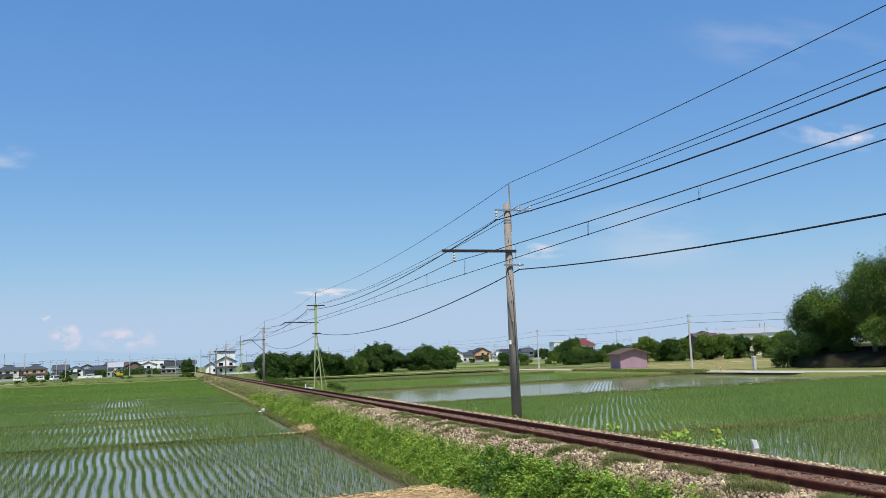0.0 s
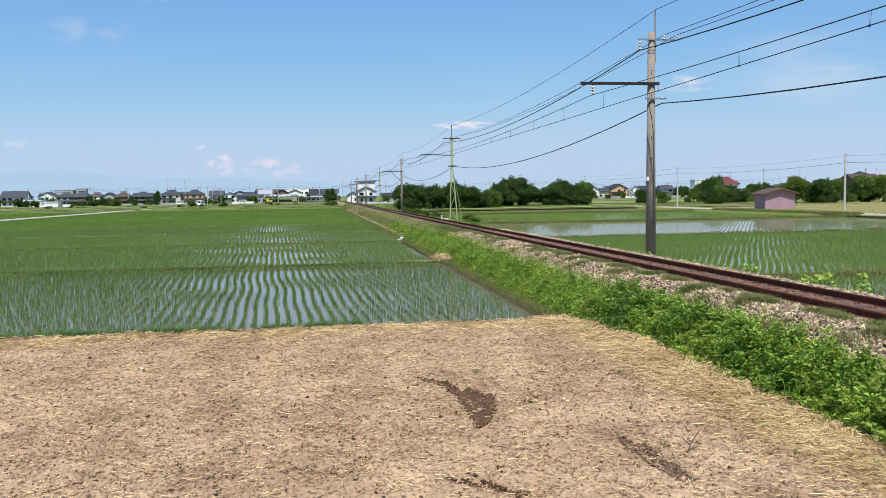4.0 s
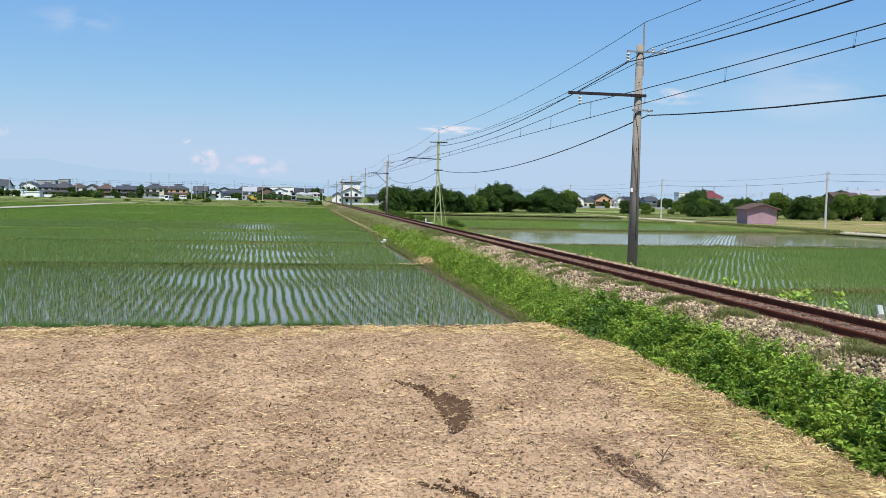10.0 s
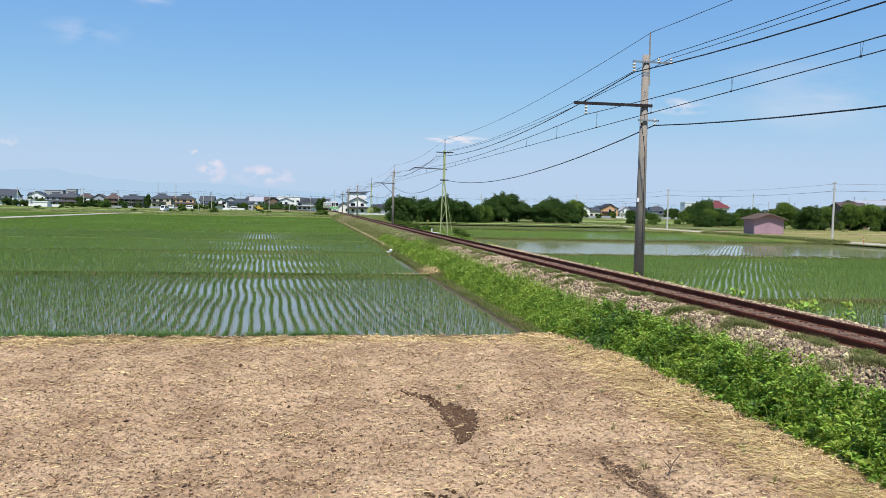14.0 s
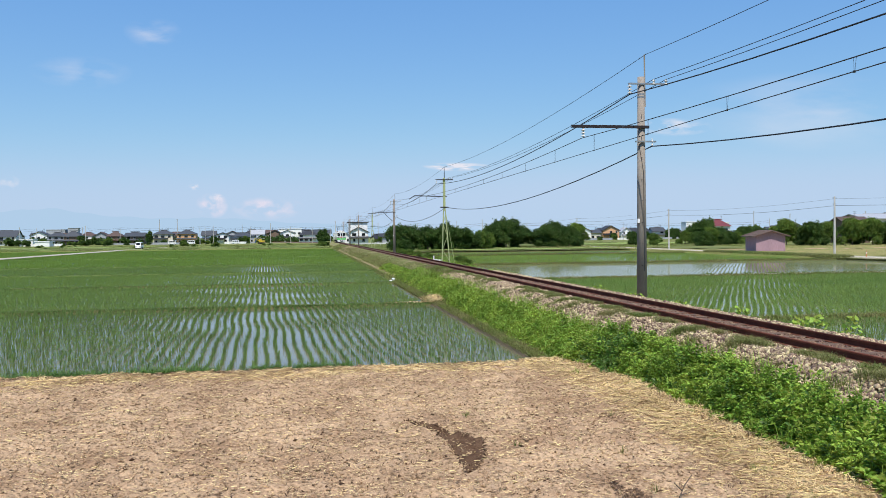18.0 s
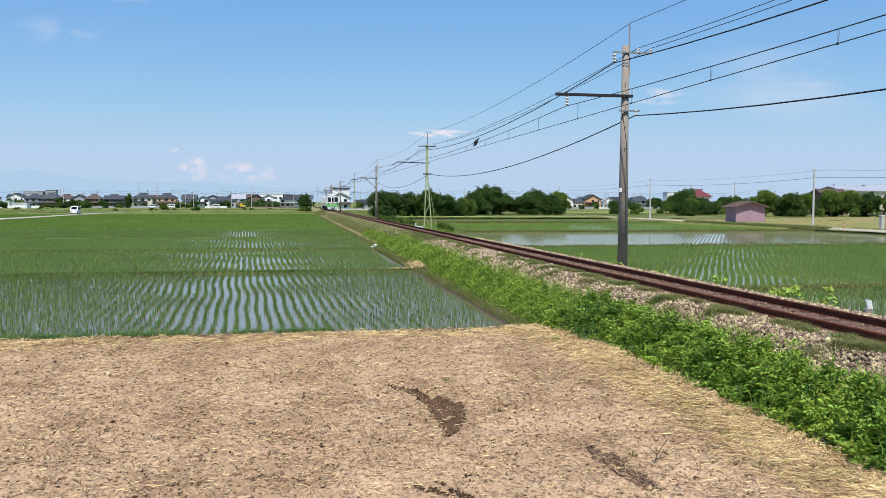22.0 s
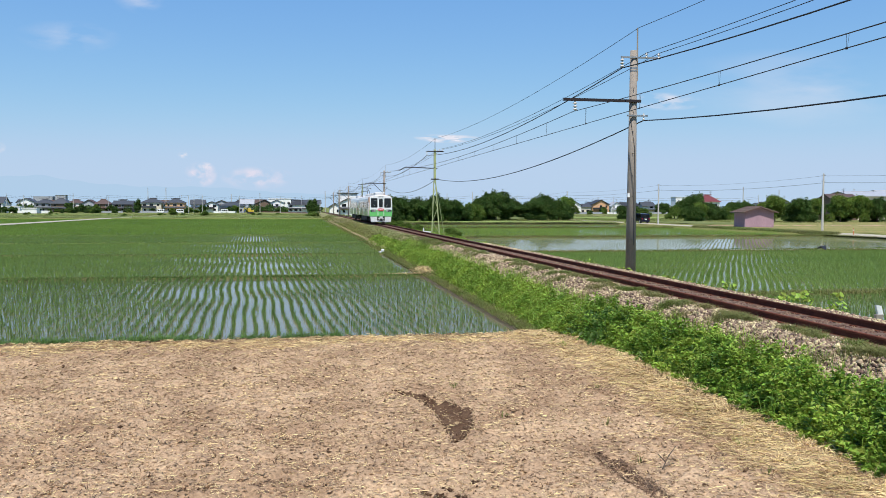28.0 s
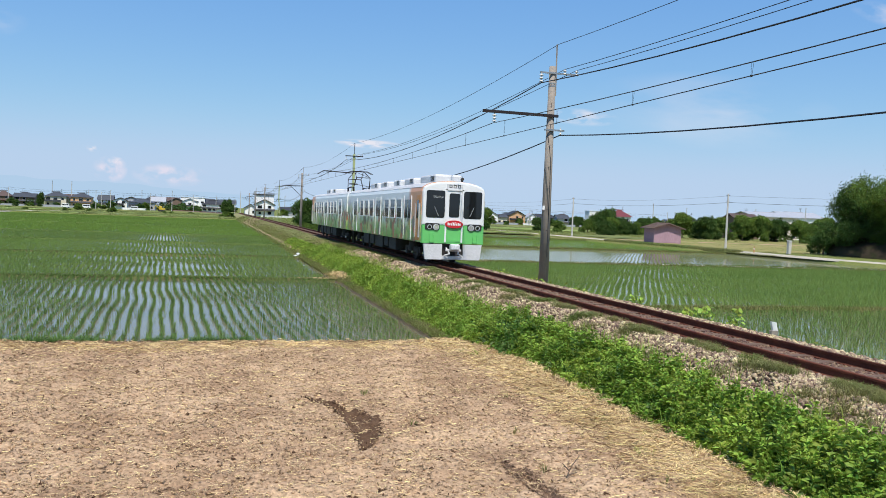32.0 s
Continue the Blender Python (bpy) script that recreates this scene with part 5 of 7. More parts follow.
    tube(bm, (0, 0.4, 0.8), (0, -0.2, 0.8), 0.12, seg=12), box(bm, -0.2, -0.45, 0.66, 0.2, -0.15, 0.92, 0.05), box(bm, -0.34, -0.15, 0.6, 0.34, -0.05, 0.7, 0.02)
    for sx in (-0.3, 0.3):
        tube(bm, (sx, 0, 0.75), (sx * 0.6, -0.2, 0.5), 0.03, seg=6), tube(bm, (sx * 0.6, -0.2, 0.5), (sx * 1.3, -0.05, 0.42), 0.03, seg=6)
    part("coupler", bm, "train_grey", t)
    bm = bmesh.new()
    for q in ((-0.4, -0.33, 0.98, 3.25), (0.33, 0.4, 0.98, 3.25), (-0.4, 0.4, 3.2, 3.27)):
        slab(bm, *q, 0.0, 0.05, 0.02)
    part("door_surround", bm, "train_white", front)
    for z0, z1, mt in ((1.71, 3.2, "train_white"), (1.0, 1.7, "train_green")):
        bm = bmesh.new()
        slab(bm, -0.325, 0.325, z0, z1, 0.0, 0.015, 0.03)
        gd = part("gangway_door", bm, mt, front)
    bm = bmesh.new()
    slab(bm, -0.23, 0.23, 2.06, 3.08, 0.0, 0.028, 0.07)
    part("door_window", bm, "glass", front)
    bm = bmesh.new()
    for x0, x1, z0, z1 in ((-0.27, -0.25, 1.08, 1.5), (0.25, 0.27, 1.08, 1.5), (-0.27, 0.27, 1.06, 1.08)):
        slab(bm, x0, x1, z0, z1, 0.0, 0.03, 0.004)
    part("panel_trim", bm, "train_green", low)
    # oval headmark with plain bars for its lettering
    bm = bmesh.new()
    prism(bm, [(0.4 * math.cos(a), 1.76 + 0.165 * math.sin(a)) for a in np.linspace(0, 2 * math.pi, 40, False)], -0.08, -0.03)
    mark = part("headmark", bm, "red", front, "oval red headmark with pale lettering bars")
    bm = bmesh.new()
    for i in range(8):
        x = -0.29 + i * 0.075
        box(bm, x, -0.086, 1.71, x + 0.05, -0.079, 1.80 + (0.03 if i % 3 == 0 else 0))
    part("lettering", bm, "white", mark)
    bm = bmesh.new()
    for i in range(6):
        box(bm, -0.1 + i * 0.035, -0.086, 1.84, -0.08 + i * 0.035, -0.079, 1.86)
    part("lettering", bm, "white", mark)
    word = new("one_man_notice", bpy.data.curves.new("one_man_notice", "FONT"))
    word.data.body, word.data.size, word.data.extrude = "\u30ef\u30f3\u30de\u30f3", 0.115, 0.002
    word.data.align_x = "CENTER"
    me = bpy.data.meshes.new_from_object(word)
    bpy.data.objects.remove(word)
    me.materials.clear()
    me.materials.append(M["white"])
    note = new("notice", me)
    note.parent = front
    note.matrix_basis = pose(-0.72, -0.022, 2.86, 90, 0, 0)
    # destination box
    bm = bmesh.new()
    slab(bm, -0.36, 0.36, 3.27, 3.47, 0.0, 0.02, 0.03)
    dest = part("destination_box", bm, "train_grey", front, "grey destination box with unreadable characters")
    bm = bmesh.new()
    for i in range(3):
        x = -0.25 + i * 0.19
        box(bm, x, -0.03, 3.31, x + 0.02, -0.021, 3.43), box(bm, x, -0.03, 3.42, x + 0.12, -0.021, 3.44), box(bm, x, -0.03, 3.31, x + 0.12, -0.021, 3.33), box(bm, x + 0.1, -0.03, 3.31, x + 0.12, -0.021, 3.4)
    part("lettering", bm, "rubber", dest)
    bm = bmesh.new()
    tube(bm, (0.45, 0.5, 3.5), (0.45, 0.5, 3.68), 0.05, seg=10), tube(bm, (0.45, 0.42, 3.72), (0.45, 0.6, 3.72), 0.07, 0.04, 12), tube(bm, (0.45, 0.5, 3.72), (0.45, 0.5, 3.86), 0.012, seg=6)
    part("horn", bm, "under", t)
    # pantograph on the second car
    for sx in (-0.55, 0.55):
        bm = bmesh.new()
        tube(bm, (sx, 24.1 - 1.3, 3.85), (sx, 24.1 + 1.3, 3.85), 0.03, seg=6)
        for y0, z0, y1, z1 in ((22.85, 3.85, 23.05, 4.6), (25.35, 3.85, 25.15, 4.6)):
            tube(bm, (sx, y0, z0), (sx * 0.85, y1 - 0.75 * (1 if y1 < 24 else -1), z1 - 0.1), 0.03, seg=6)
        for y0, s in ((22.35, 1), (25.85, -1)):
            tube(bm, (sx * 0.85, y0, 4.5), (sx * 0.6, 24.1 - s * 0.15, 4.98), 0.024, seg=6)
        for yy in (22.9, 25.3):
            tube(bm, (sx, yy, 3.55), (sx, yy, 3.85), 0.06, seg=8)
        part("pantograph_arm", bm, "dark_steel", t)
    bm = bmesh.new()
    tube(bm, (0.47, 22.35, 4.5), (-0.47, 22.35, 4.5), 0.024, seg=6), tube(bm, (0.47, 25.85, 4.5), (-0.47, 25.85, 4.5), 0.024, seg=6), tube(bm, (0.5, 22.35, 4.5), (-0.35, 24.0, 4.98), 0.015, seg=6)
    part("pantograph_brace", bm, "dark_steel", t)
    bm = bmesh.new()
    for yy in (23.9, 24.3):
        tube(bm, (-0.6, yy, 5.0), (0.6, yy, 5.0), 0.028, seg=6), tube(bm, (-0.6, yy, 5.0), (-0.95, yy, 4.82), 0.022, seg=6), tube(bm, (0.6, yy, 5.0), (0.95, yy, 4.82), 0.022, seg=6)
    part("pantograph_head", bm, "dark_steel", t)
    return t


train_thing = train()


# ---- the two road vehicles ----
def vehicle(name, label, L, W, profile, glass_z, paint, shield):
    """A boxy van; it drives along its +y. profile: (y, z) outline of the body side."""
    v = empty(name, pose(0, 0, 0), label, "van")
    bm = bmesh.new()
    prism(bm, profile, -W / 2, W / 2, "x")
    bmesh.ops.bevel(bm, geom=[e for e in bm.edges if abs(e.verts[0].co.x - e.verts[1].co.x) < 1e-4 and e.calc_length() > 0.2], offset=0.07, segments=2, affect="EDGES")
    body = part("body", bm, paint, v)
    z0, z1, ya, yb = glass_z
    for sx in (-1, 1):
        for a, b in ((ya, ya + (yb - ya) * 0.32), (ya + (yb - ya) * 0.36, ya + (yb - ya) * 0.66), (ya + (yb - ya) * 0.7, yb)):
            bm = bmesh.new()
            box(bm, sx * W / 2 - 0.02, a, z0, sx * W / 2 + 0.012, b, z1, 0.004)
            part("side_window", bm, "glass", body)
        for yy in (L * 0.19, L * 0.81):
            bm = bmesh.new()
            tube(bm, (sx * (W / 2 - 0.2), yy, 0.3), (sx * (W / 2 + 0.01), yy, 0.3), 0.3, seg=20)
            wheel = part("wheel", bm, "rubber", v)
            bm = bmesh.new()
            tube(bm, (sx * (W / 2 - 0.05), yy, 0.3), (sx * (W / 2 + 0.02), yy, 0.3), 0.19, seg=16)
            part("rim", bm, "alu", wheel)
        bm = bmesh.new()
        box(bm, sx * (W / 2 - 0.16) - 0.08, -0.015, 0.75, sx * (W / 2 - 0.16) + 0.08, 0.05, 1.05, 0.01)
        part("tail_lamp", bm, "tail_red", body)
    bm = bmesh.new()
    box(bm, -W / 2 + 0.14, -0.012, z0 + 0.02, W / 2 - 0.14, 0.06, z1 - 0.02, 0.01)
    part("rear_window", bm, "glass", body)
    (ya_, za_), (yb_, zb_) = shield
    bm = bmesh.new()
    bar(bm, (0, ya_ + 0.02, za_), (0, yb_ + 0.02, zb_), W - 0.3, 0.03)
    part("windscreen", bm, "glass", body)
    for sx in (-1, 1):
        bm = bmesh.new()
        box(bm, sx * (W / 2 - 0.22) - 0.14, L - 0.06, 0.62, sx * (W / 2 - 0.22) + 0.14, L + 0.015, 0.82, 0.02)
        part("headlight", bm, "lamp_lens", body)
    bm = bmesh.new()
    box(bm, -0.2, -0.03, 0.72, 0.2, 0.02, 0.86, 0.005)
    part("number_plate", bm, "white", body)
    bm = bmesh.new()
    box(bm, -W / 2 + 0.03, -0.06, 0.32, W / 2 - 0.03, 0.1, 0.6, 0.03)
    part("bumper", bm, paint, body)
    return v


dark_van = vehicle("dark_van", "dark navy minivan driving along the farm road", 4.7, 1.72, [(0, 0.35), (0, 1.05), (0.12, 1.8), (0.35, 1.9), (2.6, 1.92), (3.1, 1.82), (3.85, 1.12), (4.6, 0.98), (4.7, 0.7), (4.68, 0.35)], (1.12, 1.68, 0.3, 3.2), "navy", ((3.18, 1.75), (3.8, 1.2)))
white_van = vehicle("white_van", "small boxy white van driving along the farm road", 3.4, 1.48, [(0, 0.32), (0, 1.0), (0.06, 1.8), (0.2, 1.88), (2.6, 1.88), (2.85, 1.8), (3.25, 1.05), (3.38, 0.9), (3.4, 0.32)], (1.12, 1.62, 0.3, 2.8), "train_white", ((2.88, 1.74), (3.22, 1.12)))


# ---- the crow ----
def crow():
    c = empty("crow", pose(0, 0, 0), "black crow flying and perching on the wire", "bird")
    bm = bmesh.new()
    bmesh.ops.create_uvsphere(bm, u_segments=14, v_segments=10, radius=1, matrix=Matrix.Diagonal((0.065, 0.155, 0.066, 1)))
    bmesh.ops.create_uvsphere(bm, u_segments=12, v_segments=8, radius=1, matrix=Matrix.Translation((0, 0.16, 0.04)) @ Matrix.Diagonal((0.043, 0.058, 0.043, 1)))
    part("body", bm, "crow", c, smooth=True)
    bm = bmesh.new()
    tube(bm, (0, 0.2, 0.035), (0, 0.27, 0.024), 0.018, 0.004, 8)
    part("beak", bm, "crow", c)
    bm = bmesh.new()
    prism(bm, [(-0.025, -0.11), (0.025, -0.11), (0.05, -0.28), (0.0, -0.31), (-0.05, -0.28)], -0.012, 0.006, "z")
    part("tail", bm, "crow", c)
    bm = bmesh.new()
    for sx in (-0.03, 0.03):
        tube(bm, (sx, 0.0, -0.04), (sx, 0.01, -0.12), 0.007, seg=6)
    part("leg", bm, "crow", c)
    wings = []
    k = 0.78
    for sx in (-1, 1):
        bm = bmesh.new()
        out = [(0, 0.12), (0.2, 0.16), (0.36, 0.1), (0.5, -0.02), (0.46, -0.08), (0.43, -0.07), (0.38, -0.13), (0.34, -0.11), (0.28, -0.16), (0.14, -0.15), (0, -0.1)]
        prism(bm, [(sx * u * k, v * k) for u, v in out], -0.008, 0.008, "z")
        w = part("wing", bm, "crow", c)
        w.matrix_basis = pose(sx * 0.04, 0.02, 0.03)
        wings.append(w)
    return c, wings


bird, bird_wings = crow()


# ---- what moves ----
def motions():
    rows = []
    for t, y in ((0, 478), (3, 443), (6, 408), (8, 384), (10, 360), (11, 348), (12, 336), (13, 323.5), (14.5, 304), (15.5, 291), (16.5, 278), (18.2, 256.5), (20, 229.5), (22, 199.5), (23.5, 176), (24.5, 159.3), (25.5, 142.6), (27.5, 109.2), (29, 82.8), (30, 66.3), (31, 50.2), (31.5, 41.4), (32, 33.35)):
        a, b = rail_at(y), rail_at(y + 39.0)
        rows.append((t, pose(a.x, a.y, a.z, 0, 0, math.degrees(math.atan2(a.x - b.x, b.y - a.y)))))
    walk(train_thing, rows)
    walk(dark_van, [(0, pose(320, -90, 0.36, 0, 0, 57)), (20, pose(108, 35.5, 0.36, 0, 0, 52)), (22, pose(78, 55.5, 0.36, 0, 0, 52)), (23, pose(65.6, 70.5, 0.36, 0, 0, 18)), (23.3, pose(64.9, 76, 0.36, 0, 0, 6))] + [(t, pose(64.7 + max(0, y - 82) * 0.028 - max(0, y - 110) * 0.01, y, 0.36)) for t, y in ((23.6, 80.3), (24, 86), (25, 102), (25.5, 110.8), (27.5, 140.3), (28.5, 157), (32, 215))])
    walk(white_van, [(t, pose(x, y, 0.36, 0, 0, a)) for t, x, y, a in ((0, -40, 330, 150), (10, -44, 290, 160), (16.5, -46.6, 258, 172), (18, -47.4, 242, 178), (20, -47.9, 222, 180), (22, -48.2, 199, 180), (23.8, -48.2, 172, 180), (25.3, -48.6, 152, 180), (28, -49, 112, 180), (32, -49.5, 60, 180))])
    fly = ((0, -60, 30, 6, 0, -80), (14, -34, 36, 4.0, 0, -80), (16.5, -10.3, 40, 2.4, 0, -85), (17.5, -1.1, 40.5, 2.6, 5, -80), (18.6, 7.2, 44.2, 4.95, 20, -60), (19, 8.2, 42.0, 5.8, 20, -110), (20, 9.2, 40.2, 6.35, 10, -100), (20.6, 9.95, 43.3, 6.8, 15, -60), (21.2, 9.95, 43.43, 6.72, 32, -75), (24.9, 9.95, 43.43, 6.72, 32, -75), (25.1, 9.95, 42.0, 6.6, 5, -120), (25.3, 9.95, 40.1, 6.0, -30, -130), (25.5, 10.55, 40, 5.78, -20, -120), (27.5, 24.5, 40, 1.44, 0, -92), (28, 28.1, 40, 1.3, 0, -92), (28.5, 31.7, 40, 1.16, 0, -92), (32, 57, 41, 3, 0, -90))
    walk(bird, [(t, pose(x, y, z, rx, 0, rz)) for t, x, y, z, rx, rz in fly])
    for sx, wing in zip((-1, 1), bird_wings):
        rows = []
        for i in range(0, 161):
            t = i * 0.2
            if 21.2 <= t <= 24.9:
                rows.append((t, pose(sx * 0.04, 0.04, 0.03, 0, sx * 35, sx * -76)))
            else:
                rows.append((t, pose(sx * 0.04, 0.02, 0.03, 0, sx * (-38 if i % 2 else 26), sx * -10)))
        walk(wing, rows)


# ---- roads ----
def ribbon(name, pts, width, z, material, label, category="road"):
    """A flat-topped road with real edges along pts."""
    P = np.array(pts, float)
    d = np.gradient(P, axis=0)
    d /= np.linalg.norm(d, axis=1)[:, None]
    nrm = np.stack([d[:, 1], -d[:, 0]], 1)
    V = []
    for (x, y), (a, b) in zip(P, nrm):
        for u, h in ((-width / 2 - 0.1, -0.14), (-width / 2, 0), (width / 2, 0), (width / 2 + 0.1, -0.14)):
            V.append((x + a * u, y + b * u, z + h))
    F = [(i * 4 + j, i * 4 + j + 1, i * 4 + j + 5, i * 4 + j + 4) for i in range(len(P) - 1) for j in range(3)]
    return tagged(mesh_np(name, V, F, material), label, category, kind="structure")


ribbon("road", [(140, 14), (110, 34), (84, 48), (71.6, 56), (66.0, 64), (64.8, 72), (64.5, 79), (64.6, 87), (65.2, 100), (65.6, 120), (66, 142), (66.8, 165), (68, 190), (72, 230)], 2.9, 0.36, "asphalt", "narrow pale concrete farm road")
ribbon("farm_track", [(-52, 40), (-49.5, 90), (-48.8, 135), (-48.4, 176), (-48.0, 215), (-47.2, 245), (-44, 285), (-40, 330)], 1.7, 0.36, "asphalt", "narrow pale farm track between paddies")
# verge strips, dry grass and a brown fallow strip on the far side of the road
for x0, x1, y0, y1, mt, lb in ((70, 120, 128, 133, "soil", "bare brown strip of fallow ground"), (16, 62, 150.5, 156, "dike", "rough grassy verge beyond the paddies"), (20, 120, 300, 306, "soil", "bare brown strip of fallow ground")):
    tagged(sheet("fallow_strip", np.linspace(x0, x1, 30), np.linspace(y0, y1, 5), lambda X, Y: 0.34 + 0.05 * wobble(X, Y, 4, 2), mt), lb, "field", kind="structure")
r = np.random.default_rng(90)
M["mown"] = mat("mown_verge", (0.18, 0.2, 0.055), (0.3, 0.245, 0.1), 0.12, 0.95, bump=0.6, bump_scale=6, spec=0.1, stretch=(0.25, 1.4, 1))
tagged(sheet("mown_verge", np.linspace(61.9, 135, 60), np.linspace(89, 170, 40), lambda X, Y: 0.33 + 0.04 * wobble(X, Y, 5, 4), "mown"), "dry mown grass beside the farm road", "verge", kind="structure")
x, y = r.uniform(60, 130, 40000), r.uniform(78, 170, 40000)
k = (np.abs(x - 65.6) > 2.0) & ~((x > 70) & (y > 126) & (y < 135))
tagged(blades("verge_grass", np.stack([x, y, np.full(len(x), 0.28)], 1)[k], 3, 0.11, 0.05, 0.4, 1.2, "meadow", 91, 1), "rough green verge grass beside the road", "grass", kind="stuff")
x, y = r.uniform(14, 110, 16000), r.uniform(151, 300, 16000)
tagged(blades("meadow_grass", np.stack([x, y, np.full(len(x), 0.28)], 1), 4, 0.26, 0.2, 0.6, 0.9, "meadow", 92, 1), "green meadow grass beyond the paddies", "grass", kind="stuff")
x, y = r.uniform(-140, 9, 18000), r.uniform(218, 330, 18000)
k = np.abs(x + 46.5) > 2.5
tagged(blades("meadow_grass", np.stack([x, y, np.full(len(x), 0.28)], 1)[k], 4, 0.26, 0.25, 0.7, 0.9, "meadow", 93, 1), "rough grass in front of the town", "grass", kind="stuff")
# strips of field of different growth in front of the town and beyond the paddies
M.update(pale_crop=mat("pale_green_crop", (0.24, 0.3, 0.085), (0.2, 0.26, 0.07), 0.05, 0.85, bump=0.5, bump_scale=5, spec=0.1), dull_crop=mat("dull_green_crop", (0.13, 0.17, 0.05), (0.17, 0.18, 0.065), 0.08, 0.9, bump=0.5, bump_scale=5, spec=0.1))
for x0, x1, y0, y1, mt, lb in ((-150, -2, 222, 228, "pale_crop", "strip of pale green crop"), (-46, 4, 236, 252, "dull_crop", "strip of dull green crop"), (-150, -50, 240, 262, "dull_crop", "strip of dull green crop"), (-44, 2, 266, 276, "pale_crop", "strip of pale green crop"), (-140, -52, 275, 300, "pale_crop", "strip of pale green crop"), (17, 62, 158, 166, "pale_crop", "strip of pale green crop"), (30, 64, 205, 240, "dull_crop", "strip of dull green crop"), (72, 88, 140, 166, "dull_crop", "strip of dull green crop"), (70, 112, 212, 250, "pale_crop", "strip of pale green crop"), (66, 120, 262, 285, "dull_crop", "strip of dull green crop")):
    tagged(sheet("crop_strip", np.linspace(x0, x1, 40), np.linspace(y0, y1, 6), lambda X, Y: 0.44 + 0.06 * wobble(X, Y, 6, 2), mt), lb, "field", kind="structure")
x, y = r.uniform(61.8, 63.6, 5000), r.uniform(87, 121, 5000)
tagged(blades("verge_grass", np.stack([x, y, np.full(len(x), 0.28)], 1)[wobble(x, y, 9, 96) > -0.5], 4, 0.42, 0.06, 0.2, 0.6, "meadow", 96, 1), "tall rough grass on the near verge of the road", "grass", kind="stuff")
# a ragged low ridge of grass clumps behind the white edging
x = r.uniform(30, 61, 46)
y = 58.3 + r.uniform(0, 0.6, 46)
P = np.repeat(np.stack([x, y], 1), 60, 0) + r.normal(0, 0.2, (46 * 60, 2))
tagged(blades("dike_tufts", np.stack([P[:, 0], P[:, 1], np.full(len(P), 0.02)], 1), 2, 0.3, 0.03, 0.1, 0.5, "weed_dark", 98, 1), "dark grass tufts at the foot of the dike", "grass", kind="stuff")
# pale stones along the dike behind the young rice
x = np.arange(17, 61, 0.11) + r.uniform(-0.04, 0.04, len(np.arange(17, 61, 0.11)))
k = (r.uniform(size=len(x)) > 0.1) & (wobble(x, x * 0, 5.0, 99) > -0.2)
s = r.uniform(0.03, 0.05, len(x))
clods("dike_stones", np.stack([x, np.full(len(x), 57.45) + r.normal(0, 0.03, len(x)), np.full(len(x), 0.2)], 1)[k], s[k], "white", "row of pale weathered edging along a dike", 94, "edging")


# ---- trees ----
def tree_mesh(name, h, blobs, n, leaf, seed, material, label, trunk=0.16, kind_="tree"):
    """A trunk with limbs, and a crown of many leaves on uneven clumps. blobs: (x, y, z, rx, rz)."""
    r = np.random.default_rng(seed)
    t = empty(name, pose(0, 0, 0), label, kind_)
    bm = bmesh.new()
    tube(bm, (0, 0, -0.3), (0.1, 0, h * 0.45), trunk, trunk * 0.6, 9)
    for bx, by, bz, rx, rz in blobs:
        tube(bm, (0.08, 0, h * r.uniform(0.15, 0.35)), (bx * 0.85, by * 0.85, bz), trunk * 0.5, trunk * 0.15, 6)
    part("trunk", bm, "bark", t)
    P, D = [], []
    wts = np.array([b[3] ** 2 * b[4] for b in blobs])
    for (bx, by, bz, rx, rz), c in zip(blobs, (n * wts / wts.sum()).astype(int)):
        v = r.normal(size=(c, 3))
        v /= np.linalg.norm(v, axis=1)[:, None]
        lump = 1 + 0.22 * np.sin(v[:, 0] * 5 + bx * 3) * np.sin(v[:, 1] * 6 + by) + 0.16 * np.sin(v[:, 2] * 9 + v[:, 0] * 8)
        rad = r.uniform(0.25, 1, c) ** 0.4 * lump * (1 + 0.12 * np.abs(r.normal(size=c)))
        P.append(np.array([bx, by, bz]) + v * rad[:, None] * np.array([rx, rx, rz]))
        D.append(v + r.normal(0, 0.7, (c, 3)))
    V, F = leaf_arrays(np.concatenate(P), np.concatenate(D), leaf, r, 0.25, 0.75)
    ob = mesh_np("crown", V, F, material)
    ob.parent = t
    return t


def round_blobs(h, w, k, seed, low=0.25):
    r = np.random.default_rng(seed)
    out = [(w * r.uniform(-0.08, 0.08), 0, h * 0.6, w * 0.26, h * 0.3)]
    for i in range(k + 3):
        a = 6.28 * i / k + r.uniform(-0.4, 0.4)
        d = w * r.uniform(0.14, 0.46)
        out.append((math.cos(a) * d, math.sin(a) * d, h * r.uniform(low + 0.12, 0.92 - 0.5 * d / w), w * r.uniform(0.08, 0.21), h * r.uniform(0.08, 0.17)))
    return out


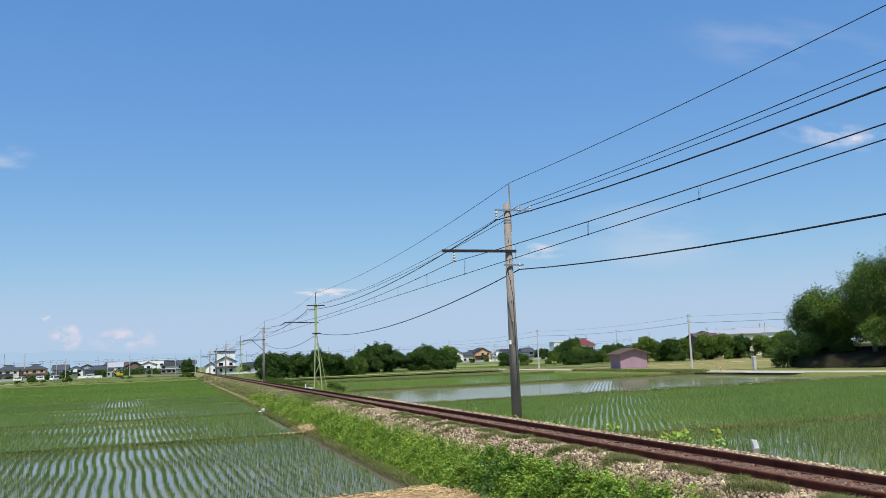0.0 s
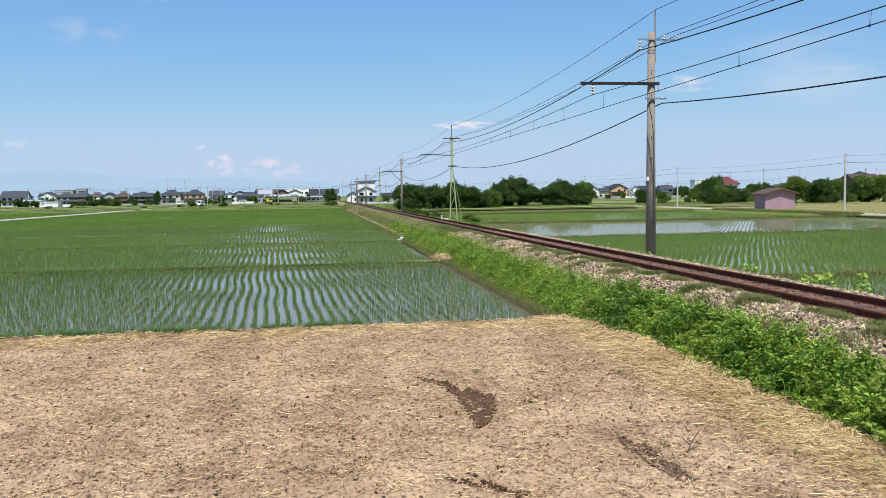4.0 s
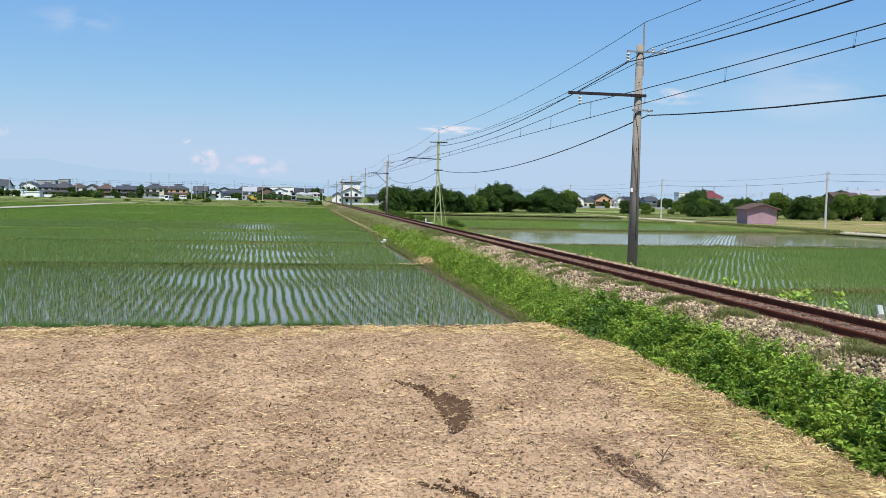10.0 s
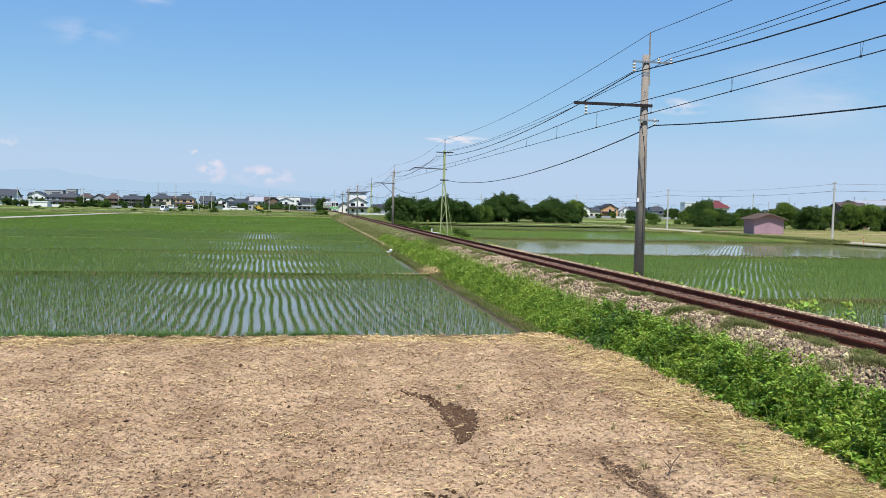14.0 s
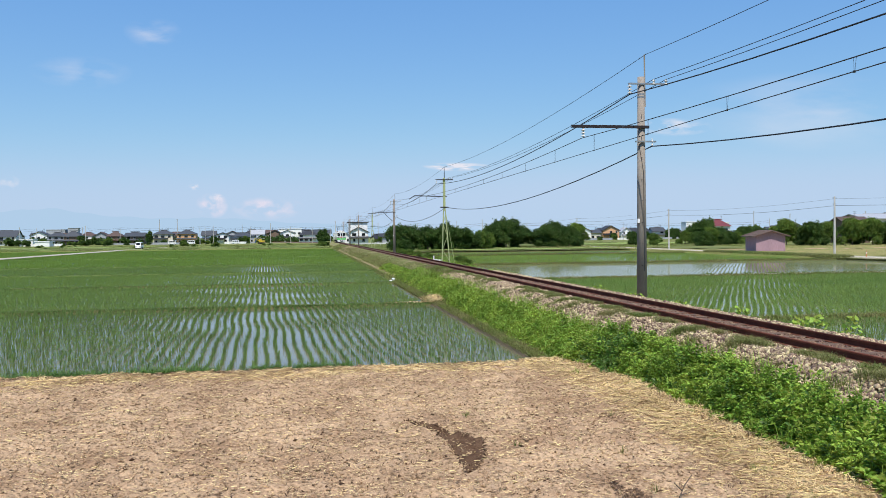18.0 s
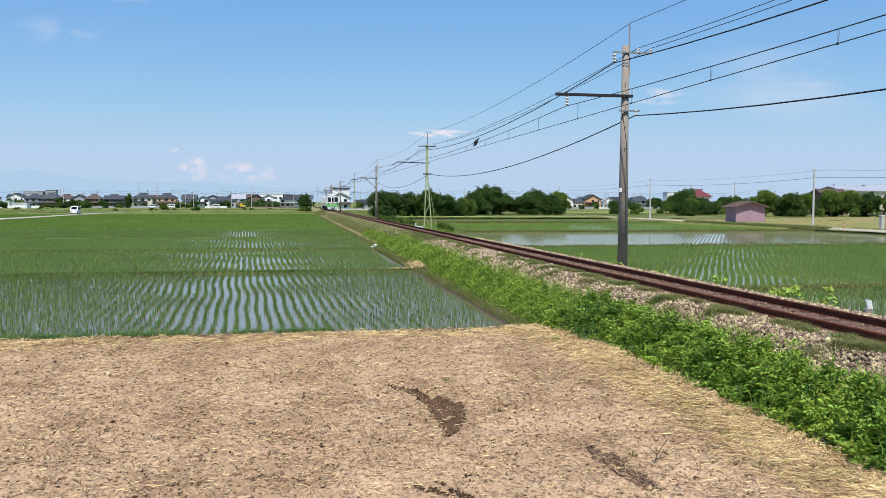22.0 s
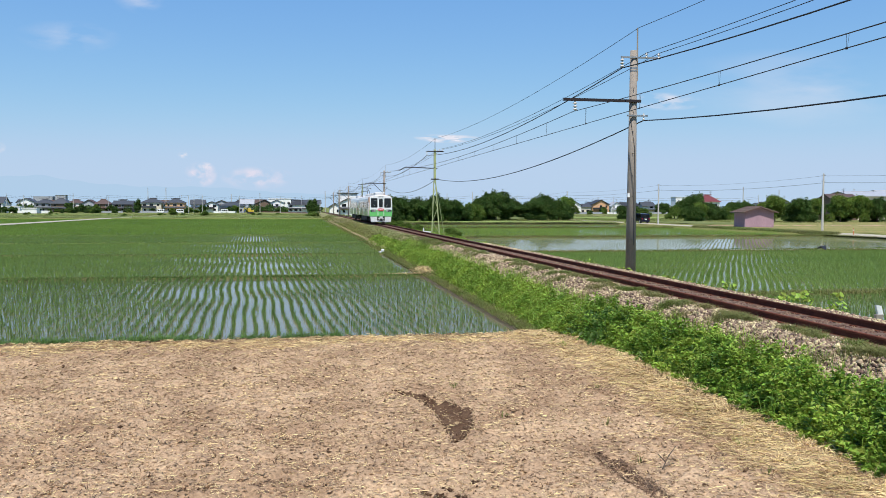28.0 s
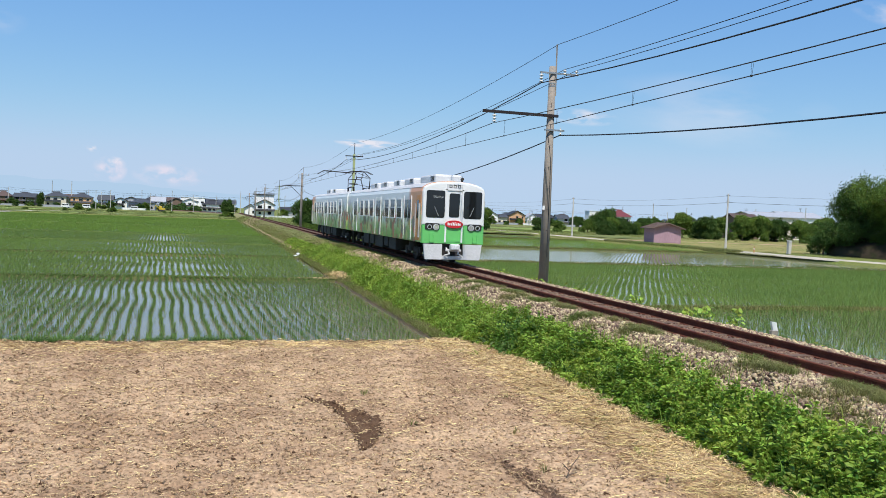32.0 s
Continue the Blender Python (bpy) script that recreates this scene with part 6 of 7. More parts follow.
KINDS = [tree_mesh("tree", 5.6, round_blobs(5.6, 6.2, 11, 1, -0.02), 15600, 0.27, 101, "leaf", "dense dark green broadleaf tree"),
         tree_mesh("tree", 5.2, round_blobs(5.2, 5.8, 10, 2, -0.02), 14300, 0.27, 102, "leaf", "dense dark green broadleaf tree"),
         tree_mesh("tree", 7.3, round_blobs(7.3, 8.6, 14, 3, -0.02), 23400, 0.30, 103, "leaf", "large rounded dark green broadleaf tree"),
         tree_mesh("tree", 4.2, round_blobs(4.2, 4.6, 9, 4, -0.02), 10400, 0.23, 104, "leaf_light", "small light green tree"),
         tree_mesh("tree", 7.5, [(0, 0, 4, 1.3, 2.0), (0.3, 0, 5.6, 0.9, 1.5), (-0.3, 0.2, 2.6, 1.4, 1.2), (0.9, 0, 3.4, 0.8, 0.9), (-0.9, 0.3, 4.4, 0.7, 0.9)], 8000, 0.27, 105, "leaf", "narrow upright dark green tree"),
         tree_mesh("tree", 6.0, round_blobs(6.0, 5.6, 12, 6, -0.02), 15600, 0.27, 106, "leaf_light", "uneven light green broadleaf tree")]
HOME = [pose(18.5, 166, 0.25), pose(24.2, 167, 0.25, 0, 0, 40), pose(46.5, 190, 0.25), pose(36.0, 172, 0.25), pose(7.6, 422, 0.3), pose(68.5, 204, 0.25)]
for t_, m_ in zip(KINDS, HOME):
    t_.matrix_basis = m_


def plant(kind_, x, y, s=1.0, turn=0.0, z=0.25, sz=None):
    q = (x * 7.31 + y * 3.17) % 1.0
    copy_thing(KINDS[kind_], pose(x, y, z, 0, 0, turn) @ Matrix.Diagonal((s * (1.12 - 0.24 * q), s * (0.9 + 0.2 * q), sz or s * (0.86 + 0.28 * q), 1)))


for q in ((0, 21.3, 169, 0.98, 80), (1, 27.6, 166, 1.0, 130), (0, 30.6, 168, 0.95, 200), (1, 33.6, 170, 0.8, 10), (3, 39.0, 178, 1.0, 60), (0, 42.0, 188, 0.9, 300), (2, 51.0, 193, 0.72, 90), (0, 55.5, 190, 1.02, 150), (1, 59.0, 192, 1.12, 250), (0, 62.5, 191, 1.0, 20), (3, 66.5, 200, 0.8, 20), (1, 44.5, 194, 0.8, 20),
          (4, 117.5, 230, 1.15, 0), (2, 118.8, 232, 0.9, 40), (4, 127.5, 245, 1.05, 0), (3, 101, 208, 0.9, 0), (0, 86.2, 168.5, 0.7, 20), (1, 91.0, 176, 0.62, 100), (5, 94.5, 181, 0.72, 40), (0, 98.6, 184.3, 0.72, 70), (1, 104, 190, 0.7, 10), (3, 110, 196, 0.85, 120), (2, 124, 216, 0.78, 150), (3, 128, 218, 1.2, 150), (1, 117, 198, 0.8, 300), (5, 104.2, 165.3, 0.95, 30), (0, 112.9, 173, 0.75, 15), (5, 108.5, 176, 0.85, 75), (0, 119.5, 176, 0.8, 135), (0, 108.8, 162, 0.9, 80), (1, 111, 167, 0.9, 190), (5, 115.2, 167.2, 1.0, 215), (5, 118.4, 162.6, 0.9, 40), (5, 123.1, 162.3, 1.05, 120), (0, 121, 166, 0.95, 120), (1, 127.9, 163, 1.05, 90), (5, 132, 160, 1.0, 0), (3, 130, 154, 1.1, 200), (0, 137, 158, 1.0, 60), (5, 143, 165, 1.1, 250), (1, 150, 168, 1.15, 0), (0, 83, 200, 0.6, 0), (3, 87, 196, 0.8, 70)):
    plant(*q)
# garden trees and hedges of the town
for q in ((4, -78.1, 420, 0.95, 0), (0, -142, 390, 0.8, 0), (1, -131, 385, 0.7, 40), (3, -122, 400, 0.9, 0), (0, -104, 400, 0.8, 100), (1, -100, 405, 0.7, 0), (3, -92, 395, 0.9, 0), (1, -86, 400, 0.75, 0), (3, -60, 405, 0.6, 0), (0, -46, 410, 0.7, 0), (1, -33, 405, 0.6, 20), (3, -31.5, 410, 0.95, 0), (0, 7.0, 424, 0.95, 0), (1, 9.0, 420, 0.8, 0), (4, 5.5, 426, 0.9, 60), (3, 26, 320, 0.8, 0), (0, 33, 300, 0.75, 0), (1, 38, 310, 0.8, 0), (3, 143, 370, 0.7, 0), (0, 157, 380, 0.8, 0), (1, 167, 385, 0.8, 0), (0, 190, 380, 1.1, 0), (2, 183, 390, 0.9, 0), (1, 196, 370, 1.0, 0), (0, 172, 300, 1.0, 0), (1, 180, 305, 1.0, 0), (2, 150, 300, 0.9, 0), (0, 205, 310, 1.0, 50), (4, 160, 310, 1.0, 0)):
    plant(*q, z=0.3)
r = np.random.default_rng(95)
for i in range(70):
    x, y = r.uniform(-170, 8), r.uniform(350, 445)
    k_ = r.uniform(0.3, 0.62)
    if x > -36 - (445 - y) * 0.1:
        y += 90
    plant((3, 0, 5, 1)[i % 4], x, y, k_, r.uniform(0, 360), 0.3, k_ * r.uniform(0.6, 1.1))
for i in range(28):
    k_ = r.uniform(0.3, 0.7)
    plant((3, 0, 5, 1)[i % 4], r.uniform(110, 250), r.uniform(320, 420), k_, r.uniform(0, 360), 0.3, k_ * r.uniform(0.6, 1.1))
for i in range(20):
    plant(3, r.uniform(-130, 4), r.uniform(262, 335), r.uniform(0.2, 0.42), r.uniform(0, 360), 0.2, r.uniform(0.12, 0.28))
for x, y in ((-44, 300), (-30, 270), (3.4, 262), (4.6, 258)):
    plant(3, x, y, 0.6, x, 0.3, 0.4)
for i in range(9):
    plant(3, 13.6 + r.uniform(0, 3), 76 + i * 9 + r.uniform(-2, 2), r.uniform(0.22, 0.36), i * 50, 0.2, 0.25)

# the wooded bank beside the road
# near-black earth: the deep shade under the canopy is put into this colour
M["shaded_earth"] = mat("shaded_earth", (0.045, 0.034, 0.024), (0.03, 0.032, 0.016), 1.5, 0.95, bump=1.0, bump_scale=12, spec=0.05)
V, F = [], []
toe, n = [(76.5, 87.5), (74.6, 83), (75.0, 78), (78, 71), (83, 65), (92, 58), (106, 47), (127, 34)], 8
for (x, y) in toe:
    for j, (u, h) in enumerate(((0, 0.35), (0.35, 1.0), (2.0, 1.9), (5.0, 2.6), (30, 3.0))):
        V.append((x + u * 0.7, y + u * 0.75, h + 0.15 * math.sin(x * 1.3 + j)))
F = [(i * 5 + j, i * 5 + j + 1, i * 5 + j + 6, i * 5 + j + 5) for i in range(len(toe) - 1) for j in range(4)]
tagged(mesh_np("earth_bank", V, np.array(F)[:, ::-1], "shaded_earth", True), "steep shaded earth bank under trees", "bank", kind="structure")
for i, (x, y, h, w, n) in enumerate(((78.8, 84.5, 9.2, 9.5, 56000), (78.8, 76, 12.4, 12.5, 88000), (83.0, 68.8, 16, 15, 96000), (95.5, 63, 18, 18, 50000), (106, 56, 18, 18, 24000))):
    bl = round_blobs(h, w, 17, 20 + i, 0.02 if i < 1 else 0.12)
    tr = tree_mesh("roadside_tree", h, bl, n, 0.17, 110 + i, "leaf_light" if i in (1, 3) else "leaf", "tall spreading green tree on a road bank", 0.3)
    tr.matrix_basis = pose(x, y, 1.2)
shrub = tree_mesh("roadside_shrub", 3.2, round_blobs(3.2, 4.4, 8, 31, 0.0), 7000, 0.17, 118, "leaf", "low shrub hanging over the roadside", 0.1, "shrub")
shrub.matrix_basis = pose(76.2, 87.8, 0.6)
for x, y, s_ in ((76.6, 84.0, 0.85), (77.8, 79.8, 0.7), (82, 74.5, 0.6), (92, 62.8, 0.8), (99, 57.5, 0.9)):
    copy_thing(shrub, pose(x, y, 1.5, 0, 0, x * 50) @ Matrix.Diagonal((s_, s_, s_, 1)))
cab = empty("utility_cabinet", pose(67.9, 84.0, 0.35), "tall narrow pale utility cabinet by the road", "cabinet")
bm = bmesh.new()
box(bm, -0.2, -0.2, 0, 0.2, 0.2, 1.6, 0.02)
part("case", bm, "pale_concrete", cab)
bm = bmesh.new()
box(bm, -0.24, -0.24, 1.6, 0.24, 0.24, 1.68, 0.01)
part("lid", bm, "white", cab)
cone = empty("road_marker", pose(63.3, 84.5, 0.3), "small orange and white road marker post", "marker")
bm = bmesh.new()
tube(bm, (0, 0, 0), (0, 0, 0.8), 0.06, 0.05, 10)
part("post", bm, mat("marker_orange", (0.6, 0.2, 0.08), None, 3, 0.5), cone)
bm = bmesh.new()
tube(bm, (0, 0, 0.5), (0, 0, 0.62), 0.065, seg=10)
part("band", bm, "white", cone)


# ---- buildings ----
HM = {}


def tint(c, rough=0.8, bump=0.15, scale=1.0):
    key = (c, rough)
    if key not in HM:
        HM[key] = mat("house_%d" % len(HM), c, tuple(v * 0.86 for v in c), scale, rough, bump=bump, bump_scale=8, fine=0.06)
    return HM[key]


WHITE, CREAM, ORANGE, BROWN, GREY = (0.84, 0.83, 0.8), (0.7, 0.62, 0.48), (0.66, 0.38, 0.2), (0.17, 0.115, 0.08), (0.36, 0.37, 0.4)
SLATE, DARK, RUST, RED = (0.05, 0.055, 0.065), (0.03, 0.03, 0.034), (0.09, 0.055, 0.045), (0.15, 0.028, 0.034)
COLOUR = {WHITE: "white", CREAM: "cream", ORANGE: "orange", BROWN: "dark brown", GREY: "grey", SLATE: "slate-grey", DARK: "black", RUST: "rust-brown", RED: "dark red"}


def house(x0, x1, y, zb, eave, ridge, wall, roof, style="gable_x", depth=None, turn=0.0, storeys=2):
    """A house whose front looks at the railway fields. style: ridge along x or y, hip, or flat."""
    w, d = x1 - x0, depth or max(6.0, (x1 - x0) * 0.8)
    zb = 0.25
    cx = (x0 + x1) / 2
    what = "flat-roofed building" if style == "flat" else ("two-storey house" if eave > 3.6 else "low house")
    h = empty("house" if style != "flat" else "building", pose(cx, y, 0, 0, 0, turn), f"{COLOUR[wall]} {what} with a {COLOUR[roof]} roof", "house" if style != "flat" else "building", "houses of the town")
    bm = bmesh.new()
    if style == "gable_y":
        prism(bm, [(-w / 2, zb), (w / 2, zb), (w / 2, eave), (0, ridge - 0.1), (-w / 2, eave)], 0, d)
    else:
        box(bm, -w / 2, 0, zb, w / 2, d, eave)
        if style == "gable_x":
            for sx in (-1, 1):
                prism(bm, [(0.0, eave), (d, eave), (d / 2, ridge - 0.1)], sx * (w / 2 - 0.1) - 0.05, sx * (w / 2 - 0.1) + 0.05, "x")
    walls = part("wall", bm, tint(wall), h)
    o, t = 0.6, 0.18
    bm = bmesh.new()
    if style == "gable_x":
        s = (ridge - eave) / (d / 2)
        prism(bm, [(-o, eave - o * s), (d / 2, ridge), (d + o, eave - o * s), (d + o, eave - o * s + t), (d / 2, ridge + t), (-o, eave - o * s + t)], -w / 2 - o, w / 2 + o, "x")
    elif style == "gable_y":
        s = (ridge - eave) / (w / 2)
        prism(bm, [(-w / 2 - o, eave - o * s), (0, ridge), (w / 2 + o, eave - o * s), (w / 2 + o, eave - o * s + t), (0, ridge + t), (-w / 2 - o, eave - o * s + t)], -o, d + o)
    elif style == "hip":
        k = min(w, d) / 2 * 0.95
        lo = [bm.verts.new(p) for p in ((-w / 2 - o, -o, eave - 0.1), (w / 2 + o, -o, eave - 0.1), (w / 2 + o, d + o, eave - 0.1), (-w / 2 - o, d + o, eave - 0.1))]
        hi = [bm.verts.new(p) for p in ((-w / 2 + k, d / 2, ridge), (w / 2 - k + 0.01, d / 2, ridge))]
        for f in ((lo[0], lo[1], hi[1], hi[0]), (lo[1], lo[2], hi[1]), (lo[2], lo[3], hi[0], hi[1]), (lo[3], lo[0], hi[0]), (lo[3], lo[2], lo[1], lo[0])):
            bm.faces.new(f)
    else:
        box(bm, -w / 2 - 0.25, -0.25, eave, w / 2 + 0.25, d + 0.25, eave + 0.3)
    rf = part("roof", bm, tint(roof, 0.65, 0.4, 2.0), h)
    if style in ("gable_x", "hip"):
        bm = bmesh.new()
        box(bm, -w / 4, d / 2 - 0.12, ridge - 0.05, w / 4, d / 2 + 0.12, ridge + 0.28, 0.03)
        part("ridge_cap", bm, tint(roof, 0.65, 0.4, 2.0), rf)
    # openings
    levels = [zb + 0.9] if eave < 3.8 else [zb + 0.8, zb + 0.8 + (eave - zb) / 2]
    cols = max(2, int(w / 2.6))
    rr = random.Random(int(abs(x0 * 7 + y)))
    for z in levels:
        if z + 1.2 > eave:
            continue
        for i in range(cols):
            if rr.random() < 0.2:
                continue
            xx = -w / 2 + w * (i + 0.5) / cols
            ww = rr.choice((0.45, 0.6, 0.85))
            bm = bmesh.new()
            box(bm, xx - ww - 0.06, -0.05, z - 0.06, xx + ww + 0.06, 0.02, z + 1.16)
            fr = part("window", bm, "alu", walls)
            bm = bmesh.new()
            box(bm, xx - ww, -0.065, z, xx + ww, 0.0, z + 1.1)
            part("pane", bm, "glass", fr)
    if eave > 3.8 and style != "flat":
        bm = bmesh.new()
        zc = zb + (eave - zb) / 2 + 0.1
        s = 0.35
        prism(bm, [(-1.2, zc - 0.25), (0.0, zc + s), (0.0, zc + s + 0.12), (-1.2, zc - 0.13)], -w / 2 - 0.3, w / 2 + 0.3, "x") if rr.random() < 0.6 else box(bm, -w / 2 + 0.2, -1.1, zc - 0.2, w / 4, 0, zc + 0.7)
        part("canopy", bm, tint(roof, 0.65, 0.4, 2.0), h)
    if style != "flat" and rr.random() < 0.6:
        bm = bmesh.new()
        tube(bm, (w / 5, d / 2, ridge), (w / 5, d / 2, ridge + 1.6), 0.04, seg=6)
        for q in range(4):
            box(bm, w / 5 - 0.5, d / 2 - 0.02, ridge + 0.9 + q * 0.2, w / 5 + 0.5, d / 2 + 0.02, ridge + 0.93 + q * 0.2)
        part("aerial", bm, "dark_steel", rf)
    return h


for q in ((-154, -143, 430, 0, 5.0, 7.8, WHITE, SLATE, "gable_x"), (-125, -119.6, 380, 0, 3.1, 3.1, WHITE, WHITE, "flat"), (-112.5, -106.8, 360, 0, 2.3, 2.3, WHITE, WHITE, "flat"), (-210, -195.6, 700, 0, 10.8, 10.8, GREY, GREY, "flat"), (-193.4, -185.7, 700, 0, 12.0, 12.0, GREY, GREY, "flat"),
          (-128.6, -120.2, 430, 0, 4.8, 6.7, GREY, SLATE, "hip"), (-118.1, -110.4, 420, 0, 4.6, 7.2, BROWN, SLATE, "hip"), (-117.2 + 12, -108.5 + 11, 450, 0, 4.6, 7.0, BROWN, RUST, "hip"), (-96, -86.5, 450, 0, 4.5, 6.2, BROWN, SLATE, "gable_x"), (-76.5, -67.1, 420, 0, 5.3, 7.3, CREAM, SLATE, "hip"), (-65.2, -56.1, 420, 0, 5.3, 7.2, ORANGE, SLATE, "hip"), (-55.5, -48.8, 440, 0, 4.7, 6.8, WHITE, SLATE, "gable_x"),
          (-47.5, -41, 430, 0, 4.4, 5.8, WHITE, DARK, "gable_y"), (-39.4, -27.3, 420, 0, 3.9, 5.6, GREY, SLATE, "hip"), (-28.8, -20, 510, 0, 5.5, 7.6, CREAM, RUST, "gable_x"), (-17.1, -8.7, 490, 0, 5.6, 7.3, WHITE, SLATE, "gable_y"), (-5.8, 4.9, 450, 0, 4.4, 6.6, WHITE, DARK, "hip"), (12.6, 17.2, 345, 0, 3.4, 4.9, WHITE, SLATE, "gable_y"),
          (26.1, 33.0, 330, 0, 3.0, 4.1, GREY, DARK, "gable_x"), (34.5, 42.0, 345, 0, 3.2, 4.4, WHITE, DARK, "gable_x"), (129.1, 135.7, 380, 0, 4.6, 6.3, WHITE, RUST, "gable_y"), (137.0, 142.5, 385, 0, 3.8, 5.0, CREAM, SLATE, "gable_x"), (145.4, 154.1, 390, 0, 5.0, 7.2, ORANGE, DARK, "gable_y"), (159.2, 164.8, 400, 0, 4.3, 6.3, WHITE, GREY, "gable_y"), (165.8, 174.0, 400, 0, 4.5, 5.9, GREY, DARK, "gable_x"), (176.6, 183, 400, 0, 4.4, 6.2, WHITE, SLATE, "gable_x"), (184.4, 190.2, 395, 0, 3.9, 5.4, CREAM, SLATE, "gable_y"),
          (204.7, 211.4, 420, 0, 9.2, 9.2, WHITE, WHITE, "flat"), (157.2, 164.9, 300, 0, 5.9, 8.5, WHITE, RED, "hip"), (225, 230, 420, 0, 8.6, 8.6, WHITE, WHITE, "flat"), (190.6, 196.8, 300, 0, 5.4, 6.9, GREY, SLATE, "hip"), (136.2, 143.4, 190, 0, 5.6, 7.0, BROWN, RUST, "gable_x"), (146.5, 161, 196, 0, 6.7, 7.9, CREAM, GREY, "gable_x"), (172, 186, 215, 0, 7.2, 8.8, WHITE, GREY, "gable_x"),
          (-137, -130, 470, 0, 4.6, 6.3, WHITE, RUST, "gable_x"), (-84, -78.5, 480, 0, 4.4, 6.0, WHITE, SLATE, "gable_y"), (-33, -26, 480, 0, 5.2, 7.4, WHITE, GREY, "gable_x"), (-19, -5, 520, 0, 8.2, 8.2, WHITE, WHITE, "flat"), (40, 52, 300, 0, 3.6, 5.0, GREY, SLATE, "gable_x")):
    house(*q)
# a second row of houses behind, seen between the first
r = np.random.default_rng(197)
x = -235.0
while x < 6:
    w_ = r.uniform(7, 11)
    e_ = r.uniform(4.4, 5.6)
    house(x, x + w_, r.uniform(485, 540), 0, e_, e_ + r.uniform(1.7, 2.6), (WHITE, CREAM, GREY, BROWN)[int(r.integers(4))], (SLATE, DARK, SLATE, RUST)[int(r.integers(4))], ("hip", "gable_x", "gable_y")[int(r.integers(3))])
    x += w_ + r.uniform(1, 7)
x = 130.0
while x < 330:
    w_ = r.uniform(7, 11)
    e_ = r.uniform(4.2, 5.4)
    house(x, x + w_, r.uniform(450, 500), 0, e_, e_ + r.uniform(1.5, 2.4), (WHITE, CREAM, GREY, BROWN)[int(r.integers(4))], (SLATE, DARK, SLATE, RUST)[int(r.integers(4))], ("hip", "gable_x", "gable_y")[int(r.integers(3))])
    x += w_ + r.uniform(2, 9)
def far_belt(x0, x1, y0, y1, clumps, seed):
    """One belt of far garden trees: many uneven leafy clumps that nobody could count."""
    r = np.random.default_rng(seed)
    P, D = [], []
    for i in range(clumps):
        w_, h_ = r.uniform(1.2, 3.2), r.uniform(0.9, 2.3)
        v = r.normal(size=(300, 3))
        v /= np.linalg.norm(v, axis=1)[:, None]
        rad = r.uniform(0.3, 1, 300) ** 0.4 * (1 + 0.25 * np.sin(v[:, 0] * 5 + i) * np.sin(v[:, 2] * 6))
        P.append(np.array([r.uniform(x0, x1), r.uniform(y0, y1), r.uniform(0.6, 1.0) * h_ + 0.3]) + v * rad[:, None] * np.array([w_, w_, h_]))
        D.append(v + r.normal(0, 0.6, v.shape))
    V, F = leaf_arrays(np.concatenate(P), np.concatenate(D), 0.55, r, 0.25, 0.8)
    return tagged(mesh_np("far_trees", V, F, "leaf"), "dark green belt of garden trees between town houses", "trees", kind="stuff")


far_belt(-235, 6, 446, 482, 190, 198)
far_belt(125, 320, 408, 446, 110, 199)
# garden walls in front of the town
for x0, x1, y, h, c in ((-118, -104, 372, 1.3, WHITE), (-92, -80, 395, 1.1, GREY), (-74, -60, 398, 1.2, GREY), (-40, -30, 398, 1.2, WHITE), (128, 142, 368, 1.2, GREY), (146, 160, 372, 1.2, WHITE), (166, 186, 380, 1.2, GREY)):
    bm = bmesh.new()
    box(bm, x0, y, 0.2, x1, y + 0.15, h)
    box(bm, x0 - 0.05, y - 0.05, h, x1 + 0.05, y + 0.2, h + 0.08)
    tagged(part("garden_wall", bm, tint(c)), f"low {COLOUR[c]} garden wall of a town house", "wall", "garden walls")
# the tall white house beside the line: a box behind a gabled front
tall = house(16.0, 23.6, 332, 0, 5.0, 6.9, WHITE, DARK, "gable_y", 7)
for ob, nm, mt in ((box(bmesh.new(), -3.5, 5.5, 0.3, 3.9, 11.5, 8.9), "wall", tint(WHITE)), (box(bmesh.new(), -4.2, 5.0, 8.9, 4.4, 12, 9.2), "roof", tint(DARK)), (box(bmesh.new(), -4.0, -0.8, 2.4, 4.0, 0, 2.6), "canopy", tint(DARK))):
    part(nm, ob, mt, tall)

# the shed by the road
M.update(shed_wall=mat("mauve_sheet_wall", (0.38, 0.24, 0.29), (0.33, 0.21, 0.255), 0.8, 0.8, bump=0.2, bump_scale=20, stretch=(1, 1, 0.1)), shed_roof=mat("brown_tin_roof", (0.17, 0.115, 0.095), (0.12, 0.085, 0.075), 1.5, 0.7, bump=0.3, bump_scale=12))
shed = empty("shed", pose(70.2, 119.7, 0.3, 0, 0, -15), "mauve sheet-clad farm shed with a brown roof", "shed")
bm = bmesh.new()
prism(bm, [(0, 0), (4.5, 0), (4.5, 2.5), (2.25, 3.2), (0, 2.5)], 0, 6.2)
wl = part("wall", bm, "shed_wall", shed)
for i in range(1, 12):
    bm = bmesh.new()
    box(bm, -0.03, i * 0.52 - 0.02, 0, 0.0, i * 0.52 + 0.02, 2.45)
    part("batten", bm, "shed_wall", wl)
bm = bmesh.new()
prism(bm, [(-0.6, 2.32), (2.25, 3.24), (5.1, 2.32), (5.1, 2.44), (2.25, 3.38), (-0.6, 2.44)], -0.7, 6.8)
rf = part("roof", bm, "shed_roof", shed)
for i in range(14):
    bm = bmesh.new()
    y = -0.6 + i * 0.55
    bar(bm, (-0.6, y, 2.46), (2.25, y, 3.4), 0.05, 0.05)
    part("roof_seam", bm, "shed_roof", rf)


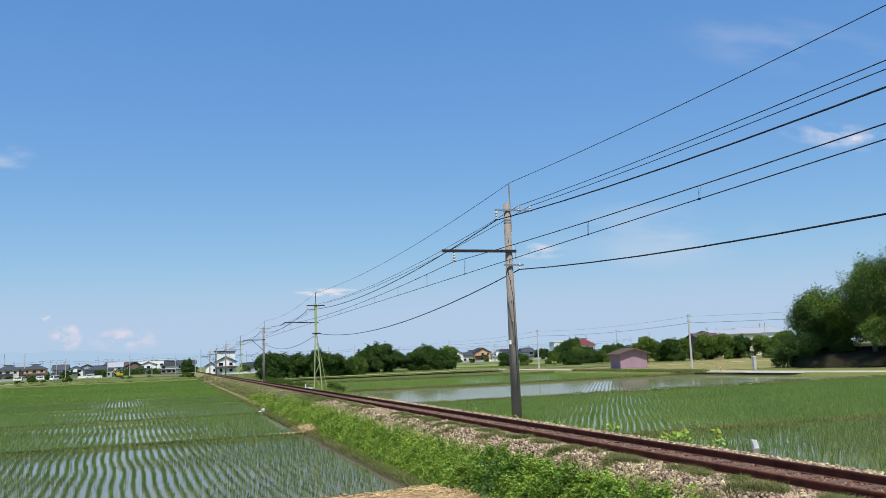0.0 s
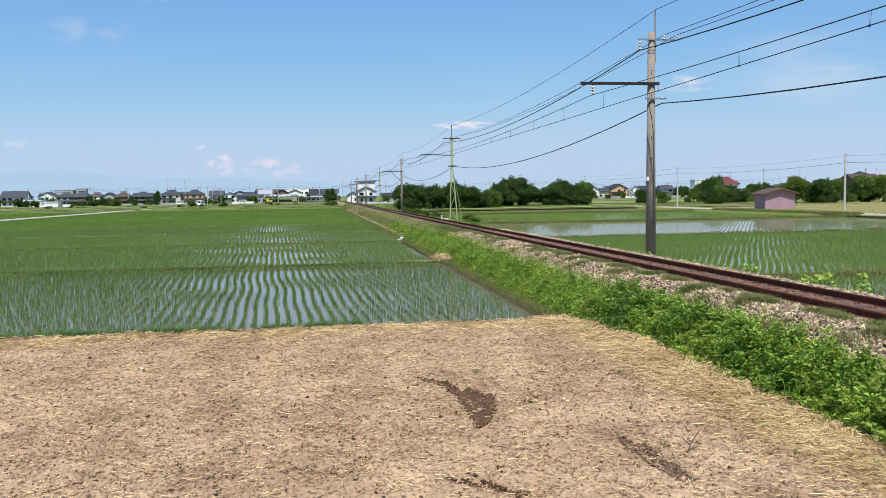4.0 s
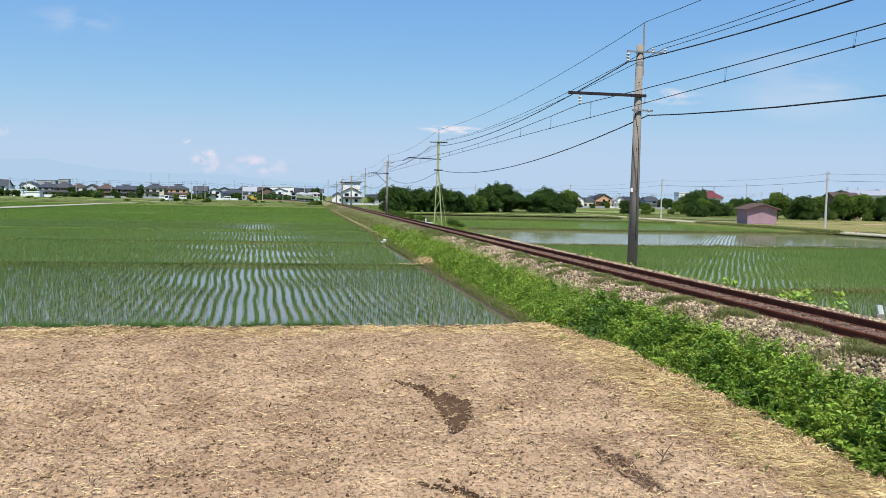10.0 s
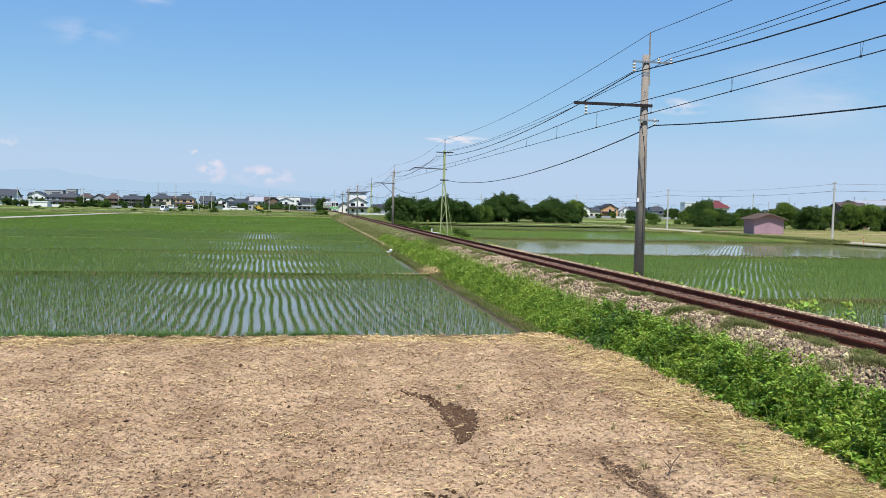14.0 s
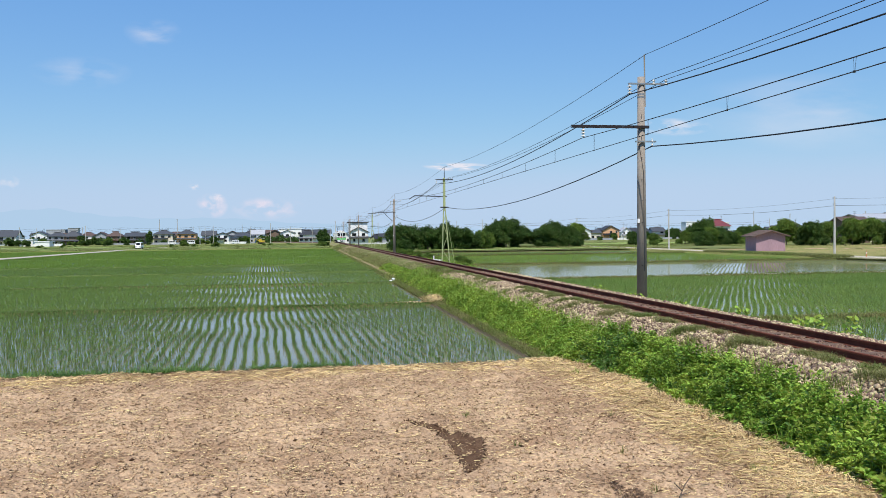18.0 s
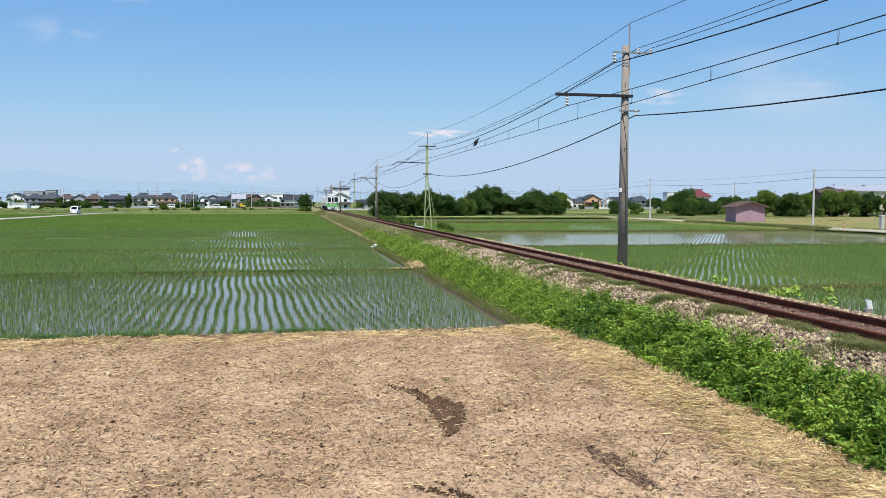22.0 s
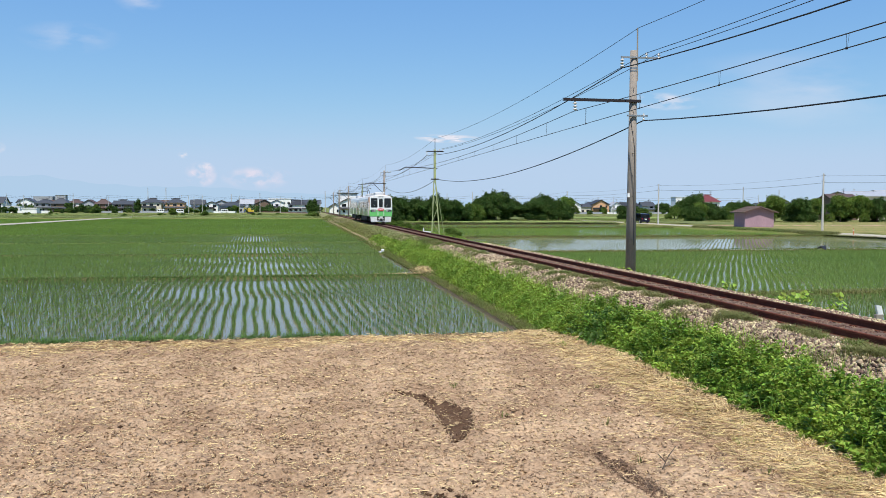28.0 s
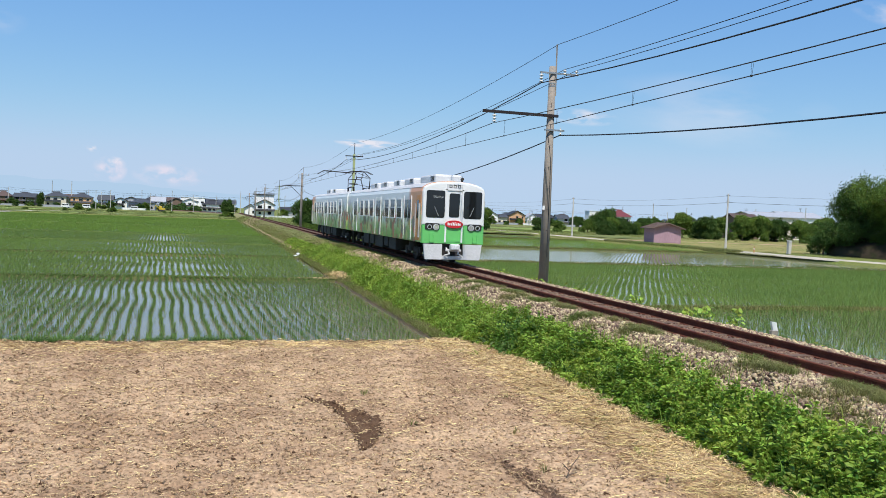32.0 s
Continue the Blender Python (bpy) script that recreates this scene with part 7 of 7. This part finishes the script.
# ---- street poles and their lines ----
def street_pole(h, label="slim pale concrete utility pole"):
    p = empty("utility_pole", pose(0, 0, 0), label, "pole", "utility poles")
    bm = bmesh.new()
    tube(bm, (0, 0, -0.3), (0, 0, h), 0.17, 0.1, 12)
    part("shaft", bm, "pale_concrete", p)
    for z, w in ((h - 0.25, 0.3), (h - 1.05, 0.25)):
        bm = bmesh.new()
        box(bm, -w, -0.05, z, w, 0.05, z + 0.08)
        part("crossarm", bm, "steel", p)
    return p


sp = street_pole(8.1)
sp.matrix_basis = pose(68.75, 98.0, -0.1)
copy_thing(sp, pose(67.4, 145.5, -0.15))
copy_thing(sp, pose(79.5, 235, 0.2))
copy_thing(sp, pose(96, 50, 0.2))
for dx, z, rr in ((0, 8.0, 0.012), (0.25, 7.1, 0.022)):
    wire_run("street_wire", [(96 + dx, 50, z), (68.75 + dx, 98.0, z - 0.3), (67.4 + dx, 145.5, z - 0.35), (79.5 + dx, 235, z), (86 + dx, 330, z)], 0.45, rr, "cable", "dark street wire strung between utility poles")
dark_pole = street_pole(9.0, "tall thin weathered utility pole in the town")
dark_pole.matrix_basis = pose(-101.5, 395, 0.2)
r = np.random.default_rng(97)
for x, y, s in ((-138, 420, 1), (-121, 390, 0.9), (-87.5, 400, 0.9), (-82, 470, 1.5), (-72.5, 470, 1.5), (-47.6, 370, 0.9), (-45.6, 372, 0.85), (-43, 380, 0.95), (-28, 400, 0.9), (-19, 410, 1.1), (-9, 400, 0.9), (1.2, 380, 0.9), (8.0, 320, 0.7), (18, 380, 1.2), (22, 420, 1.2), (60, 330, 1.0), (75, 350, 1.1), (98, 360, 1.0), (148.5, 370, 0.95), (160, 420, 1.0), (172, 410, 1.1), (182, 350, 1.0), (200, 330, 1.0), (178, 280, 1.1), (187, 250, 1.1), (150, 180, 1.0), (140, 240, 1.1), (-60, 440, 1.0), (-35, 440, 1.1), (-112, 430, 1.0), (-150, 410, 1.1), (12.5, 400, 1.2), (30, 360, 1.0), (45, 340, 0.9)):
    copy_thing(dark_pole, pose(x, y, 0.2, 0, 0, r.uniform(0, 90)) @ Matrix.Diagonal((s, s, s, 1)))
for z in (7.6, 8.4):
    wire_run("town_wire", [(-138, 420, z), (-101.5, 395, z), (-87.5, 400, z), (-45.6, 372, z), (-28, 400, z), (-9, 400, z), (12.5, 400, z), (45, 340, z), (75, 350, z), (98, 360, z), (148.5, 370, z), (182, 350, z), (200, 330, z)], 0.8, 0.03, "cable", "dark wires strung across the town")

# ---- parked cars and a yellow digger at the edge of the town ----
for x, y, a in ((-58, 372, 80), (-50, 372, 95), (-31, 372, 90)):
    copy_thing(white_van, pose(x, y, 0.3, 0, 0, a))
digger = empty("digger", pose(-21.5, 372, 0.3), "small parked yellow excavator", "excavator")
M["yellow"] = mat("yellow_paint", (0.6, 0.42, 0.04), None, 2, 0.5)
for nm, bm, mt in (("cab", box(bmesh.new(), -0.9, -0.8, 0.7, 0.3, 0.8, 2.3, 0.1), "yellow"), ("engine_cover", box(bmesh.new(), 0.3, -0.9, 0.7, 1.6, 0.9, 1.5, 0.1), "yellow"), ("track", box(bmesh.new(), -1.4, -1.0, 0, 1.4, -0.6, 0.6, 0.2), "rubber"), ("track", box(bmesh.new(), -1.4, 0.6, 0, 1.4, 1.0, 0.6, 0.2), "rubber"), ("boom", bar(bar(bmesh.new(), (-0.8, 0, 1.2), (-2.4, 0, 2.6), 0.25, 0.25), (-2.4, 0, 2.6), (-3.2, 0, 1.0), 0.2, 0.2), "yellow")):
    part(nm, bm, mt, digger)
# guard rail where the road crosses the line
rail_ = empty("guard_rail", pose(14.5, 262, 0.3), "low white roadside guard rail near the crossing", "guard rail")
for i in range(10):
    bm = bmesh.new()
    box(bm, i * 2.0, -0.05, 0, i * 2.0 + 0.1, 0.05, 0.8)
    part("post", bm, "white", rail_)
for z in (0.45, 0.7):
    bm = bmesh.new()
    box(bm, 0, -0.09, z, 18.2, -0.05, z + 0.16)
    part("beam", bm, "white", rail_)

# ---- far hills, the haze put into their glow colour, and fair-weather clouds ----
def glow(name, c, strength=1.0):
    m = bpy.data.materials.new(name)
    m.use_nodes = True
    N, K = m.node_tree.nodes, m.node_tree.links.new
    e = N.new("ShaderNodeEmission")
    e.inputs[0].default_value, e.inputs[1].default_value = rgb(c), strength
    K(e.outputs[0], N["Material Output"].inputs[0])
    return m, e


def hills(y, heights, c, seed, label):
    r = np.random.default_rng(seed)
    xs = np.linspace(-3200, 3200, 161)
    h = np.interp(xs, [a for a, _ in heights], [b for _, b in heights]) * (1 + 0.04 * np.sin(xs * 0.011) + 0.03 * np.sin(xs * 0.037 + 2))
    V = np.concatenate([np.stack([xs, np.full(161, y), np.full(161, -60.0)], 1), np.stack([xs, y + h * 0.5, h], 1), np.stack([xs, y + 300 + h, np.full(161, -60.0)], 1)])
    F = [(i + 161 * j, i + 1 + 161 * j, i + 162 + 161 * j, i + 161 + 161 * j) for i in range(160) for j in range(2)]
    # pale blue emission paints the distance haze; sunlight has no part in it
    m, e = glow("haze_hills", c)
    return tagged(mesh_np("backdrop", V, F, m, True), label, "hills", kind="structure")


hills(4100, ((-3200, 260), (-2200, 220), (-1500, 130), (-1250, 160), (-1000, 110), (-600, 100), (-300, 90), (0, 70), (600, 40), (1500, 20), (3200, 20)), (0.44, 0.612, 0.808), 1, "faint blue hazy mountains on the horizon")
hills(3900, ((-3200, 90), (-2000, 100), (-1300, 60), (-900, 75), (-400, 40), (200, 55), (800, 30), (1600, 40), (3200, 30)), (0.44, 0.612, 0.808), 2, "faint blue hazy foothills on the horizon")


def cloud(x, y, z, w, h, dense, seed, c=(0.80, 0.80, 0.88), stretch=2.0):
    """A thin far cloud: a curved sheet, open where its noise is thin."""
    xs, zs = np.linspace(-w / 2, w / 2, 13), np.linspace(-h / 2, h / 2, 7)
    V = [(x + a, y + 40 * math.cos(a / w * 3), z + b) for b in zs for a in xs]
    F = [(i + 13 * j, i + 1 + 13 * j, i + 14 + 13 * j, i + 13 + 13 * j) for j in range(6) for i in range(12)]
    m, e = glow("cloud", c)
    N, K = m.node_tree.nodes, m.node_tree.links.new
    tc, mp, no = N.new("ShaderNodeTexCoord"), N.new("ShaderNodeMapping"), N.new("ShaderNodeTexNoise")
    K(tc.outputs["Object"], mp.inputs[0])
    mp.inputs["Location"].default_value = (seed * 7.3, 0, seed * 3.1)
    mp.inputs["Scale"].default_value = (1 / (h * stretch), 0.0, 1 / h)
    no.inputs["Scale"].default_value, no.inputs["Detail"].default_value = 2.2, 6
    K(mp.outputs[0], no.inputs[0])
    g = N.new("ShaderNodeTexGradient")
    g.gradient_type = "SPHERICAL"
    m2 = N.new("ShaderNodeMapping")
    m2.inputs["Location"].default_value = (-1, 0, -1)
    m2.inputs["Scale"].default_value = (2, 0, 2)
    K(tc.outputs["Generated"], m2.inputs[0]), K(m2.outputs[0], g.inputs[0])
    a, b = N.new("ShaderNodeMapRange"), N.new("ShaderNodeMath")
    a.inputs["From Min"].default_value, a.inputs["From Max"].default_value = 0.42, 0.7
    K(no.outputs[0], a.inputs[0])
    b.operation = "MULTIPLY"
    K(a.outputs[0], b.inputs[0]), K(g.outputs[0], b.inputs[1])
    d = N.new("ShaderNodeMath")
    d.operation, d.use_clamp = "MULTIPLY", True
    d.inputs[1].default_value = dense
    K(b.outputs[0], d.inputs[0])
    tr, mx = N.new("ShaderNodeBsdfTransparent"), N.new("ShaderNodeMixShader")
    K(d.outputs[0], mx.inputs[0]), K(tr.outputs[0], mx.inputs[1]), K(e.outputs[0], mx.inputs[2]), K(mx.outputs[0], N["Material Output"].inputs[0])
    ob = tagged(mesh_np("cloud", V, F, m, True), "small thin white fair-weather cloud", "cloud", kind="structure")
    ob.visible_shadow = False


cloud(-425, 3700, 145, 150, 120, 2.6, 3, (0.74, 0.73, 0.86), stretch=1.2)
cloud(-405, 3700, 178, 70, 46, 2.2, 4, (0.8, 0.79, 0.88), stretch=1.3)
cloud(-180, 3700, 132, 330, 110, 2.2, 5, (0.74, 0.73, 0.86), stretch=1.6)
cloud(678, 3700, 321, 330, 44, 3.2, 7, stretch=5.0)
cloud(1748, 3700, 519, 415, 94, 1.80, 9, stretch=3.0)
cloud(-1265, 3700, 247, 109, 63, 1.00, 11, stretch=2.0)
cloud(-500, 3700, 229, 50, 34, 1.2, 13, stretch=1.2)
cloud(2932, 2775, 916, 935, 137, 1.30, 15, stretch=3.0)
cloud(-959, 3700, 723, 433, 153, 0.50, 19, stretch=3.0)
cloud(-662, 3700, 901, 252, 141, 0.60, 21, stretch=3.0)
cloud(2527, 3700, 601, 1578, 415, 0.60, 23, stretch=4.0)
cloud(2573, 2775, 1320, 1363, 308, 0.35, 25, stretch=4.0)
motions()
